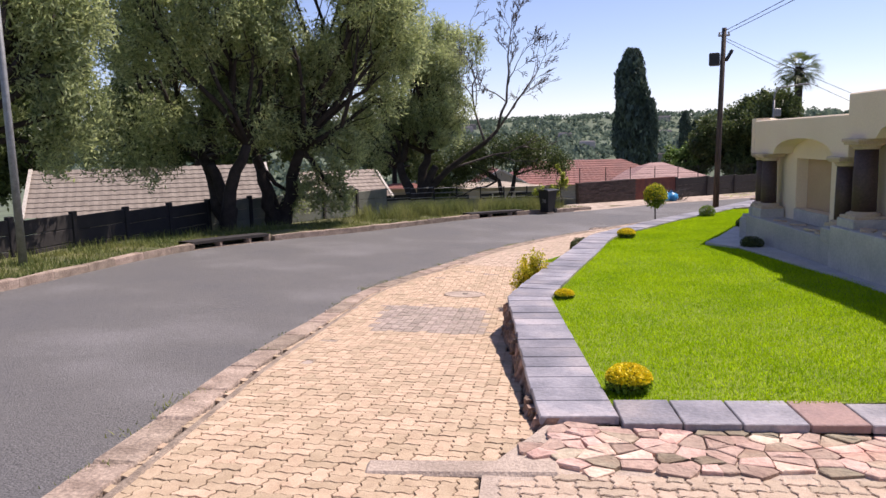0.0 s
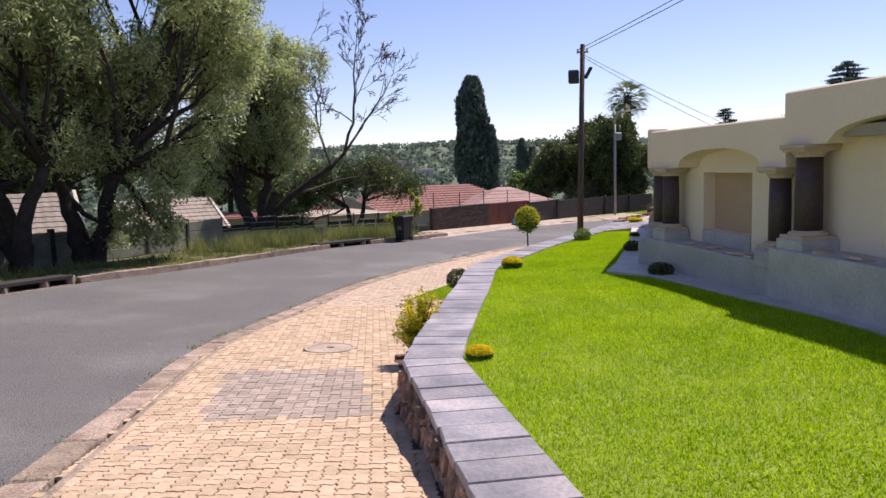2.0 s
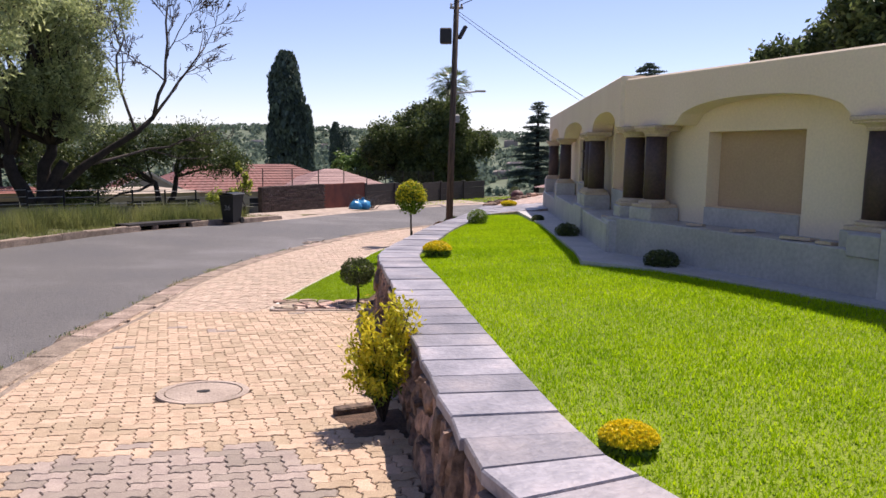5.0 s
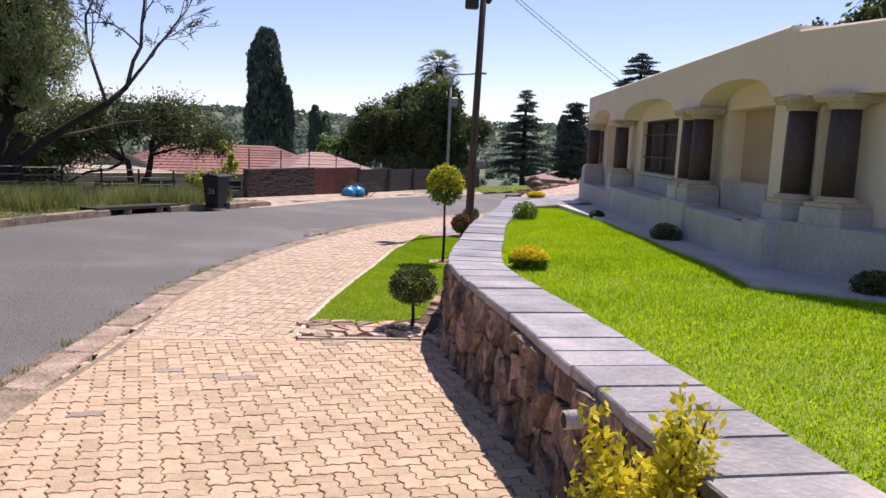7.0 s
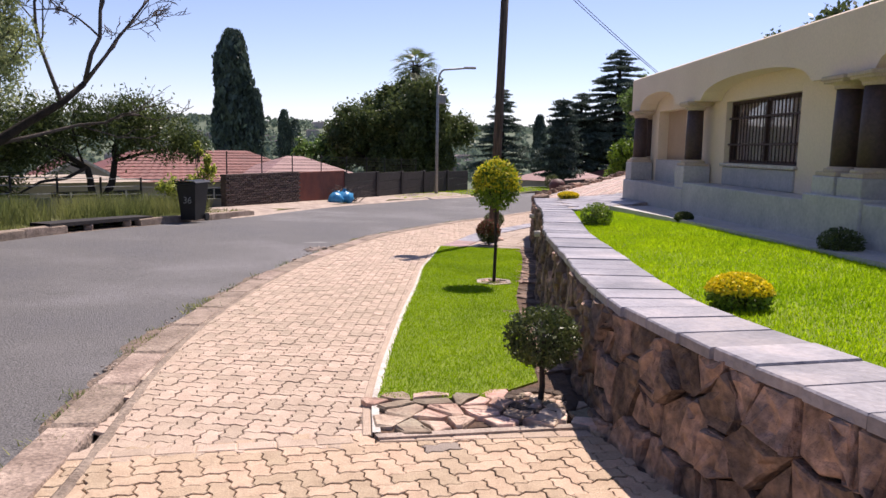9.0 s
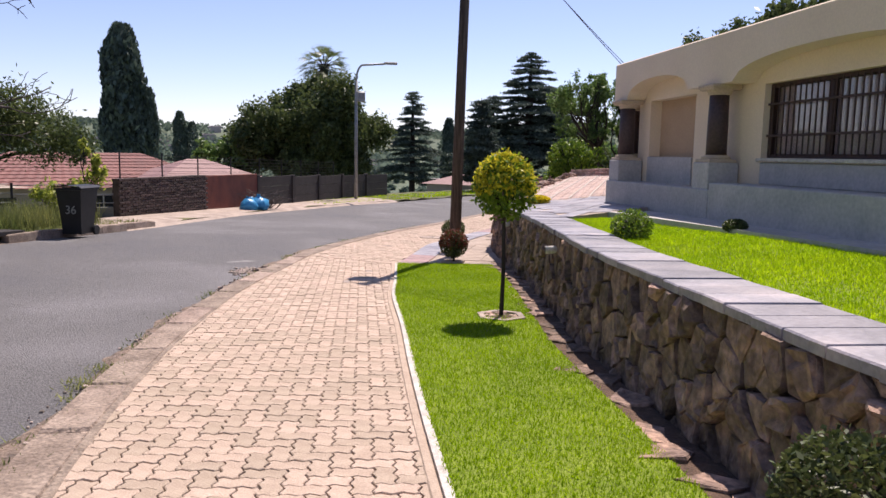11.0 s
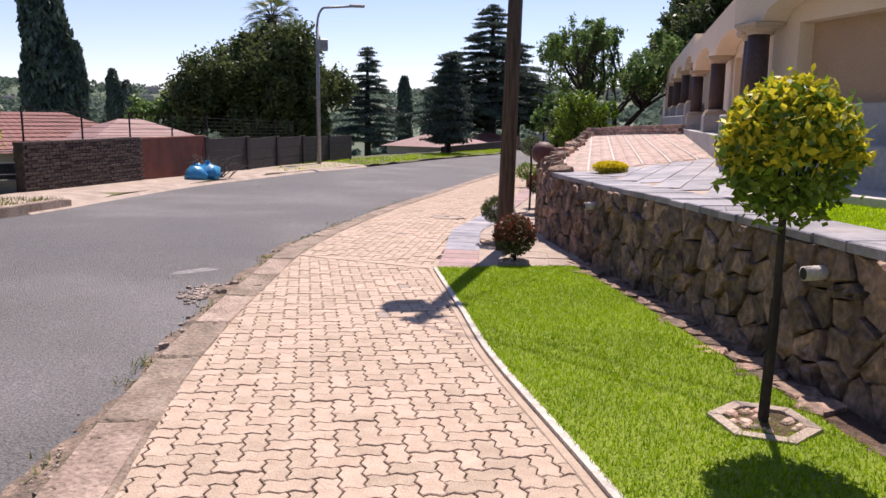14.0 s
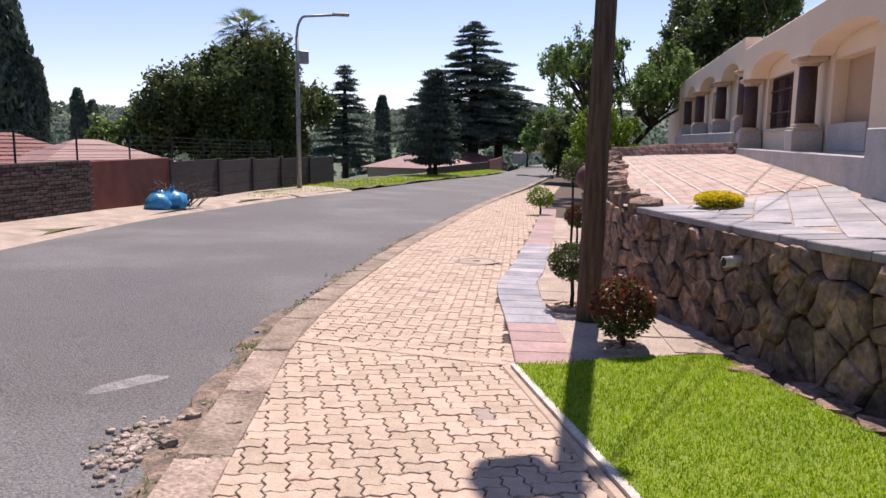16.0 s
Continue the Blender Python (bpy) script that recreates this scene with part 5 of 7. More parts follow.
# weeds in the broken kerb joint
kl = offset(ROAD_NEAR, 0.02)
kl = kl[(kl[:, 1] > 3) & (kl[:, 1] < 32)]
tuft_points = []
for _ in range(95):
    p = kl[rng.integers(len(kl))]
    q = p + rng.normal(0, 0.05, 2)
    m = rng.integers(15, 60)
    tuft_points.append(np.column_stack([q + rng.normal(0, 0.07, (m, 2)), np.full(m, float(street(*q)) - 0.015)]))
tagged(new("kerb_weeds", raw_mesh("kerb_weeds", *blades(np.vstack(tuft_points), 0.035, 0.005, 1.6), M_WEED)), "small weeds in the kerb's joints", "weeds", "", "stuff")
# gravel of the broken road edge, thickest where the kerb has crumbled
chips = Builder()
chip_line = ROAD_NEAR[(ROAD_NEAR[:, 1] > 8) & (ROAD_NEAR[:, 1] < 36)]
for _ in range(2600):
    heap = rng.random() < 0.17
    i = rng.uniform(0, len(chip_line) - 1.001)
    p = chip_line[int(i)] * (1 - i % 1) + chip_line[int(i) + 1] * (i % 1)
    loose = noise.noise((p[0] * 0.9, p[1] * 0.9, 4.0)) + 0.15 if p[1] > 17 else -0.25
    if not heap and rng.random() > 0.35 + loose:
        continue
    if heap:
        q = np.array([3.56, 24.70]) + np.array([0.6, 0.8]) * rng.normal(0, 0.16) + np.array([-0.8, 0.6]) * rng.normal(0, 0.06)
    else:
        q = p + np.array([-0.75, 0.6]) * (abs(rng.normal(0, 0.07)) - 0.02)
    c = 0.004 + (0.026 if heap else 0.018) * rng.random() ** 2
    z = float(street(*q))
    chips.prism([(q[0] + c * math.cos(a) * rng.uniform(0.6, 1.2), q[1] + c * math.sin(a) * rng.uniform(0.6, 1.2)) for a in (0, 1.2, 2.5, 3.7, 5.0)], z - 0.04, z - 0.02 + c * rng.uniform(0.3, 0.7), None, 0.004)
tagged(part("road_chips", chips, M_CHIP), "loose chips of broken kerb and asphalt", "gravel", "", "stuff")
for x, y, r, turn in ((3.90, 24.86, 0.045, 0.4), (4.02, 24.62, 0.04, 1.9), (3.66, 24.58, 0.05, 1.1), (2.70, 23.2, 0.04, 2.2), (1.66, 21.45, 0.05, 0.3), (1.95, 21.85, 0.04, 1.2)):
    z = float(street(x, y))
    lump = rock(np.array([(r * math.cos(a + turn) * rng.uniform(0.8, 1.2), 0.7 * r * math.sin(a + turn) * rng.uniform(0.8, 1.2)) for a in np.linspace(0, 5.4, 7)]), lambda u, v, w, x=x, y=y, z=z: (x + u, y + v, z + w), 0.016, 0.002, rng, 0.008)
    tagged(part("kerb_fragment", lump, M_KERB), "broken lump of kerb concrete lying at the road edge", "rubble", "kerb rubble")
for x, y, a, b, turn in ((3.85, 25.66, 0.24, 0.10, 0.2),):
    ring = [(a * math.cos(q) * (1 + 0.2 * math.sin(3 * q + x)), b * math.sin(q) * (1 + 0.25 * math.cos(2 * q))) for q in np.linspace(0, 6.28, 22)[:-1]]
    ring = [(x + u * math.cos(turn) - v * math.sin(turn), y + u * math.sin(turn) + v * math.cos(turn)) for u, v in ring]
    base_ = min(range(len(ROAD_NEAR)), key=lambda i: np.hypot(*(ROAD_NEAR[i] - (x, y))))
    setting("road_patch", Builder().add([(*p, float(street(*p)) - 0.03 + 0.03 * (1 - (1 - 2 * min(0.5, np.hypot(*(ROAD_NEAR[base_] - p)) / 6.6)) ** 2) + 0.003) for p in ring], [tuple(range(len(ring)))]), M_PATCH, "pale worn patch in the asphalt", "road")

# dirt washed along the broken edge of the road
dl = ROAD_NEAR[(ROAD_NEAR[:, 1] > 13) & (ROAD_NEAR[:, 1] < 36)]
dl = even(dl, 220)
rows = []
for i, p in enumerate(dl):
    wide = 0.05 + 0.24 * max(0.0, noise.noise((i * 0.11, 2.0, 0.0)) + 0.35) + (0.10 if 24.3 < p[1] < 26.2 else 0.0) + 0.08 * noise.noise((i * 0.9, 5.0, 0.0))
    t_ = dl[min(i + 1, len(dl) - 1)] - dl[max(i - 1, 0)]
    nl = np.array([-t_[1], t_[0]]) / np.linalg.norm(t_)
    row = []
    for u in np.linspace(0, 1, 6):
        q = p - nl * 0.05 + nl * (wide + 0.05) * u
        row.append((*q, float(street(*q)) - 0.012 + 0.026 * noise.noise((q[0] * 8, q[1] * 8, 0)) - 0.03 * u**3))
    rows.append(row)
setting("road_edge_dirt", Builder().grid(rows), M_DIRT, "brown dirt and broken asphalt along the kerb", "dirt", True)

# ---- plants near the walk ----
def clump(name, x, y, height, radius, tall, mat, top_mat, label, category, group="", n=1500, leaf=0.03):
    """A low clipped mound; the top may flower."""
    z = float(height(x, y))
    t = thing(name, (x, y, z), label, category, group)
    p = ball(n, (x, y, z + tall * 0.42), (radius, radius, tall * 0.62), 0.6)
    p = p[p[:, 2] > z - 0.005]
    part("foliage", leaf_mesh("foliage", p, leaf, leaf * 0.55, mat), None, t)
    core = ball(300, (x, y, z + tall * 0.35), (radius * 0.8, radius * 0.8, tall * 0.5), 0.2)
    part("inner_growth", leaf_mesh("inner_growth", core[core[:, 2] > z - 0.01], leaf * 2, leaf, M_BOX), None, t)
    if top_mat:
        q = ball(n * 3, (x, y, z + tall * 0.48), (radius, radius, tall * 0.62), 0.9)
        q = q[q[:, 2] > z + tall * 0.55]
        part("blossom", leaf_mesh("blossom", q, leaf * 0.8, leaf * 0.7, top_mat), None, t, "small yellow flowers")
    return t


for x, y, r, h in ((1.14, 4.9, 0.17, 0.19), (1.0, 8.42, 0.12, 0.11), (2.82, 14.75, 0.19, 0.19), (4.95, 8.85, 0.12, 0.11), (9.32, 24.95, 0.24, 0.14)):
    clump("flower_cushion", x, y, driveway_height if y > 22 else lawn_height, r, h, M_GOLD if y > 22 else M_BOXGREEN, M_FLOWER, "low round cushion of yellow flowers at the lawn's edge", "flowers", "flower cushions")
for x, y, r, h in ((5.75, 19.62, 0.22, 0.30),):
    clump("boxwood", x, y, lawn_height, r, h, M_BOXGREEN, None, "round clipped green boxwood on the lawn", "shrub", "clipped shrubs", 2200, 0.028)
for x, y, r, h in ((5.55, 16.0, 0.20, 0.22), (4.55, 12.55, 0.20, 0.20), (6.9, 19.2, 0.13, 0.13)):
    clump("boxwood", x, y, lambda a, b: terrace(a, b) + 0.03, r, h, M_BOX, None, "dark round clipped shrub beside the house", "shrub", "clipped shrubs", 1800, 0.028)


def standard(name, x, y, foot, low, high, radius, stem, mat, label, n, leaf, stake=False, mat2=None, direction=None, ring=None):
    """A clipped ball of leaves on a bare stem."""
    z = foot
    t = thing(name, (x, y, z), label, "topiary", "topiary in the strip")
    mid = (low + high) / 2
    b = Builder().tube([(x, y, z - 0.02), (x + 0.008, y - 0.006, z + (low - z) * 0.5), (x, y, low + 0.05), (x, y, mid)], [stem, stem * 0.9, stem * 0.8, stem * 0.5], 8)
    part("stem", b, M_BARK, t)
    for k in range(9):
        a = k * 2.4
        b = Builder().tube([(x, y, low + 0.02), (x + math.cos(a) * radius * 0.45, y + math.sin(a) * radius * 0.45, mid - 0.02), (x + math.cos(a) * radius * 0.8, y + math.sin(a) * radius * 0.8, mid + (high - mid) * 0.5 * math.sin(k))], [stem * 0.5, stem * 0.35, 0.002], 5)
        part("branch", b, M_BARK, t)
    p = ball(n, (x, y, mid), (radius, radius, (high - low) / 2), 0.62)
    p += rng.normal(0, 0.012 + 0.25 * leaf, p.shape) * (leaf > 0.05) + rng.normal(0, 0.010, p.shape)
    part("crown", leaf_mesh("crown", p, leaf, leaf * 0.5, mat, direction, 1.0), None, t)
    if mat2:
        q = ball(n, (x, y, mid), (radius * 1.03, radius * 1.03, (high - low) / 2 * 1.03), 0.8)
        q = q[q[:, 2] > mid - 0.1 * (high - low)] 
        q = q + rng.normal(0, 0.3 * leaf, q.shape)
        part("young_leaves", leaf_mesh("young_leaves", q, leaf, leaf * 0.5, mat2, (0, 0, 0.6), 1.0), None, t)
    if stake:
        part("stake", Builder().tube([(x + 0.03, y + 0.03, z - 0.03), (x + 0.035, y + 0.02, z + 0.62)], 0.016, 8), M_DARK, t, "dark wooden stake")
    return t


def tree_ring(x, y, r, sides, mat, width=0.07):
    z = float(street(x, y)) + 0.02
    b = Builder()
    t = thing("planting_ring", (x, y, z), "low cement ring round a planted stem", "edging", "planting rings")
    for k in range(sides):
        a0, a1 = 2 * math.pi * k / sides, 2 * math.pi * (k + 1) / sides
        o = [(x + r * math.cos(a0), y + r * math.sin(a0)), (x + r * math.cos(a1), y + r * math.sin(a1)), (x + (r - width) * math.cos(a1), y + (r - width) * math.sin(a1)), (x + (r - width) * math.cos(a0), y + (r - width) * math.sin(a0))]
        part("ring_block", Builder().prism(o, z - 0.03, z + 0.02, None, 0.006), mat, t)
    part("soil", Builder().lathe([(r - width, z - 0.02), (r - width, z + 0.003), (0.01, z + 0.015)], 16, Matrix.Translation((x, y, 0))), M_SOIL, t)
    for _ in range(26):
        a, d, c = rng.uniform(0, 6.28), (r - width) * 0.85 * math.sqrt(rng.random()), rng.uniform(0.015, 0.035)
        stone = Builder().box((x + d * math.cos(a) - c, y + d * math.sin(a) - c * 0.7, z - 0.01), (x + d * math.cos(a) + c, y + d * math.sin(a) + c * 0.7, z + c * 0.8), 0.01)
        part("pebble", stone, M_FLAG, t)


sz = lambda x, y: float(street(x, y)) + 0.015
standard("topiary_ball", 2.0, 15.52, sz(2.0, 15.52), -0.93, -0.55, 0.235, 0.020, M_BOX, "dark green clipped ball on a short stem", 3800, 0.032)
standard("golden_topiary", 4.52, 20.18, sz(4.52, 20.18), -0.38, 0.26, 0.29, 0.022, M_BOXGREEN, "yellow-green variegated ball on a tall staked stem", 2500, 0.058, True, M_GOLD)
standard("topiary_ball", 7.80, 25.52, sz(7.8, 25.5), -1.28, -0.92, 0.22, 0.020, M_BOX, "dark green clipped ball beside the wooden pole", 3000, 0.032)
standard("red_shrub", 6.96, 24.36, sz(6.96, 24.36), -1.44, -0.98, 0.23, 0.022, M_BOX, "round shrub with dark red young leaves", 2600, 0.040, False, M_REDLEAF)
standard("topiary_ball", 11.45, 28.5, sz(11.45, 28.5), -0.64, -0.25, 0.21, 0.02, M_BOX, "small green ball on a tall thin stem", 1800, 0.034)
standard("red_shrub", 11.9, 28.75, sz(11.9, 28.75), -1.40, -1.02, 0.2, 0.02, M_BOX, "round shrub with dark red young leaves", 1600, 0.040, False, M_REDLEAF)
standard("topiary_ball", 17.2, 34.2, sz(17.2, 34.2), -1.75, -1.25, 0.35, 0.03, M_BOXGREEN, "low clipped green ball by the sidewalk", 1500, 0.06)
tree_ring(2.0, 15.52, 0.24, 12, M_JOINT)
tree_ring(4.52, 20.18, 0.26, 6, M_CONCRETE)
tree_ring(6.96, 24.36, 0.24, 4, M_CONCRETE)
tree_ring(7.80, 25.52, 0.24, 6, M_FLAG)

# loose golden shrub against the wall
gs = thing("golden_shrub", (0.72, 10.62, sz(0.72, 10.62)), "upright yellow-green variegated shrub against the stone wall", "shrub")
cs, cy = [], []
for k in range(26):
    a, lean = rng.uniform(0, 6.28), rng.uniform(0.03, 0.30)
    base = np.array([0.70, 10.62, sz(0.70, 10.62)])
    tip = base + (math.cos(a) * lean, math.sin(a) * lean - 0.05, rng.uniform(0.48, 0.92) - 0.5 * lean)
    mid = (base + tip) / 2 + (0, 0, 0.08)
    part("stem", Builder().tube([base, mid, tip], [0.010, 0.007, 0.003], 5), M_BARK, gs)
    for u in np.linspace(0.35, 1.05, 26):
        p = base * (1 - u) + tip * u + (0, 0, 0.08 * (1 - abs(2 * u - 1)))
        (cy if u > 0.55 else cs).extend(p + rng.normal(0, 0.030, (7, 3)))
part("leaves", leaf_mesh("leaves", np.array(cs), 0.042, 0.019, M_BOXGREEN, (0, 0, 0.5), 1.0), None, gs)
part("young_leaves", leaf_mesh("young_leaves", np.array(cy), 0.044, 0.020, M_GOLD, (0, 0, 0.7), 1.0), None, gs)
tree_pit = thing("tree_pit", (0.66, 10.62, sz(0.66, 10.62)), "small square of dark soil left open in the paving", "soil", "", "structure")
part("soil", Builder().box((0.42, 10.40, sz(0.66, 10.62) - 0.06), (0.9, 10.86, sz(0.66, 10.62) - 0.012), 0.01), M_SOIL, tree_pit)
part("pit_brick", Builder().box((0.44, 10.86, sz(0.66, 10.9) - 0.05), (0.72, 10.95, sz(0.66, 10.9) + 0.05), 0.01), M_STONE, tree_pit)

# drain spouts in the wall
for l0, dz in ((float(np.interp(11.5, WALL[:, 1], wall_s)), -0.16), (float(np.interp(20.35, WALL[:, 1], wall_s)), -0.20), (float(np.interp(23.9, WALL[:, 1], wall_s)), -0.25)):
    p = np.array([np.interp(l0, wall_s, WALL[:, j]) for j in (0, 1)])
    tn = np.array([np.interp(l0, wall_s, tangent[:, j]) for j in (0, 1)])
    out = np.array([-tn[1], tn[0]])
    z = float(terrace(*p)) + dz
    q, e = p - out * 0.05, p + out * 0.13
    sp = thing("drain_spout", (*p, z), "short white drain pipe poking from the stone wall", "pipe", "drain spouts")
    part("pipe", Builder().tube([(*q, z), (*e, z - 0.01)], 0.042, 18), M_WHITE, sp, smooth=True)
    # near-black disc on the closed pipe end, coloured as the shade inside
    part("bore_shade_disc", Builder().tube([(*(e - out * 0.01), z - 0.01), (*(e + out * 0.002), z - 0.0101)], 0.035, 18), M_DARK, sp)
bl = thing("ball_finial", (11.3, 28.0, -0.95), "dark red ball on the stone edge", "finial")
part("ball", Builder().lathe([(0.02 + 0.2 * math.sin(a), -0.55 - 0.2 * math.cos(a)) for a in np.linspace(0, 3.14, 14)], 24, Matrix.Translation((11.3, 28.05, 0))), M_TERRACOTTA, bl, smooth=True)
part("stem", Builder().lathe([(0.12, -1.75), (0.10, -0.9), (0.13, -0.78), (0.06, -0.72)], 16, Matrix.Translation((11.3, 28.05, 0))), M_STONE, bl)

# loose broken tiles on the ledges of the house
for fx, s, o, z, w, turn in ((fb, 0.95, 0.02, 0.06, 0.16, 20), (fb, 1.7, -0.05, 0.06, 0.13, 70), (fb, 2.35, 0.0, 0.06, 0.10, 35), (fb, 0.6, 0.08, 0.06, 0.09, 5), (fa, 0.75, 0.05, 0.26, 0.15, 40), (fa, 1.25, 0.0, 0.26, 0.18, 10), (fc, 0.9, 0.0, -0.02, 0.12, 15)):
    m = fx.m @ Matrix.Translation((s, o, z)) @ Matrix.Rotation(radians(turn), 4, "Z") @ Matrix.Rotation(radians(7), 4, "X")
    t = thing("broken_tile", tuple((fx.m @ Vector((s, o, z)))), "broken pale tile lying on the house ledge", "tile", "broken tiles")
    part("tile", Builder(m).prism([(-w, -w * 0.5), (w * 0.9, -w * 0.6), (w, w * 0.3), (0.1 * w, w * 0.6), (-w * 0.8, w * 0.4)], 0.0, 0.03, None, 0.004), M_TRIM, t)

# ---- poles, lamp, cables ----
pole = thing("utility_pole", (7.55, 25.12, -1.55), "dark creosoted wooden pole with a small transformer box", "utility pole")
part("pole", Builder().tube([(7.53, 25.12, -1.7), (7.585, 25.09, 1.5), (7.65, 25.04, 4.96)], [0.104, 0.086, 0.072], 18), M_POLE, pole, smooth=True)
part("transformer_box", Builder(Matrix.Translation((7.46, 25.16, 3.98)) @ Matrix.Rotation(radians(-25), 4, "Z")).box((-0.22, -0.13, -0.20), (0.10, 0.13, 0.21), 0.03), M_BLACK, pole, "black transformer box")
part("fuse_bracket", Builder(Matrix.Translation((7.80, 24.97, 4.08)) @ Matrix.Rotation(radians(30), 4, "Y")).box((-0.05, -0.06, -0.20), (0.05, 0.06, 0.2), 0.02), M_BLACK, pole)
part("cross_arm", Builder(Matrix.Translation((7.645, 25.04, 4.72)) @ Matrix.Rotation(radians(-15), 4, "Z")).box((-0.18, -0.035, -0.03), (0.18, 0.035, 0.03), 0.01), M_STEEL, pole)
for dx in (-0.14, 0.14):
    part("insulator", Builder(Matrix.Translation((7.645 + dx, 25.04 - dx * 0.26, 4.75))).lathe([(0.02, 0), (0.035, 0.02), (0.02, 0.05), (0.03, 0.07), (0.01, 0.09)], 10), M_WHITE, pole)


def cable(a, b, sag, r=0.011):
    a, b = np.array(a, float), np.array(b, float)
    pts = [a + (b - a) * u - np.array([0, 0, 4 * sag * u * (1 - u)]) for u in np.linspace(0, 1, 14)]
    c = thing("overhead_cable", tuple(a), "thin black overhead cable strung from the wooden pole", "cable", "overhead cables")
    part("wire", Builder().tube(pts, r, 5), M_WIRE, c)


cable((7.53, 25.06, 4.80), (10.6, -4.0, 7.5), 0.25)
cable((7.75, 25.01, 4.80), (10.9, -4.0, 7.4), 0.25)
cable((7.645, 25.04, 4.66), (14.9, 27.3, 2.0), 0.08, 0.008)
cable((7.645, 25.04, 4.58), (13.6, 26.2, 1.95), 0.08, 0.008)


def street_lamp(x, y, top, arm, label, bend=0.7):
    z = float(street(x, y)) - 0.1
    t = thing("street_lamp", (x, y, z + 0.1), label, "street lamp")
    part("pole", Builder().tube([(x, y, z), (x, y, z + 3), (x, y, top - bend)], [0.085, 0.075, 0.06], 14), M_STEEL, t, smooth=True)
    ax, ay = arm
    pts = [(x, y, top - bend)] + [(x + ax * bend * 0.45 * (1 - math.cos(a)), y + ay * bend * 0.45 * (1 - math.cos(a)), top - bend + bend * math.sin(a)) for a in np.linspace(0.2, 1.57, 7)] + [(x + ax * 1.3, y + ay * 1.3, top + 0.08)]
    part("arm", Builder().tube(pts, 0.045, 10), M_STEEL, t, smooth=True)
    m = Matrix.Translation((x + ax * 1.55, y + ay * 1.55, top + 0.1)) @ Matrix.Rotation(math.atan2(ay, ax), 4, "Z")
    part("lantern", Builder(m).box((-0.3, -0.11, -0.05), (0.3, 0.11, 0.06), 0.035), M_STEEL, t)
    return t


lamp = street_lamp(16.5, 45.2, 4.2, (0.87, -0.5), "grey steel street lamp with a curved arm")
part("junction_box", Builder().box((16.45, 44.93, 2.55), (16.83, 45.15, 3.0), 0.03), M_STEEL, lamp)
street_lamp(-9.6, 14.3, 7.5, (0.9, 0.2), "tall grey lamp post beside the fence")
post = thing("timber_post", (36, 62.3, -3), "thin dark timber utility pole far along the road", "utility pole")
part("pole", Builder().tube([(36.6, 61.6, -3.5), (36.6, 61.6, 3.6)], [0.13, 0.09], 10), M_POLE, post)

# ---- wheelie bin, bags ----
bx, by = 2.33, 30.25
bz = float(street(bx, by)) + 0.01
bm_ = Matrix.Translation((bx, by, bz)) @ Matrix.Rotation(radians(-40), 4, "Z") @ Matrix.Scale(0.98, 4)
wheelie = thing("wheelie_bin", (bx, by, bz), "black plastic wheelie bin with a faded house number", "bin")
body = Builder(bm_)
rows = [[(sx * w, sy * d, z) for sx, sy in ((-1, -1), (1, -1), (1, 1), (-1, 1), (-1, -1))] for w, d, z in ((0.19, 0.22, 0.05), (0.20, 0.24, 0.3), (0.25, 0.30, 0.90), (0.275, 0.325, 0.905), (0.275, 0.325, 0.94))]
body.grid(rows)
body.f.append((0, 1, 2, 3))
body.f.append(tuple(len(body.v) - 5 + i for i in range(4)))
part("body", body, M_BLACK, wheelie)
part("lid", Builder(bm_).grid([[(x, y, 0.945 + h) for x, h in ((-0.285, 0.0), (-0.25, 0.035), (0, 0.055), (0.25, 0.035), (0.285, 0.0))] for y in (-0.35, -0.33, 0.0, 0.36)]), M_BLACK, wheelie)
part("handle", Builder(bm_).tube([(-0.22, 0.36, 0.92), (-0.22, 0.42, 0.95), (0.22, 0.42, 0.95), (0.22, 0.36, 0.92)], 0.016, 8), M_BLACK, wheelie)
for sx in (-1, 1):
    part("wheel", Builder(bm_ @ Matrix.Translation((sx * 0.22, 0.24, 0.1)) @ Matrix.Rotation(radians(90), 4, "Y")).lathe([(0.03, -0.025), (0.095, -0.025), (0.1, 0), (0.095, 0.025), (0.03, 0.025)], 18), M_BLACK, wheelie)
text = bpy.data.curves.new("number", "FONT")
text.body, text.size, text.extrude, text.align_x = "36", 0.23, 0.002, "CENTER"
text.materials.append(M_STEEL)
num = new("number", text)
num.parent = wheelie
num.matrix_parent_inverse = wheelie.matrix_world.inverted()
num.matrix_basis = bm_ @ Matrix.Translation((0.03, -0.298, 0.45)) @ Matrix.Rotation(radians(85), 4, "X")
M_BAGS = ((8.75, 38.3, 0.30), (9.15, 38.45, 0.34), (9.0, 38.75, 0.28))
for x, y, r in M_BAGS:
    z = float(street(x, y)) + 0.03
    t = thing("rubbish_bag", (x, y, z), "full bright blue plastic rubbish bag on the verge", "rubbish bag", "blue bags")
    b = Builder(Matrix.Translation((x, y, z)))
    prof = [(0.05, 0), (r * 0.85, 0.01), (r, r * 0.45), (r * 0.86, r * 0.9), (r * 0.45, r * 1.2), (0.05, r * 1.35), (0.07, r * 1.5)]
    b.lathe(prof, 18)
    b.v = [(a + 0.09 * noise.noise((a * 7, b_ * 7, c * 7)), b_ + 0.09 * noise.noise((a * 7 + 9, b_ * 7, c * 7)), c + 0.07 * noise.noise((a * 8, b_ * 8 + 5, c * 8))) for a, b_, c in b.v]
    part("bag", b, M_BLUE, t, smooth=True)
br = thing("brush_pile", (9.6, 39.1, -1.75), "heap of cut dark branches beside the bags", "branches")
bb = Builder()
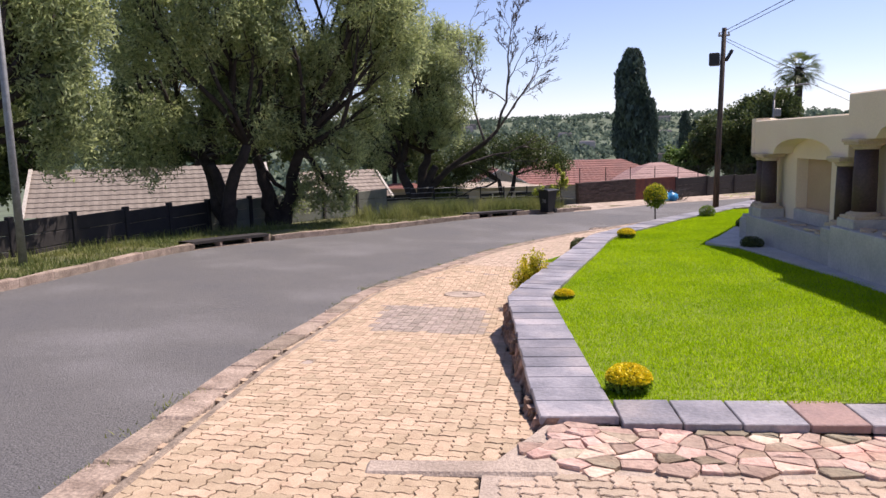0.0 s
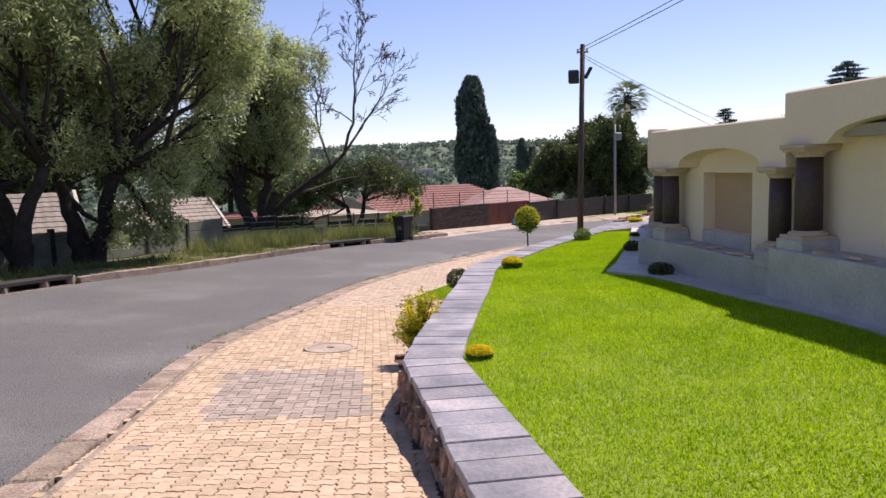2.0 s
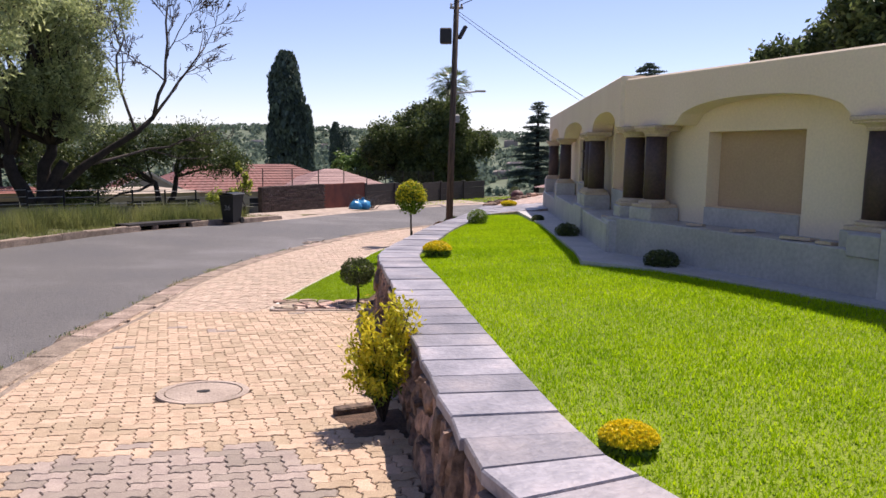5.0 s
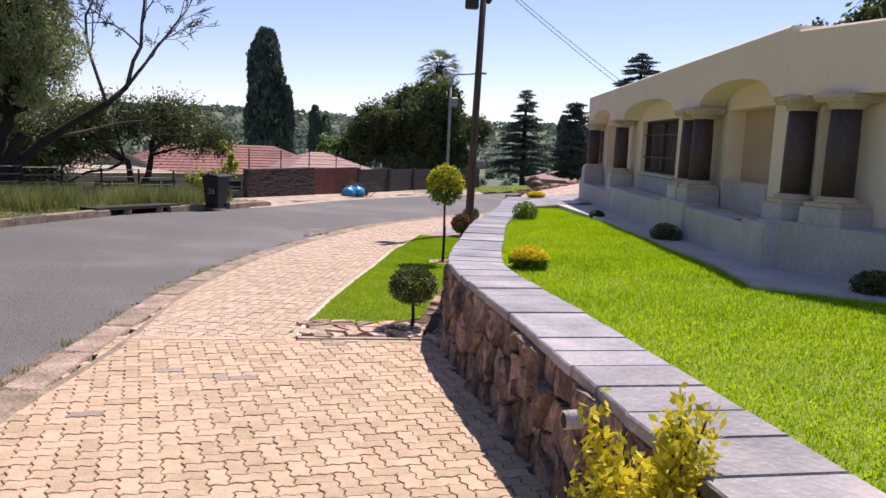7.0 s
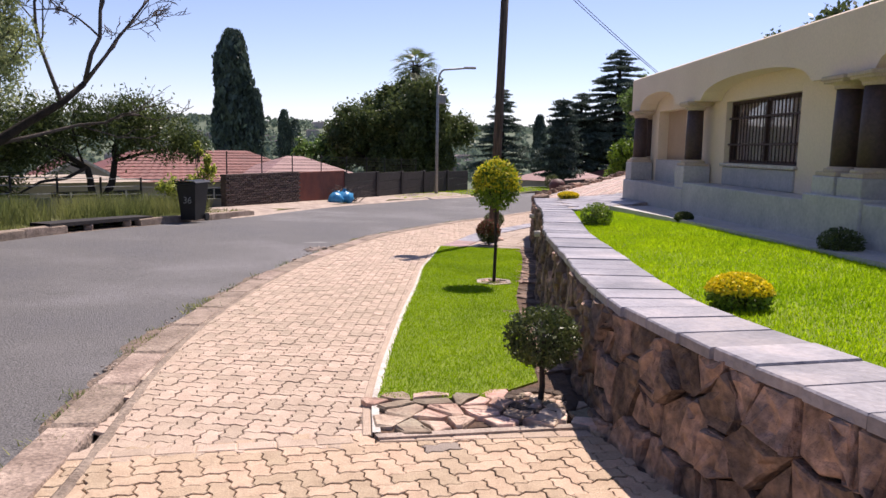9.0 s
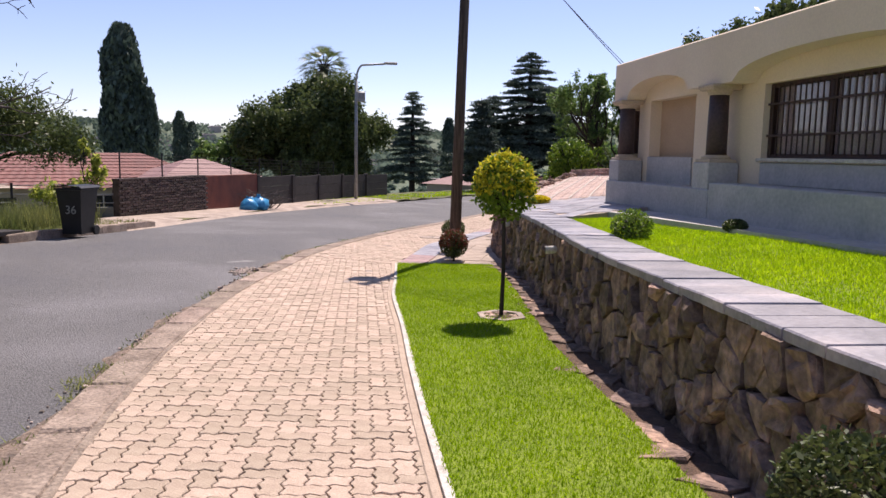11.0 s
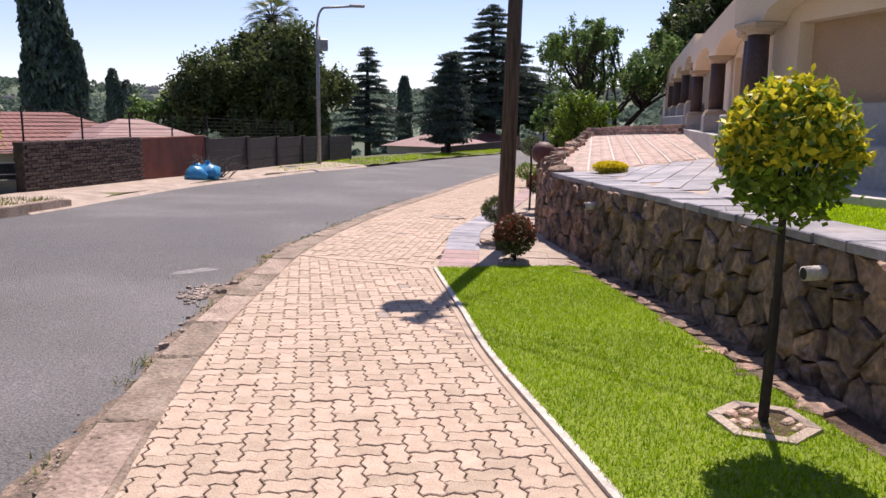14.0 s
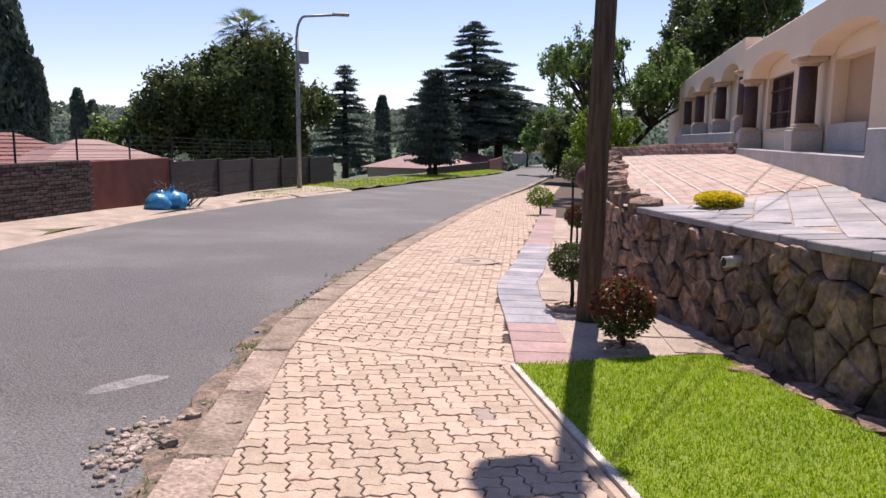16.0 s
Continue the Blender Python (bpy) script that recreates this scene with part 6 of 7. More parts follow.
for _ in range(60):
    a = rng.uniform(0, 6.28)
    p = np.array([9.55, 39.05, float(street(9.5, 39))]) + rng.normal(0, 0.2, 3) * (1, 1, 0)
    bb.tube([p, p + (math.cos(a) * 0.35, math.sin(a) * 0.35, rng.uniform(0.25, 0.6)), p + (math.cos(a) * 0.8, math.sin(a) * 0.8, rng.uniform(0.1, 0.75))], [0.015, 0.01, 0.004], 4)
part("branches", bb, M_TWIG, br)

# ---- walls on the far side ----
def brick_wall(a, b, z0, tall, parent):
    a, b = np.array(a, float), np.array(b, float)
    L = np.linalg.norm(b - a)
    m = Matrix.Translation((*a, z0)) @ Matrix.Rotation(math.atan2(b[1] - a[1], b[0] - a[0]), 4, "Z")
    part("core", Builder(m).box((0, -0.09, -0.5), (L, 0.09, tall - 0.02), 0.005), M_MORTAR, parent)
    me = Builder().box((0.004, -0.115, 0.004), (0.216, 0.115, 0.069), 0.006).mesh("brick", M_BRICK)
    k = 0
    for j in range(int(tall / 0.075)):
        for i in range(int(L / 0.22)):
            ob = part("brick", me, None, parent)
            ob.matrix_basis = m @ Matrix.Translation((0.22 * i + (0.11 if j % 2 else 0), rng.uniform(-0.006, 0.006), 0.075 * j))


bw = thing("brick_wall", (5.0, 36.2, -1.65), "dark clinker brick boundary wall", "wall", "", "structure")
brick_wall((4.05, 35.25), (7.2, 38.05), -1.65, 1.14, bw)
rp = thing("rust_panel", (8.2, 38.8, -1.7), "rust-red painted wall panel beside the brickwork", "wall", "", "structure")
def panel(a, b, z0, z1, mat, parent, name, c=0.02, thick=0.06):
    a, b = np.array(a, float), np.array(b, float)
    L = np.linalg.norm(b - a)
    m = Matrix.Translation((*a, 0)) @ Matrix.Rotation(math.atan2(b[1] - a[1], b[0] - a[0]), 4, "Z")
    return part(name, Builder(m).box((0.01, -thick, z0), (L - 0.01, thick, z1), c), mat, parent)
panel((7.22, 38.07), (9.7, 40.05), -2.2, -0.55, M_RUST, rp, "panel")
fence = thing("precast_wall", (14, 44, -1.9), "dark precast concrete boundary wall with posts", "wall", "", "structure")
line = even(np.array([(9.75, 40.1), (12.3, 42.3), (15.4, 45.3), (20.6, 49.3)]), 6)
for a, b in zip(line[:-1], line[1:]):
    z = float(street(*((a + b) / 2)))
    for j in range(4):
        panel(a, b, z - 0.35 + 0.37 * j, z + 0.01 + 0.37 * j, M_PRECAST, fence, "panel", 0.003, 0.035)
    panel(a - (0.09, 0.07), a + (0.09, 0.07), z - 0.3, z + 1.2, M_PRECAST, fence, "post", 0.015, 0.09)
# electric fence on stalks
ef = thing("electric_fence", (9, 39.5, -0.5), "strands of electric fence on thin steel stalks", "fence")
stalks = even(np.array([(4.2, 35.4), (7.2, 38.07), (9.7, 40.05), (15.4, 45.3)]), 9)
for p in stalks:
    z = float(street(*p)) + 1.05
    part("stalk", Builder().tube([(*p, z - 0.1), (*p, z + 0.72)], 0.02, 6), M_DARK, ef)
for k in range(6):
    part("strand", Builder().tube([(*p, float(street(*p)) + 1.15 + 0.11 * k) for p in stalks], 0.006, 4), M_DARK, ef)

# fence along the near left verge
lf = thing("panel_fence", (-10, 18, -0.9), "dark precast panel fence behind the trees", "fence", "", "structure")
line = even(np.array([(-12.0, 2.0), (-11.4, 10), (-10.9, 16.0), (-9.4, 23.5), (-7.6, 27.5), (-4.6, 32.5)]), 17)
for i, (a, b) in enumerate(zip(line[:-1], line[1:])):
    z = float(street(*a)) - 0.2
    for j in range(3):
        panel(a, b, z - 0.1 + 0.36 * j, z + 0.25 + 0.36 * j, M_PRECAST if i < 11 else M_WALLGREEN, lf, "panel", 0.015, 0.03)
    panel(a - (0.03, 0.08), a + (0.03, 0.08), z - 0.2, z + 1.1, M_PRECAST, lf, "post", 0.015, 0.08)
gate = thing("yard_fence", (-1, 33.8, -1.5), "grey-green wall panels and wire gate behind the weeds", "fence", "", "structure")
line = even(np.array([(-4.6, 32.5), (-1.5, 34.2), (2.0, 35.4), (4.0, 35.3)]), 9)
for a, b in zip(line[:-1], line[1:]):
    z = float(street(*a)) - 0.45
    panel(a, b, z, z + 0.75, M_WALLGREEN, gate, "panel", 0.015, 0.03)
    part("post", Builder().tube([(*a, z), (*a, z + 1.35)], 0.03, 6), M_DARK, gate)
    for k in range(3):
        part("rail", Builder().tube([(*a, z + 0.85 + 0.22 * k), (*b, z + 0.85 + 0.22 * k)], 0.012, 5), M_STEEL, gate)

# ---- houses over the road ----
def hip_house(name, centre, size, heading, eave, ridge, base, roof_mat, label, gable=False, tiles=0.0):
    t = thing(name, (*centre, base), label, "house")
    m = Matrix.Translation((*centre, 0)) @ Matrix.Rotation(radians(heading), 4, "Z")
    w, d = size[0] / 2, size[1] / 2
    part("wall", Builder(m).box((-w + 0.4, -d + 0.4, base), (w - 0.4, d - 0.4, eave + 0.02), 0.01), M_WALLFAR, t)
    inset = 0.0 if gable else d
    r0, r1 = (-w + inset, 0, ridge), (w - inset, 0, ridge)
    for pts in (((-w, -d, eave), (w, -d, eave), r1, r0), ((w, d, eave), (-w, d, eave), r0, r1)):
        b = Builder(m)
        n = max(6, int(size[0] / 0.5)) if not tiles else int(size[0] / tiles)
        rows = []
        A, B, C, D = [np.array(p, float) for p in pts]
        nr = max(4, int(np.linalg.norm(D - A) / (tiles or 0.8)))
        verts, faces = [], []
        for i in range(nr):
            u0, u1 = i / nr, (i + 1) / nr
            for lift, u in ((0.0, u1), (0.03 if tiles else 0.015, u0)):
                p, q = A + (D - A) * u, B + (C - B) * u
                for k in range(2 * n + 1):
                    e = p + (q - p) * k / (2 * n)
                    verts.append((e[0], e[1], e[2] + lift + (0.018 * (k % 2) if tiles else 0)))
            k0 = len(verts) - 2 * (2 * n + 1)
            faces += [(k0 + k, k0 + k + 1, k0 + 2 * n + 2 + k, k0 + 2 * n + 1 + k) for k in range(2 * n)]
            if i:
                lower, m_ = k0 - 2 * (2 * n + 1), k0 + 2 * n + 1
                faces += [(lower + k, m_ + k, m_ + k + 1, lower + k + 1) for k in range(2 * n)]
        b.add(verts, faces)
        part("roof_slope", b, roof_mat, t)
    for s, r in ((-1, r0), (1, r1)):
        b = Builder(m).add([(s * w, -d, eave), (s * w, d, eave), r], [(0, 1, 2)])
        part("gable" if gable else "hip", b, M_WALLFAR if gable else roof_mat, t)
    if gable:
        for s, r in ((-1, r0), (1, r1)):
            for e in ((s * w, -d - 0.05, eave - 0.02), (s * w, d + 0.05, eave - 0.02)):
                part("barge_board", Builder(m).tube([e, (r[0], r[1], r[2] + 0.03)], 0.09, 4), M_WHITE, t)
    for k in range(3):
        x = -w + (k + 0.5) * size[0] / 3
        win = part("window", Builder(m).box((x - 0.7, -d + 0.36, eave - 1.4), (x + 0.7, -d + 0.39, eave - 0.35), 0.01), M_DARK, t)
        part("window_frame", Builder(m).box((x - 0.03, -d + 0.33, eave - 1.4), (x + 0.03, -d + 0.37, eave - 0.35), 0.01), M_WHITE, win)
    return t


hip_house("red_house", (6.4, 54.5), (13.0, 7), 8, -1.55, 0.02, -5.0, M_ROOF_RED, "red tile-roofed house behind the brick wall", False, 0.45)
hip_house("pink_house", (11.3, 52.2), (6.4, 5.5), 8, -1.30, -0.20, -5.0, M_ROOF_PINK, "low wing with a faded pink roof", False)
hip_house("gable_house", (0.3, 52.3), (4.5, 4.0), 98, -1.5, -0.40, -5.0, M_ROOF_RED, "small red-roofed gable end with white barge boards", True, 0.45)
hip_house("tiled_house", (-14.6, 31.4), (9.5, 6.0), 24, -1.0, 0.75, -4.0, M_ROOF_TILE, "house with a pale grey tiled roof behind the trees", True, 0.32)
hip_house("tiled_house", (-8.6, 41.0), (4.6, 5.0), 30, -1.3, 0.1, -4.0, M_ROOF_TILE, "small grey tiled roof seen between the trunks", True, 0.32)
hip_house("shed", (-0.5, 45.6), (6.5, 4.0), 20, -1.2, -0.95, -4.0, M_WALLFAR, "low flat-roofed grey shed behind the weeds", False)
hip_house("shed", (-5.2, 43.5), (4.0, 3.0), 20, -1.05, -0.8, -4.0, M_ROOF_RED, "little shed with a red sheet roof", False)
hip_house("road_house", (40, 66.5), (9, 6), 25, -2.2, -1.2, -5.5, M_ROOF_PINK, "pink-roofed house far down the road", False)
hip_house("road_house", (52, 74), (8, 6), 25, -2.6, -1.4, -5.5, M_ROOF_RED, "red-roofed house far down the road", False)
rw = thing("garden_wall", (45, 64, -2.6), "low red brick garden wall far down the road", "wall", "", "structure")
panel((30.5, 54.6), (42, 61.3), -3.2, -1.75, M_BRICK, rw, "panel")
panel((42.2, 61.4), (52, 69.5), -3.2, -1.65, M_RUST, rw, "panel")

# ---- trees ----
def limb(b, start, end, r0, r1, bend=0.12, n=6, sides=7):
    """A crooked limb from one place to another."""
    a, c = np.array(start, float), np.array(end, float)
    L = np.linalg.norm(c - a)
    side = rng.normal(size=3) * bend * L
    pts = [a + (c - a) * u + side * math.sin(math.pi * u) + rng.normal(size=3) * 0.018 * L * (0 < u < 1) for u in np.linspace(0, 1, n)]
    b.tube(pts, list(np.linspace(max(r0, 0.012), max(r1, 0.009), n)), sides)
    return pts


def broad_tree(name, base, forks, clumps, r_trunk, mat, label, leaf=(0.30, 0.09), per=900, droop=None, spread_=1.0, thin=1.0, shell=0.35, category="tree"):
    """A tree from its trunk's fork points and the places and sizes of its leaf clumps."""
    t = thing(name, tuple(base), label, category)
    b = Builder()
    ends = []
    for f in forks:
        pts = limb(b, np.array(base) - (0, 0, 0.2), f, r_trunk, r_trunk * 0.55, 0.06, 7, 10)
        ends.append(np.array(f, float))
    b.lathe([(r_trunk * 1.5, base[2] - 0.25), (r_trunk * 1.15, base[2] + 0.25), (r_trunk * 0.9, base[2] + 0.6)], 12, Matrix.Translation((base[0], base[1], 0)))
    cloud = []
    for c, rad in clumps:
        c = np.array(c, float)
        rad = np.array(rad if hasattr(rad, "__len__") else (rad, rad, rad * 0.8), float)
        e = min(ends, key=lambda q: np.linalg.norm(q - c))
        pts = limb(b, e, c, r_trunk * 0.38, r_trunk * 0.10, 0.10, 6, 6)
        for k in range(5):
            d = rng.normal(size=3)
            d /= np.linalg.norm(d)
            limb(b, pts[3 + k % 3], c + d * rad * 0.8, r_trunk * 0.11, 0.008, 0.12, 5, 4)
        n = int(per * rad[0] * rad[2] * thin)
        sub = ball(max(6, n // 60), c, rad * 0.88, shell)
        for s in sub:
            cloud.append(s + rng.normal(0, 1, (60, 3)) * np.array([0.17, 0.17, 0.26]) * min(1.0, rad[0] / 1.3))
    part("trunk", b, M_BARK, t, smooth=True)
    part("crown", leaf_mesh("crown", np.vstack(cloud), leaf[0], leaf[1], mat, droop, spread_), None, t)
    return t


def spot(cx, cy, cz, rx, ry, rz, n, size, seed):
    """Clumps spread over a crown's ellipsoid."""
    r = np.random.default_rng(seed)
    out = []
    for i in range(n):
        d = r.normal(size=3)
        d /= np.linalg.norm(d)
        k = r.uniform(0.55, 1.0)
        s = size * r.uniform(0.7, 1.25)
        out.append(((cx + d[0] * rx * k, cy + d[1] * ry * k, cz + d[2] * rz * k), (s, s, s * 0.85)))
    return out


WEEP = (0, 0, -0.35)
pepper_leaf = (0.18, 0.048)
broad_tree("pepper_tree", (-8.5, 23.3, -1.25), [(-8.9, 23.2, 1.0), (-7.6, 23.0, 1.6), (-9.6, 24.0, 1.5)],
           spot(-9.2, 23.4, 5.6, 4.2, 3.4, 3.4, 32, 1.1, 1) + [((-11.8, 22.6, 1.7), (1.3, 1.2, 1.0)), ((-10.6, 22.6, 1.2), (1.0, 1.0, 0.8)), ((-10.2, 22.8, 2.3), 1.2), ((-8.8, 22.6, 2.4), 1.1), ((-12.6, 23.0, 2.6), 1.2), ((-7.4, 23.2, 2.6), 1.1)], 0.26, M_PEPPER, "large spreading pepper tree with feathery hanging foliage", pepper_leaf, 2500, WEEP, 1.0, 1.0, 0.6)
broad_tree("pepper_tree", (-7.5, 25.6, -1.35), [(-7.9, 25.2, 0.8), (-6.4, 25.0, 1.4), (-8.3, 26.0, 1.2)],
           spot(-6.0, 25.8, 5.7, 3.9, 3.2, 3.5, 32, 1.1, 2) + [((-5.0, 24.9, 1.4), (0.9, 0.9, 0.9)), ((-4.6, 26.0, 2.4), (1.1, 1.0, 0.9)), ((-6.6, 24.6, 2.4), 1.1), ((-8.0, 25.0, 2.0), 1.0), ((-5.6, 25.6, 1.6), 0.9), ((-3.6, 26.4, 3.2), 1.0), ((-5.9, 25.4, 0.2), (0.9, 0.8, 0.7)), ((-5.2, 25.6, -0.35), (0.7, 0.7, 0.5)), ((-6.6, 25.9, -0.3), (0.8, 0.8, 0.6))], 0.30, M_PEPPER, "large dark-trunked pepper tree forking low over the verge", pepper_leaf, 2500, WEEP, 1.0, 1.0, 0.6)
broad_tree("pepper_tree", (-3.5, 35.6, -1.6), [(-4.3, 35.4, 0.6), (-3.0, 35.8, 1.0), (-2.6, 35.4, 0.4)],
           spot(-3.8, 35.9, 4.7, 3.2, 2.6, 3.8, 34, 1.0, 3) + [((-2.0, 35.2, 1.9), 1.0), ((-1.6, 35.4, 3.0), 1.0), ((-5.6, 35.6, 1.2), 1.1)], 0.30, M_PEPPER, "tall pepper tree leaning over the yard fence", pepper_leaf, 2500, WEEP, 1.0, 1.0, 0.6)
broad_tree("pepper_tree", (-12.5, 15.5, -1.0), [(-12.3, 16, 1.6), (-11.8, 15.2, 2.0)],
           spot(-11.6, 16.8, 5.0, 2.6, 2.4, 3.2, 22, 1.15, 4) + [((-9.7, 16.3, 3.2), (0.9, 0.9, 1.2)), ((-9.9, 17.6, 2.6), (0.9, 0.9, 1.2)), ((-10.6, 17.2, 1.6), (0.8, 0.8, 0.8))], 0.3, M_PEPPER, "pale sunlit pepper tree with foliage hanging over the fence", pepper_leaf, 2200, WEEP, 0.9)
broad_tree("yard_tree", (-16, 40, -3), [(-16, 40, 1)], spot(-15, 41, 3.5, 6, 4, 3.4, 20, 1.7, 12), 0.3, M_DARKLEAF, "dark leafy tree standing behind the tiled roof", (0.34, 0.16), 900)
broad_tree("yard_tree", (-23, 32, -3), [(-23, 32, 1)], spot(-23, 32, 4.0, 5, 4, 4.0, 20, 1.7, 13), 0.3, M_DARKLEAF, "dark leafy tree standing behind the tiled roof", (0.34, 0.16), 900)
broad_tree("yard_tree", (-6, 46, -3.5), [(-6, 46, 0)], spot(-6, 47, 1.6, 3.0, 3, 2.4, 14, 1.4, 15), 0.25, M_DARKLEAF, "dark leafy tree behind the yard", (0.34, 0.16), 900)
broad_tree("low_tree", (0.6, 37.2, -2.0), [(0.4, 37.4, -0.4), (1.2, 37.6, -0.2)], [((1.4, 37.6, 0.8), (1.3, 1.0, 0.8)), ((2.6, 37.4, 0.7), (1.2, 1.0, 0.8)), ((0.0, 37.8, 1.0), (1.2, 1.0, 0.8)), ((-0.8, 37.6, 0.2), (1.1, 1.0, 0.8)), ((-1.9, 37.4, -0.2), (1.1, 1.0, 0.9)), ((-3.0, 37.6, 0.3), (1.2, 1.0, 1.0)), ((-1.4, 37.8, 1.0), (1.1, 1.0, 0.8)), ((-2.6, 37.6, -0.9), (1.0, 0.9, 0.7)), ((3.4, 37.6, 0.3), (0.8, 0.8, 0.5)), ((1.8, 38.2, 1.3), (1.0, 1.0, 0.6))], 0.16, M_DARKLEAF, "low spreading olive-green tree under the dead one", (0.15, 0.05), 3200, (0, 0, -0.3))
sap = broad_tree("sapling", (3.15, 33.2, -1.7), [(3.15, 33.2, -1.0)], [((3.15, 33.2, -0.6), (0.5, 0.5, 0.4)), ((3.25, 33.1, -0.1), (0.25, 0.25, 0.35)), ((2.6, 33.0, -0.75), (0.5, 0.5, 0.3)), ((2.2, 33.2, -0.95), (0.4, 0.4, 0.3)), ((3.0, 33.3, 0.2), (0.12, 0.12, 0.25))], 0.025, M_SAPLING, "young yellow-green sapling behind the bin", (0.13, 0.06), 800)

# bare tree
dead = thing("dead_tree", (-3.0, 35.2, -1.6), "leafless grey tree leaning over the yard", "tree")
db = Builder()


def twigs(start, end, r, depth):
    pts = limb(db, start, end, r, r * 0.45, 0.07, 7, 7 if depth > 2 else 4)
    if depth == 0:
        return
    for k in range(4):
        i = 2 + (k * 2 + depth) % 5
        s = np.array(pts[i])
        d = np.array(end, float) - np.array(start, float)
        L = np.linalg.norm(d)
        w = d / L + rng.normal(0, 0.50, 3) + (0, 0, 0.15)
        twigs(s, s + w / np.linalg.norm(w) * L * rng.uniform(0.38, 0.62), r * (0.55 if depth > 1 else 0.42) * (1.0 - 0.08 * i), depth - 1)


trunk_ = Builder()
BOLE = [(-3.4, 35.5, -1.8), (-2.83, 35.54, -0.56), (-2.0, 35.58, 0.25), (-1.05, 35.61, 0.93), (-0.25, 35.6, 1.45), (0.35, 35.59, 2.02)]
trunk_.tube(BOLE, [0.22, 0.18, 0.15, 0.12, 0.10, 0.08], 9)
part("trunk", trunk_, M_BARK, dead, smooth=True)
twigs(BOLE[5], (0.95, 35.6, 5.9), 0.07, 5)
twigs(BOLE[5], (2.2, 35.5, 4.6), 0.06, 4)
twigs(BOLE[4], (-0.5, 35.9, 4.9), 0.06, 4)
twigs(BOLE[2], (1.8, 36.0, 1.2), 0.08, 2)
twigs((-2.6, 35.6, 3.0), (-1.9, 35.6, 5.4), 0.06, 2)
part("bare_crown", db, M_TWIG, dead, smooth=True)


def cypress(x, y, z0, z1, r, label, lobes=(), n=9000):
    """A dense upright column of foliage with a frayed outline."""
    t = thing("cypress", (x, y, z0), label, "tree", "cypresses")
    part("trunk", Builder().tube([(x, y, z0 - 0.3), (x, y, z0 + (z1 - z0) * 0.7)], [r * 0.14, 0.03], 8), M_BARK, t)
    pts = []
    for cx, cy, a, b, rr, m in ((x, y, z0, z1, r, n), *[(x + l[0], y + l[1], z0, z0 + (z1 - z0) * l[2], r * l[3], n // 3) for l in lobes]):
        u = rng.random(m)
        w = np.interp(u, (0, 0.08, 0.3, 0.6, 0.85, 1), (0.75, 0.92, 1.0, 0.97, 0.80, 0.30)) * rr
        ang = rng.uniform(0, 6.28, m)
        w = w * (0.86 + 0.14 * np.sin(ang * 3 + u * 14)) * (0.45 + 0.55 * rng.random(m) ** 0.4) + rng.normal(0, 0.05 * rr, m)
        pts.append(np.column_stack([cx + np.cos(ang) * w, cy + np.sin(ang) * w, a + u * (b - a)]))
    k = (z1 - z0) / 12
    part("crown", leaf_mesh("crown", np.vstack(pts), 0.62 * k, 0.24 * k, M_CONIFER, (0, 0, 1.1), 0.8), None, t)


cypress(16.4, 90.6, -3.5, 11.6, 2.15, "tall dark cypress rising behind the red roof", ((2.15, -0.4, 0.62, 0.42),), 14000)
cypress(29.5, 118.2, -3, 5.3, 1.1, "slim dark cypress in the distance", ((1.6, 0, 0.85, 0.9),), 4000)
cypress(59.1, 97.4, -6, 5.0, 1.15, "slim dark cypress in the distance", (), 4000)
cypress(47.0, 76.0, -4.0, 2.6, 1.5, "dark conical shrub tree by the road", (), 4000)


def conifer(x, y, z0, z1, r, label, tiers=15, ragged=0.35, bare=0.16):
    """A tiered conifer: flat, slightly drooping boughs with gaps between them, on a bare foot."""
    t = thing("conifer", (x, y, z0), label, "tree", "conifers")
    b = Builder().tube([(x, y, z0 - 0.4), (x, y, z0 + (z1 - z0) * 0.6), (x, y, z1)], [r * 0.075, r * 0.05, 0.02], 8)
    pts = []
    for i in range(tiers):
        u = (i + 0.5) / tiers
        z = z0 + (z1 - z0) * (bare + (0.99 - bare) * u)
        reach = r * min(1.0, 0.72 + 1.4 * u) * (1.03 - u) ** 0.8
        m = 8 if u < 0.7 else 5
        for k in range(m):
            a = 2 * math.pi * (k + 0.5 * (i % 2)) / m + rng.uniform(-0.35, 0.35)
            L = max(0.25, reach * rng.uniform(1 - ragged - 0.15, 1.12))
            zb = z + rng.uniform(-0.35, 0.35) * (z1 - z0) / tiers
            root, tip = np.array([x, y, zb]), np.array([x + math.cos(a) * L, y + math.sin(a) * L, zb + rng.uniform(-0.16, 0.02) * L])
            mid = (root + tip) / 2 + (0, 0, 0.05 * L)
            b.tube([root, mid, tip], [0.03 + 0.012 * L, 0.03, 0.012], 4)
            side = np.array([-math.sin(a), math.cos(a), 0])
            for _ in range(int(4 + 3.6 * L)):
                q = 0.22 + 0.78 * rng.random() ** 0.7
                c = root + (tip - root) * q + side * rng.normal(0, 0.17) * L * (1.25 - q) + (0, 0, 0.05 * L * math.sin(math.pi * q))
                pts.append(c + rng.normal(0, 1, (30, 3)) * (0.24, 0.24, 0.045))
    part("trunk", b, M_BARK, t)
    part("crown", leaf_mesh("crown", np.vstack(pts), 0.30, 0.085, M_CONIFER), None, t)


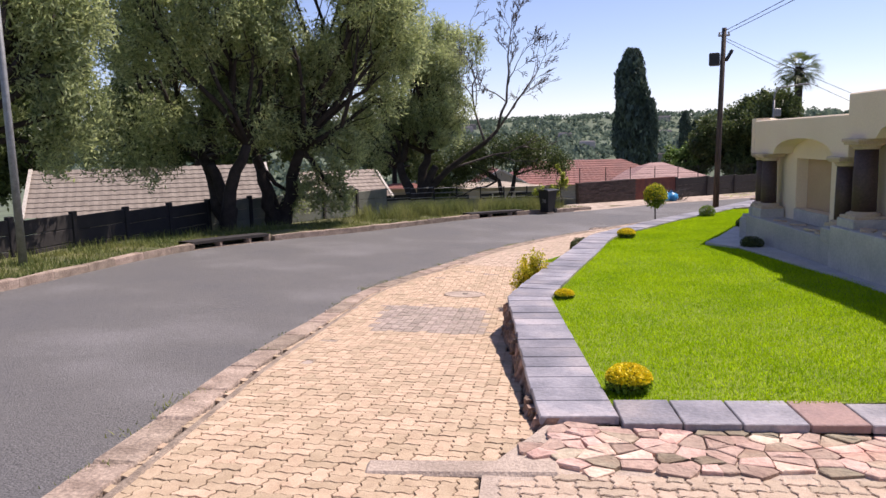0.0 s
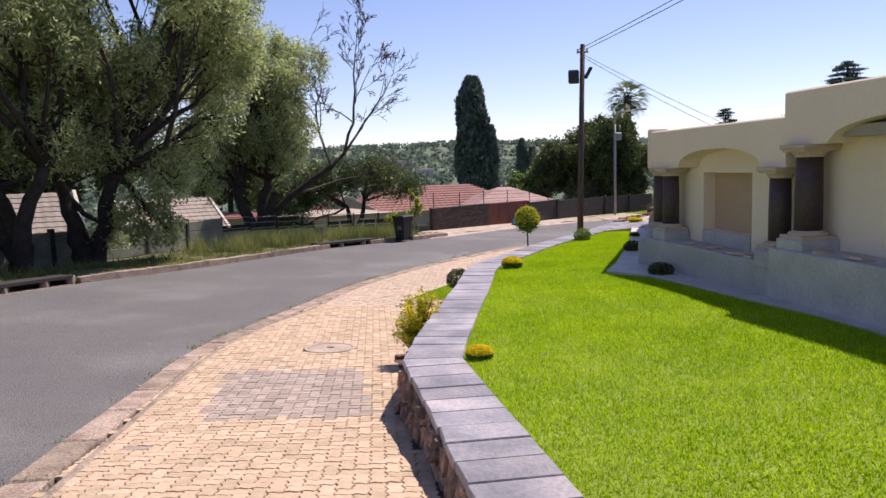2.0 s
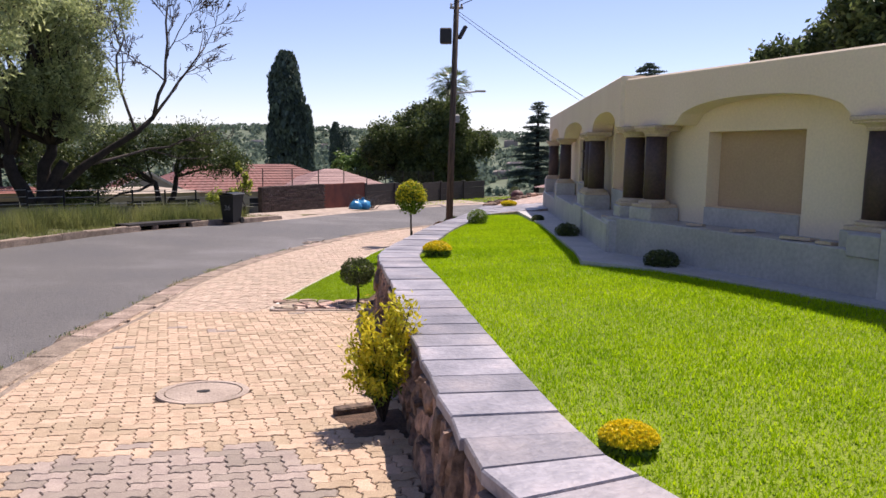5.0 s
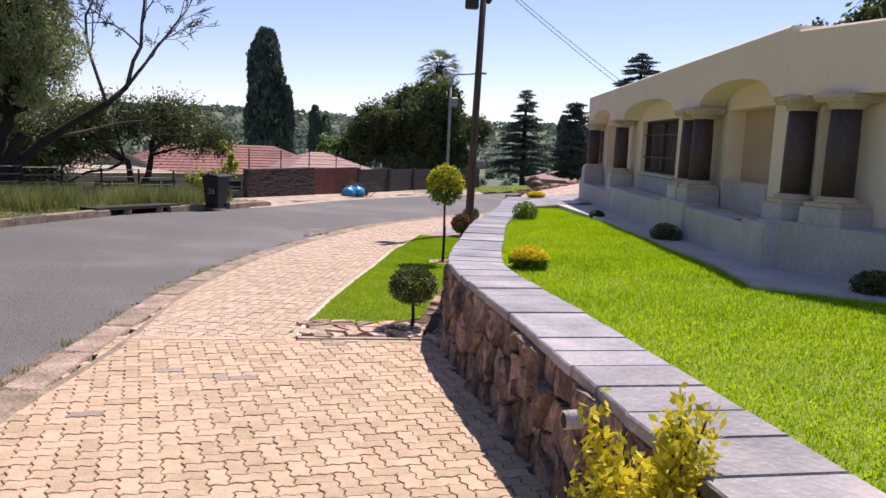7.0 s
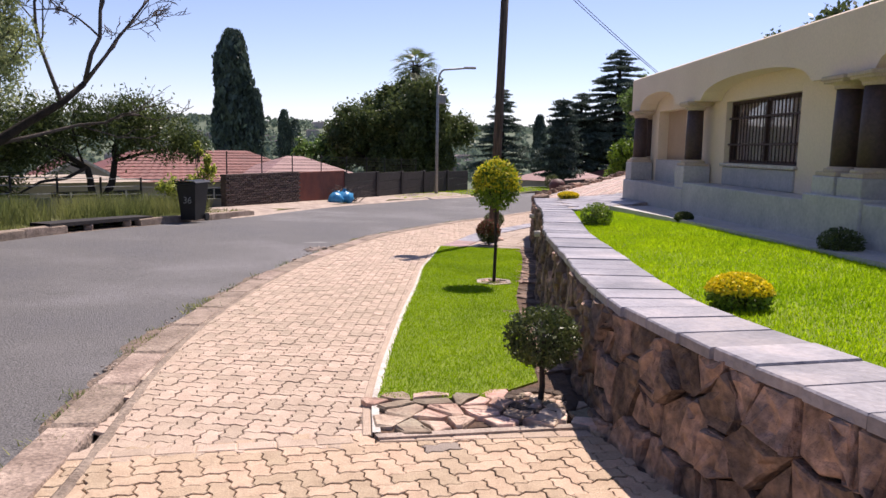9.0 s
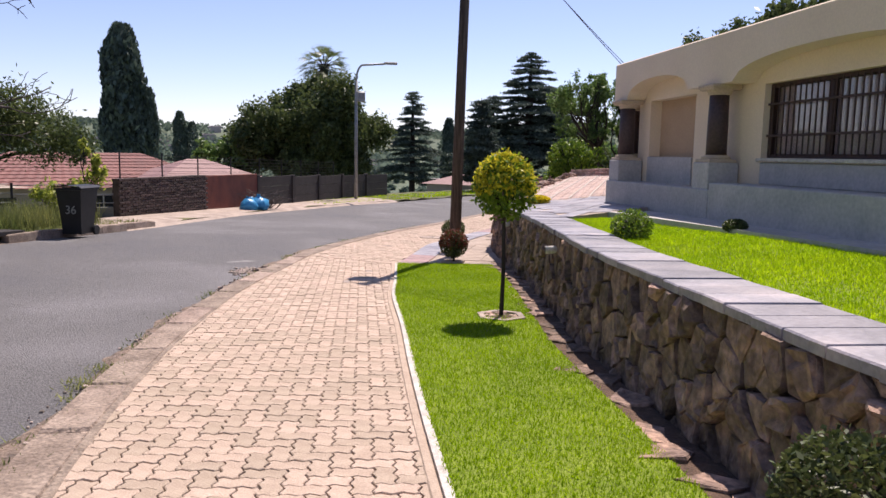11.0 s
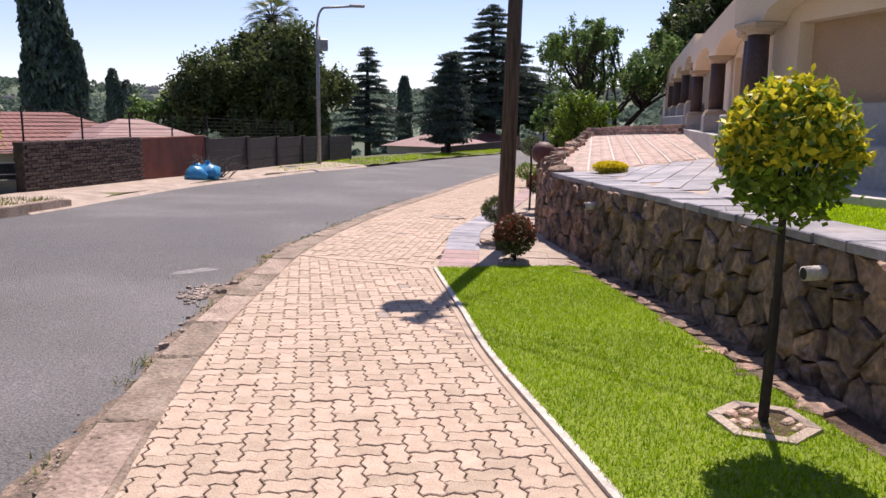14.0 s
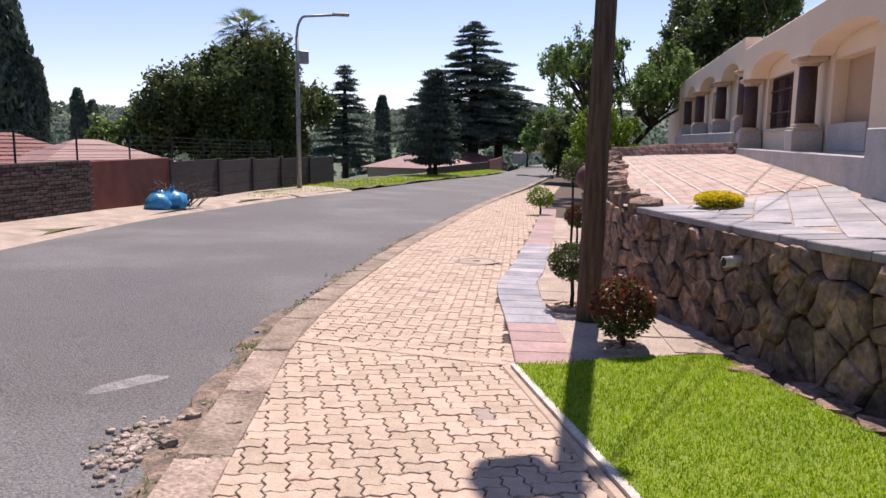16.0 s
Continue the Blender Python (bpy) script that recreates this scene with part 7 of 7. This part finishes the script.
conifer(46.4, 86.8, -4.6, 7.3, 5.0, "tiered dark conifer beside the far road", 14, 0.3, 0.14)
conifer(53.8, 75.4, -3.2, 11.1, 8.2, "tall tiered cedar beyond the bend", 21, 0.4, 0.22)
conifer(57.2, 75.2, -3.4, 7.6, 6.5, "dark cedar beside a taller one", 13, 0.35, 0.25)
conifer(50.6, 77.6, -3.4, 6.6, 5.6, "dark cedar beside a taller one", 13, 0.35, 0.14)
conifer(31.0, 54.5, -2.5, 4.0, 1.8, "dark conifer beyond the wall", 12)

broad_tree("big_shrub_tree", (19.5, 54.5, -3.2), [(19.0, 54.5, -0.6), (21, 55, -0.4), (17.6, 54.5, -0.6)],
           spot(19.2, 55.0, 1.5, 4.3, 3.2, 2.9, 46, 1.2, 21) + [((15.6, 55.5, 0.1), 1.2), ((23.2, 55.5, 1.6), 1.1)], 0.3, M_DARKLEAF, "big dense dark-green tree behind the precast wall", (0.24, 0.12), 2000)
broad_tree("pale_shrub_tree", (14.6, 57, -3.2), [(14.6, 57, -1.5)], spot(14.6, 57, -0.3, 2.2, 1.8, 1.3, 12, 0.9, 22), 0.15, M_MIDLEAF, "lighter green shrub tree beside the dark one", (0.3, 0.14), 1200)
broad_tree("drive_tree", (26.8, 38.4, -1.5), [(26.5, 38.4, 0.2), (27.8, 38.0, 0.5), (25.6, 38.9, 0.4)],
           spot(26.6, 38.3, 2.5, 3.8, 2.8, 1.55, 60, 0.55, 23), 0.16, M_MIDLEAF, "airy light-green tree beyond the drive", (0.17, 0.07), 1500, (0, 0, -0.3))
broad_tree("drive_tree", (38.0, 41.5, -1.5), [(37.6, 41.0, 1.6), (38.8, 41.6, 1.9)], spot(38.3, 40.0, 4.6, 3.9, 3.6, 3.2, 32, 1.3, 24), 0.3, M_DARKLEAF, "tall dark tree towering behind the house", (0.3, 0.13), 1500)
broad_tree("drive_tree", (24.0, 25.5, -1.0), [(24, 25.5, 2.0)], spot(24.0, 25.5, 4.2, 3.6, 3.4, 2.6, 22, 1.3, 25), 0.3, M_DARKLEAF, "dark tree rising behind the house roof", (0.3, 0.13), 1300)
broad_tree("hedge_shrub", (18.7, 33.3, -2.0), [(18.7, 33.3, -0.7)], spot(18.7, 33.3, 0.0, 1.05, 0.9, 0.68, 26, 0.40, 26), 0.06, M_BOXGREEN, "rounded glossy green shrub beyond the drive", (0.10, 0.05), 4200, category="shrub")
for x, y, s in ((35.5, 47.5, 31), (42, 54.5, 32), (55, 80, 33), (58, 72, 34)):
    broad_tree("garden_tree", (x, y, -3.2), [(x, y, -1.5)], spot(x, y, -0.6 + 0.02 * (s % 5) * 10, 2.1, 2.0, 1.6, 9, 1.1, s), 0.14, M_DARKLEAF if s % 2 else M_MIDLEAF, "leafy garden tree along the far road", (0.36, 0.18), 700)

# palm
PALM = np.array([28.8, 73.5, 7.4])
palm = thing("palm_tree", (28.8, 73.5, -3.5), "tall fan palm above the dark trees", "tree")
part("trunk", Builder().tube([(28.8, 73.5, -4), (28.85, 73.5, 2), tuple(PALM)], [0.40, 0.32, 0.36], 10), M_BARK, palm)
fv, ff = [], []
fronds = Builder()
for k in range(46):
    a, up = 2.4 * k, math.asin(-0.80 + 1.78 * (k + 0.5) / 46)
    L = rng.uniform(0.9, 1.3) * (0.8 if up < -0.4 else 1.0)
    d = np.array([math.cos(a) * math.cos(up), math.sin(a) * math.cos(up), math.sin(up)])
    c1 = PALM + d * L
    fronds.tube([PALM, (PALM + c1) / 2 + (0, 0, 0.05), c1], [0.05, 0.035, 0.02], 4)
    side = np.cross(d, (rng.normal(0, 0.3), rng.normal(0, 0.3), 1))
    side /= np.linalg.norm(side) + 1e-9
    for s in np.linspace(-0.85, 0.85, 11):
        w = d * math.cos(s) + side * math.sin(s)
        m = c1 + w * 0.62
        e = c1 + w * 1.45 - np.array([0, 0, 0.50])
        n_ = np.cross(w, np.cross(d, side)) * 0.045
        i = len(fv)
        fv += [c1, m + n_, e, m - n_]
        ff.append((i, i + 1, i + 2, i + 3))
part("stalks", fronds, M_BARK, palm)
part("fronds", raw_mesh("fronds", np.array(fv), ff, M_DARKLEAF), None, palm)

# ---- wooded hills in the distance ----
pts, houses = [], Builder()
n = 4300
ang = rng.uniform(-0.55, 1.5, n)
rad = 120 + 480 * rng.random(n) ** 0.75
hx, hy = rad * np.sin(ang), rad * np.cos(ang)
hz = land(hx, hy)
for x, y, z, r in zip(hx, hy, hz, rad):
    s = rng.uniform(1.6, 3.6) * (0.7 + 0.5 * (r > 250))
    pts.append(ball(34, (x, y, z + s * 0.35), (s, s, s * 0.8), 0.5))
me = leaf_mesh("far_woods", np.vstack(pts), 2.1, 1.7, M_HILLTREE_HAZED)
tagged(new("far_woods", me), "woods covering the far hills, haze mixed into their leaf colour", "woods", "", "stuff")
for _ in range(70):
    a, r = rng.uniform(-0.4, 1.3), rng.uniform(190, 520)
    x, y = r * math.sin(a), r * math.cos(a)
    z = float(land(x, y)) + 1.6
    houses.prism([(x + 4 * math.cos(q), y + 3 * math.sin(q)) for q in (0.5, 2.6, 3.6, 5.8)], z - 2, z + rng.uniform(1.2, 2.4), None, 0.6)
tagged(part("far_houses", houses, M_HILLHOUSE), "pale houses scattered over the far hills", "houses", "", "stuff")
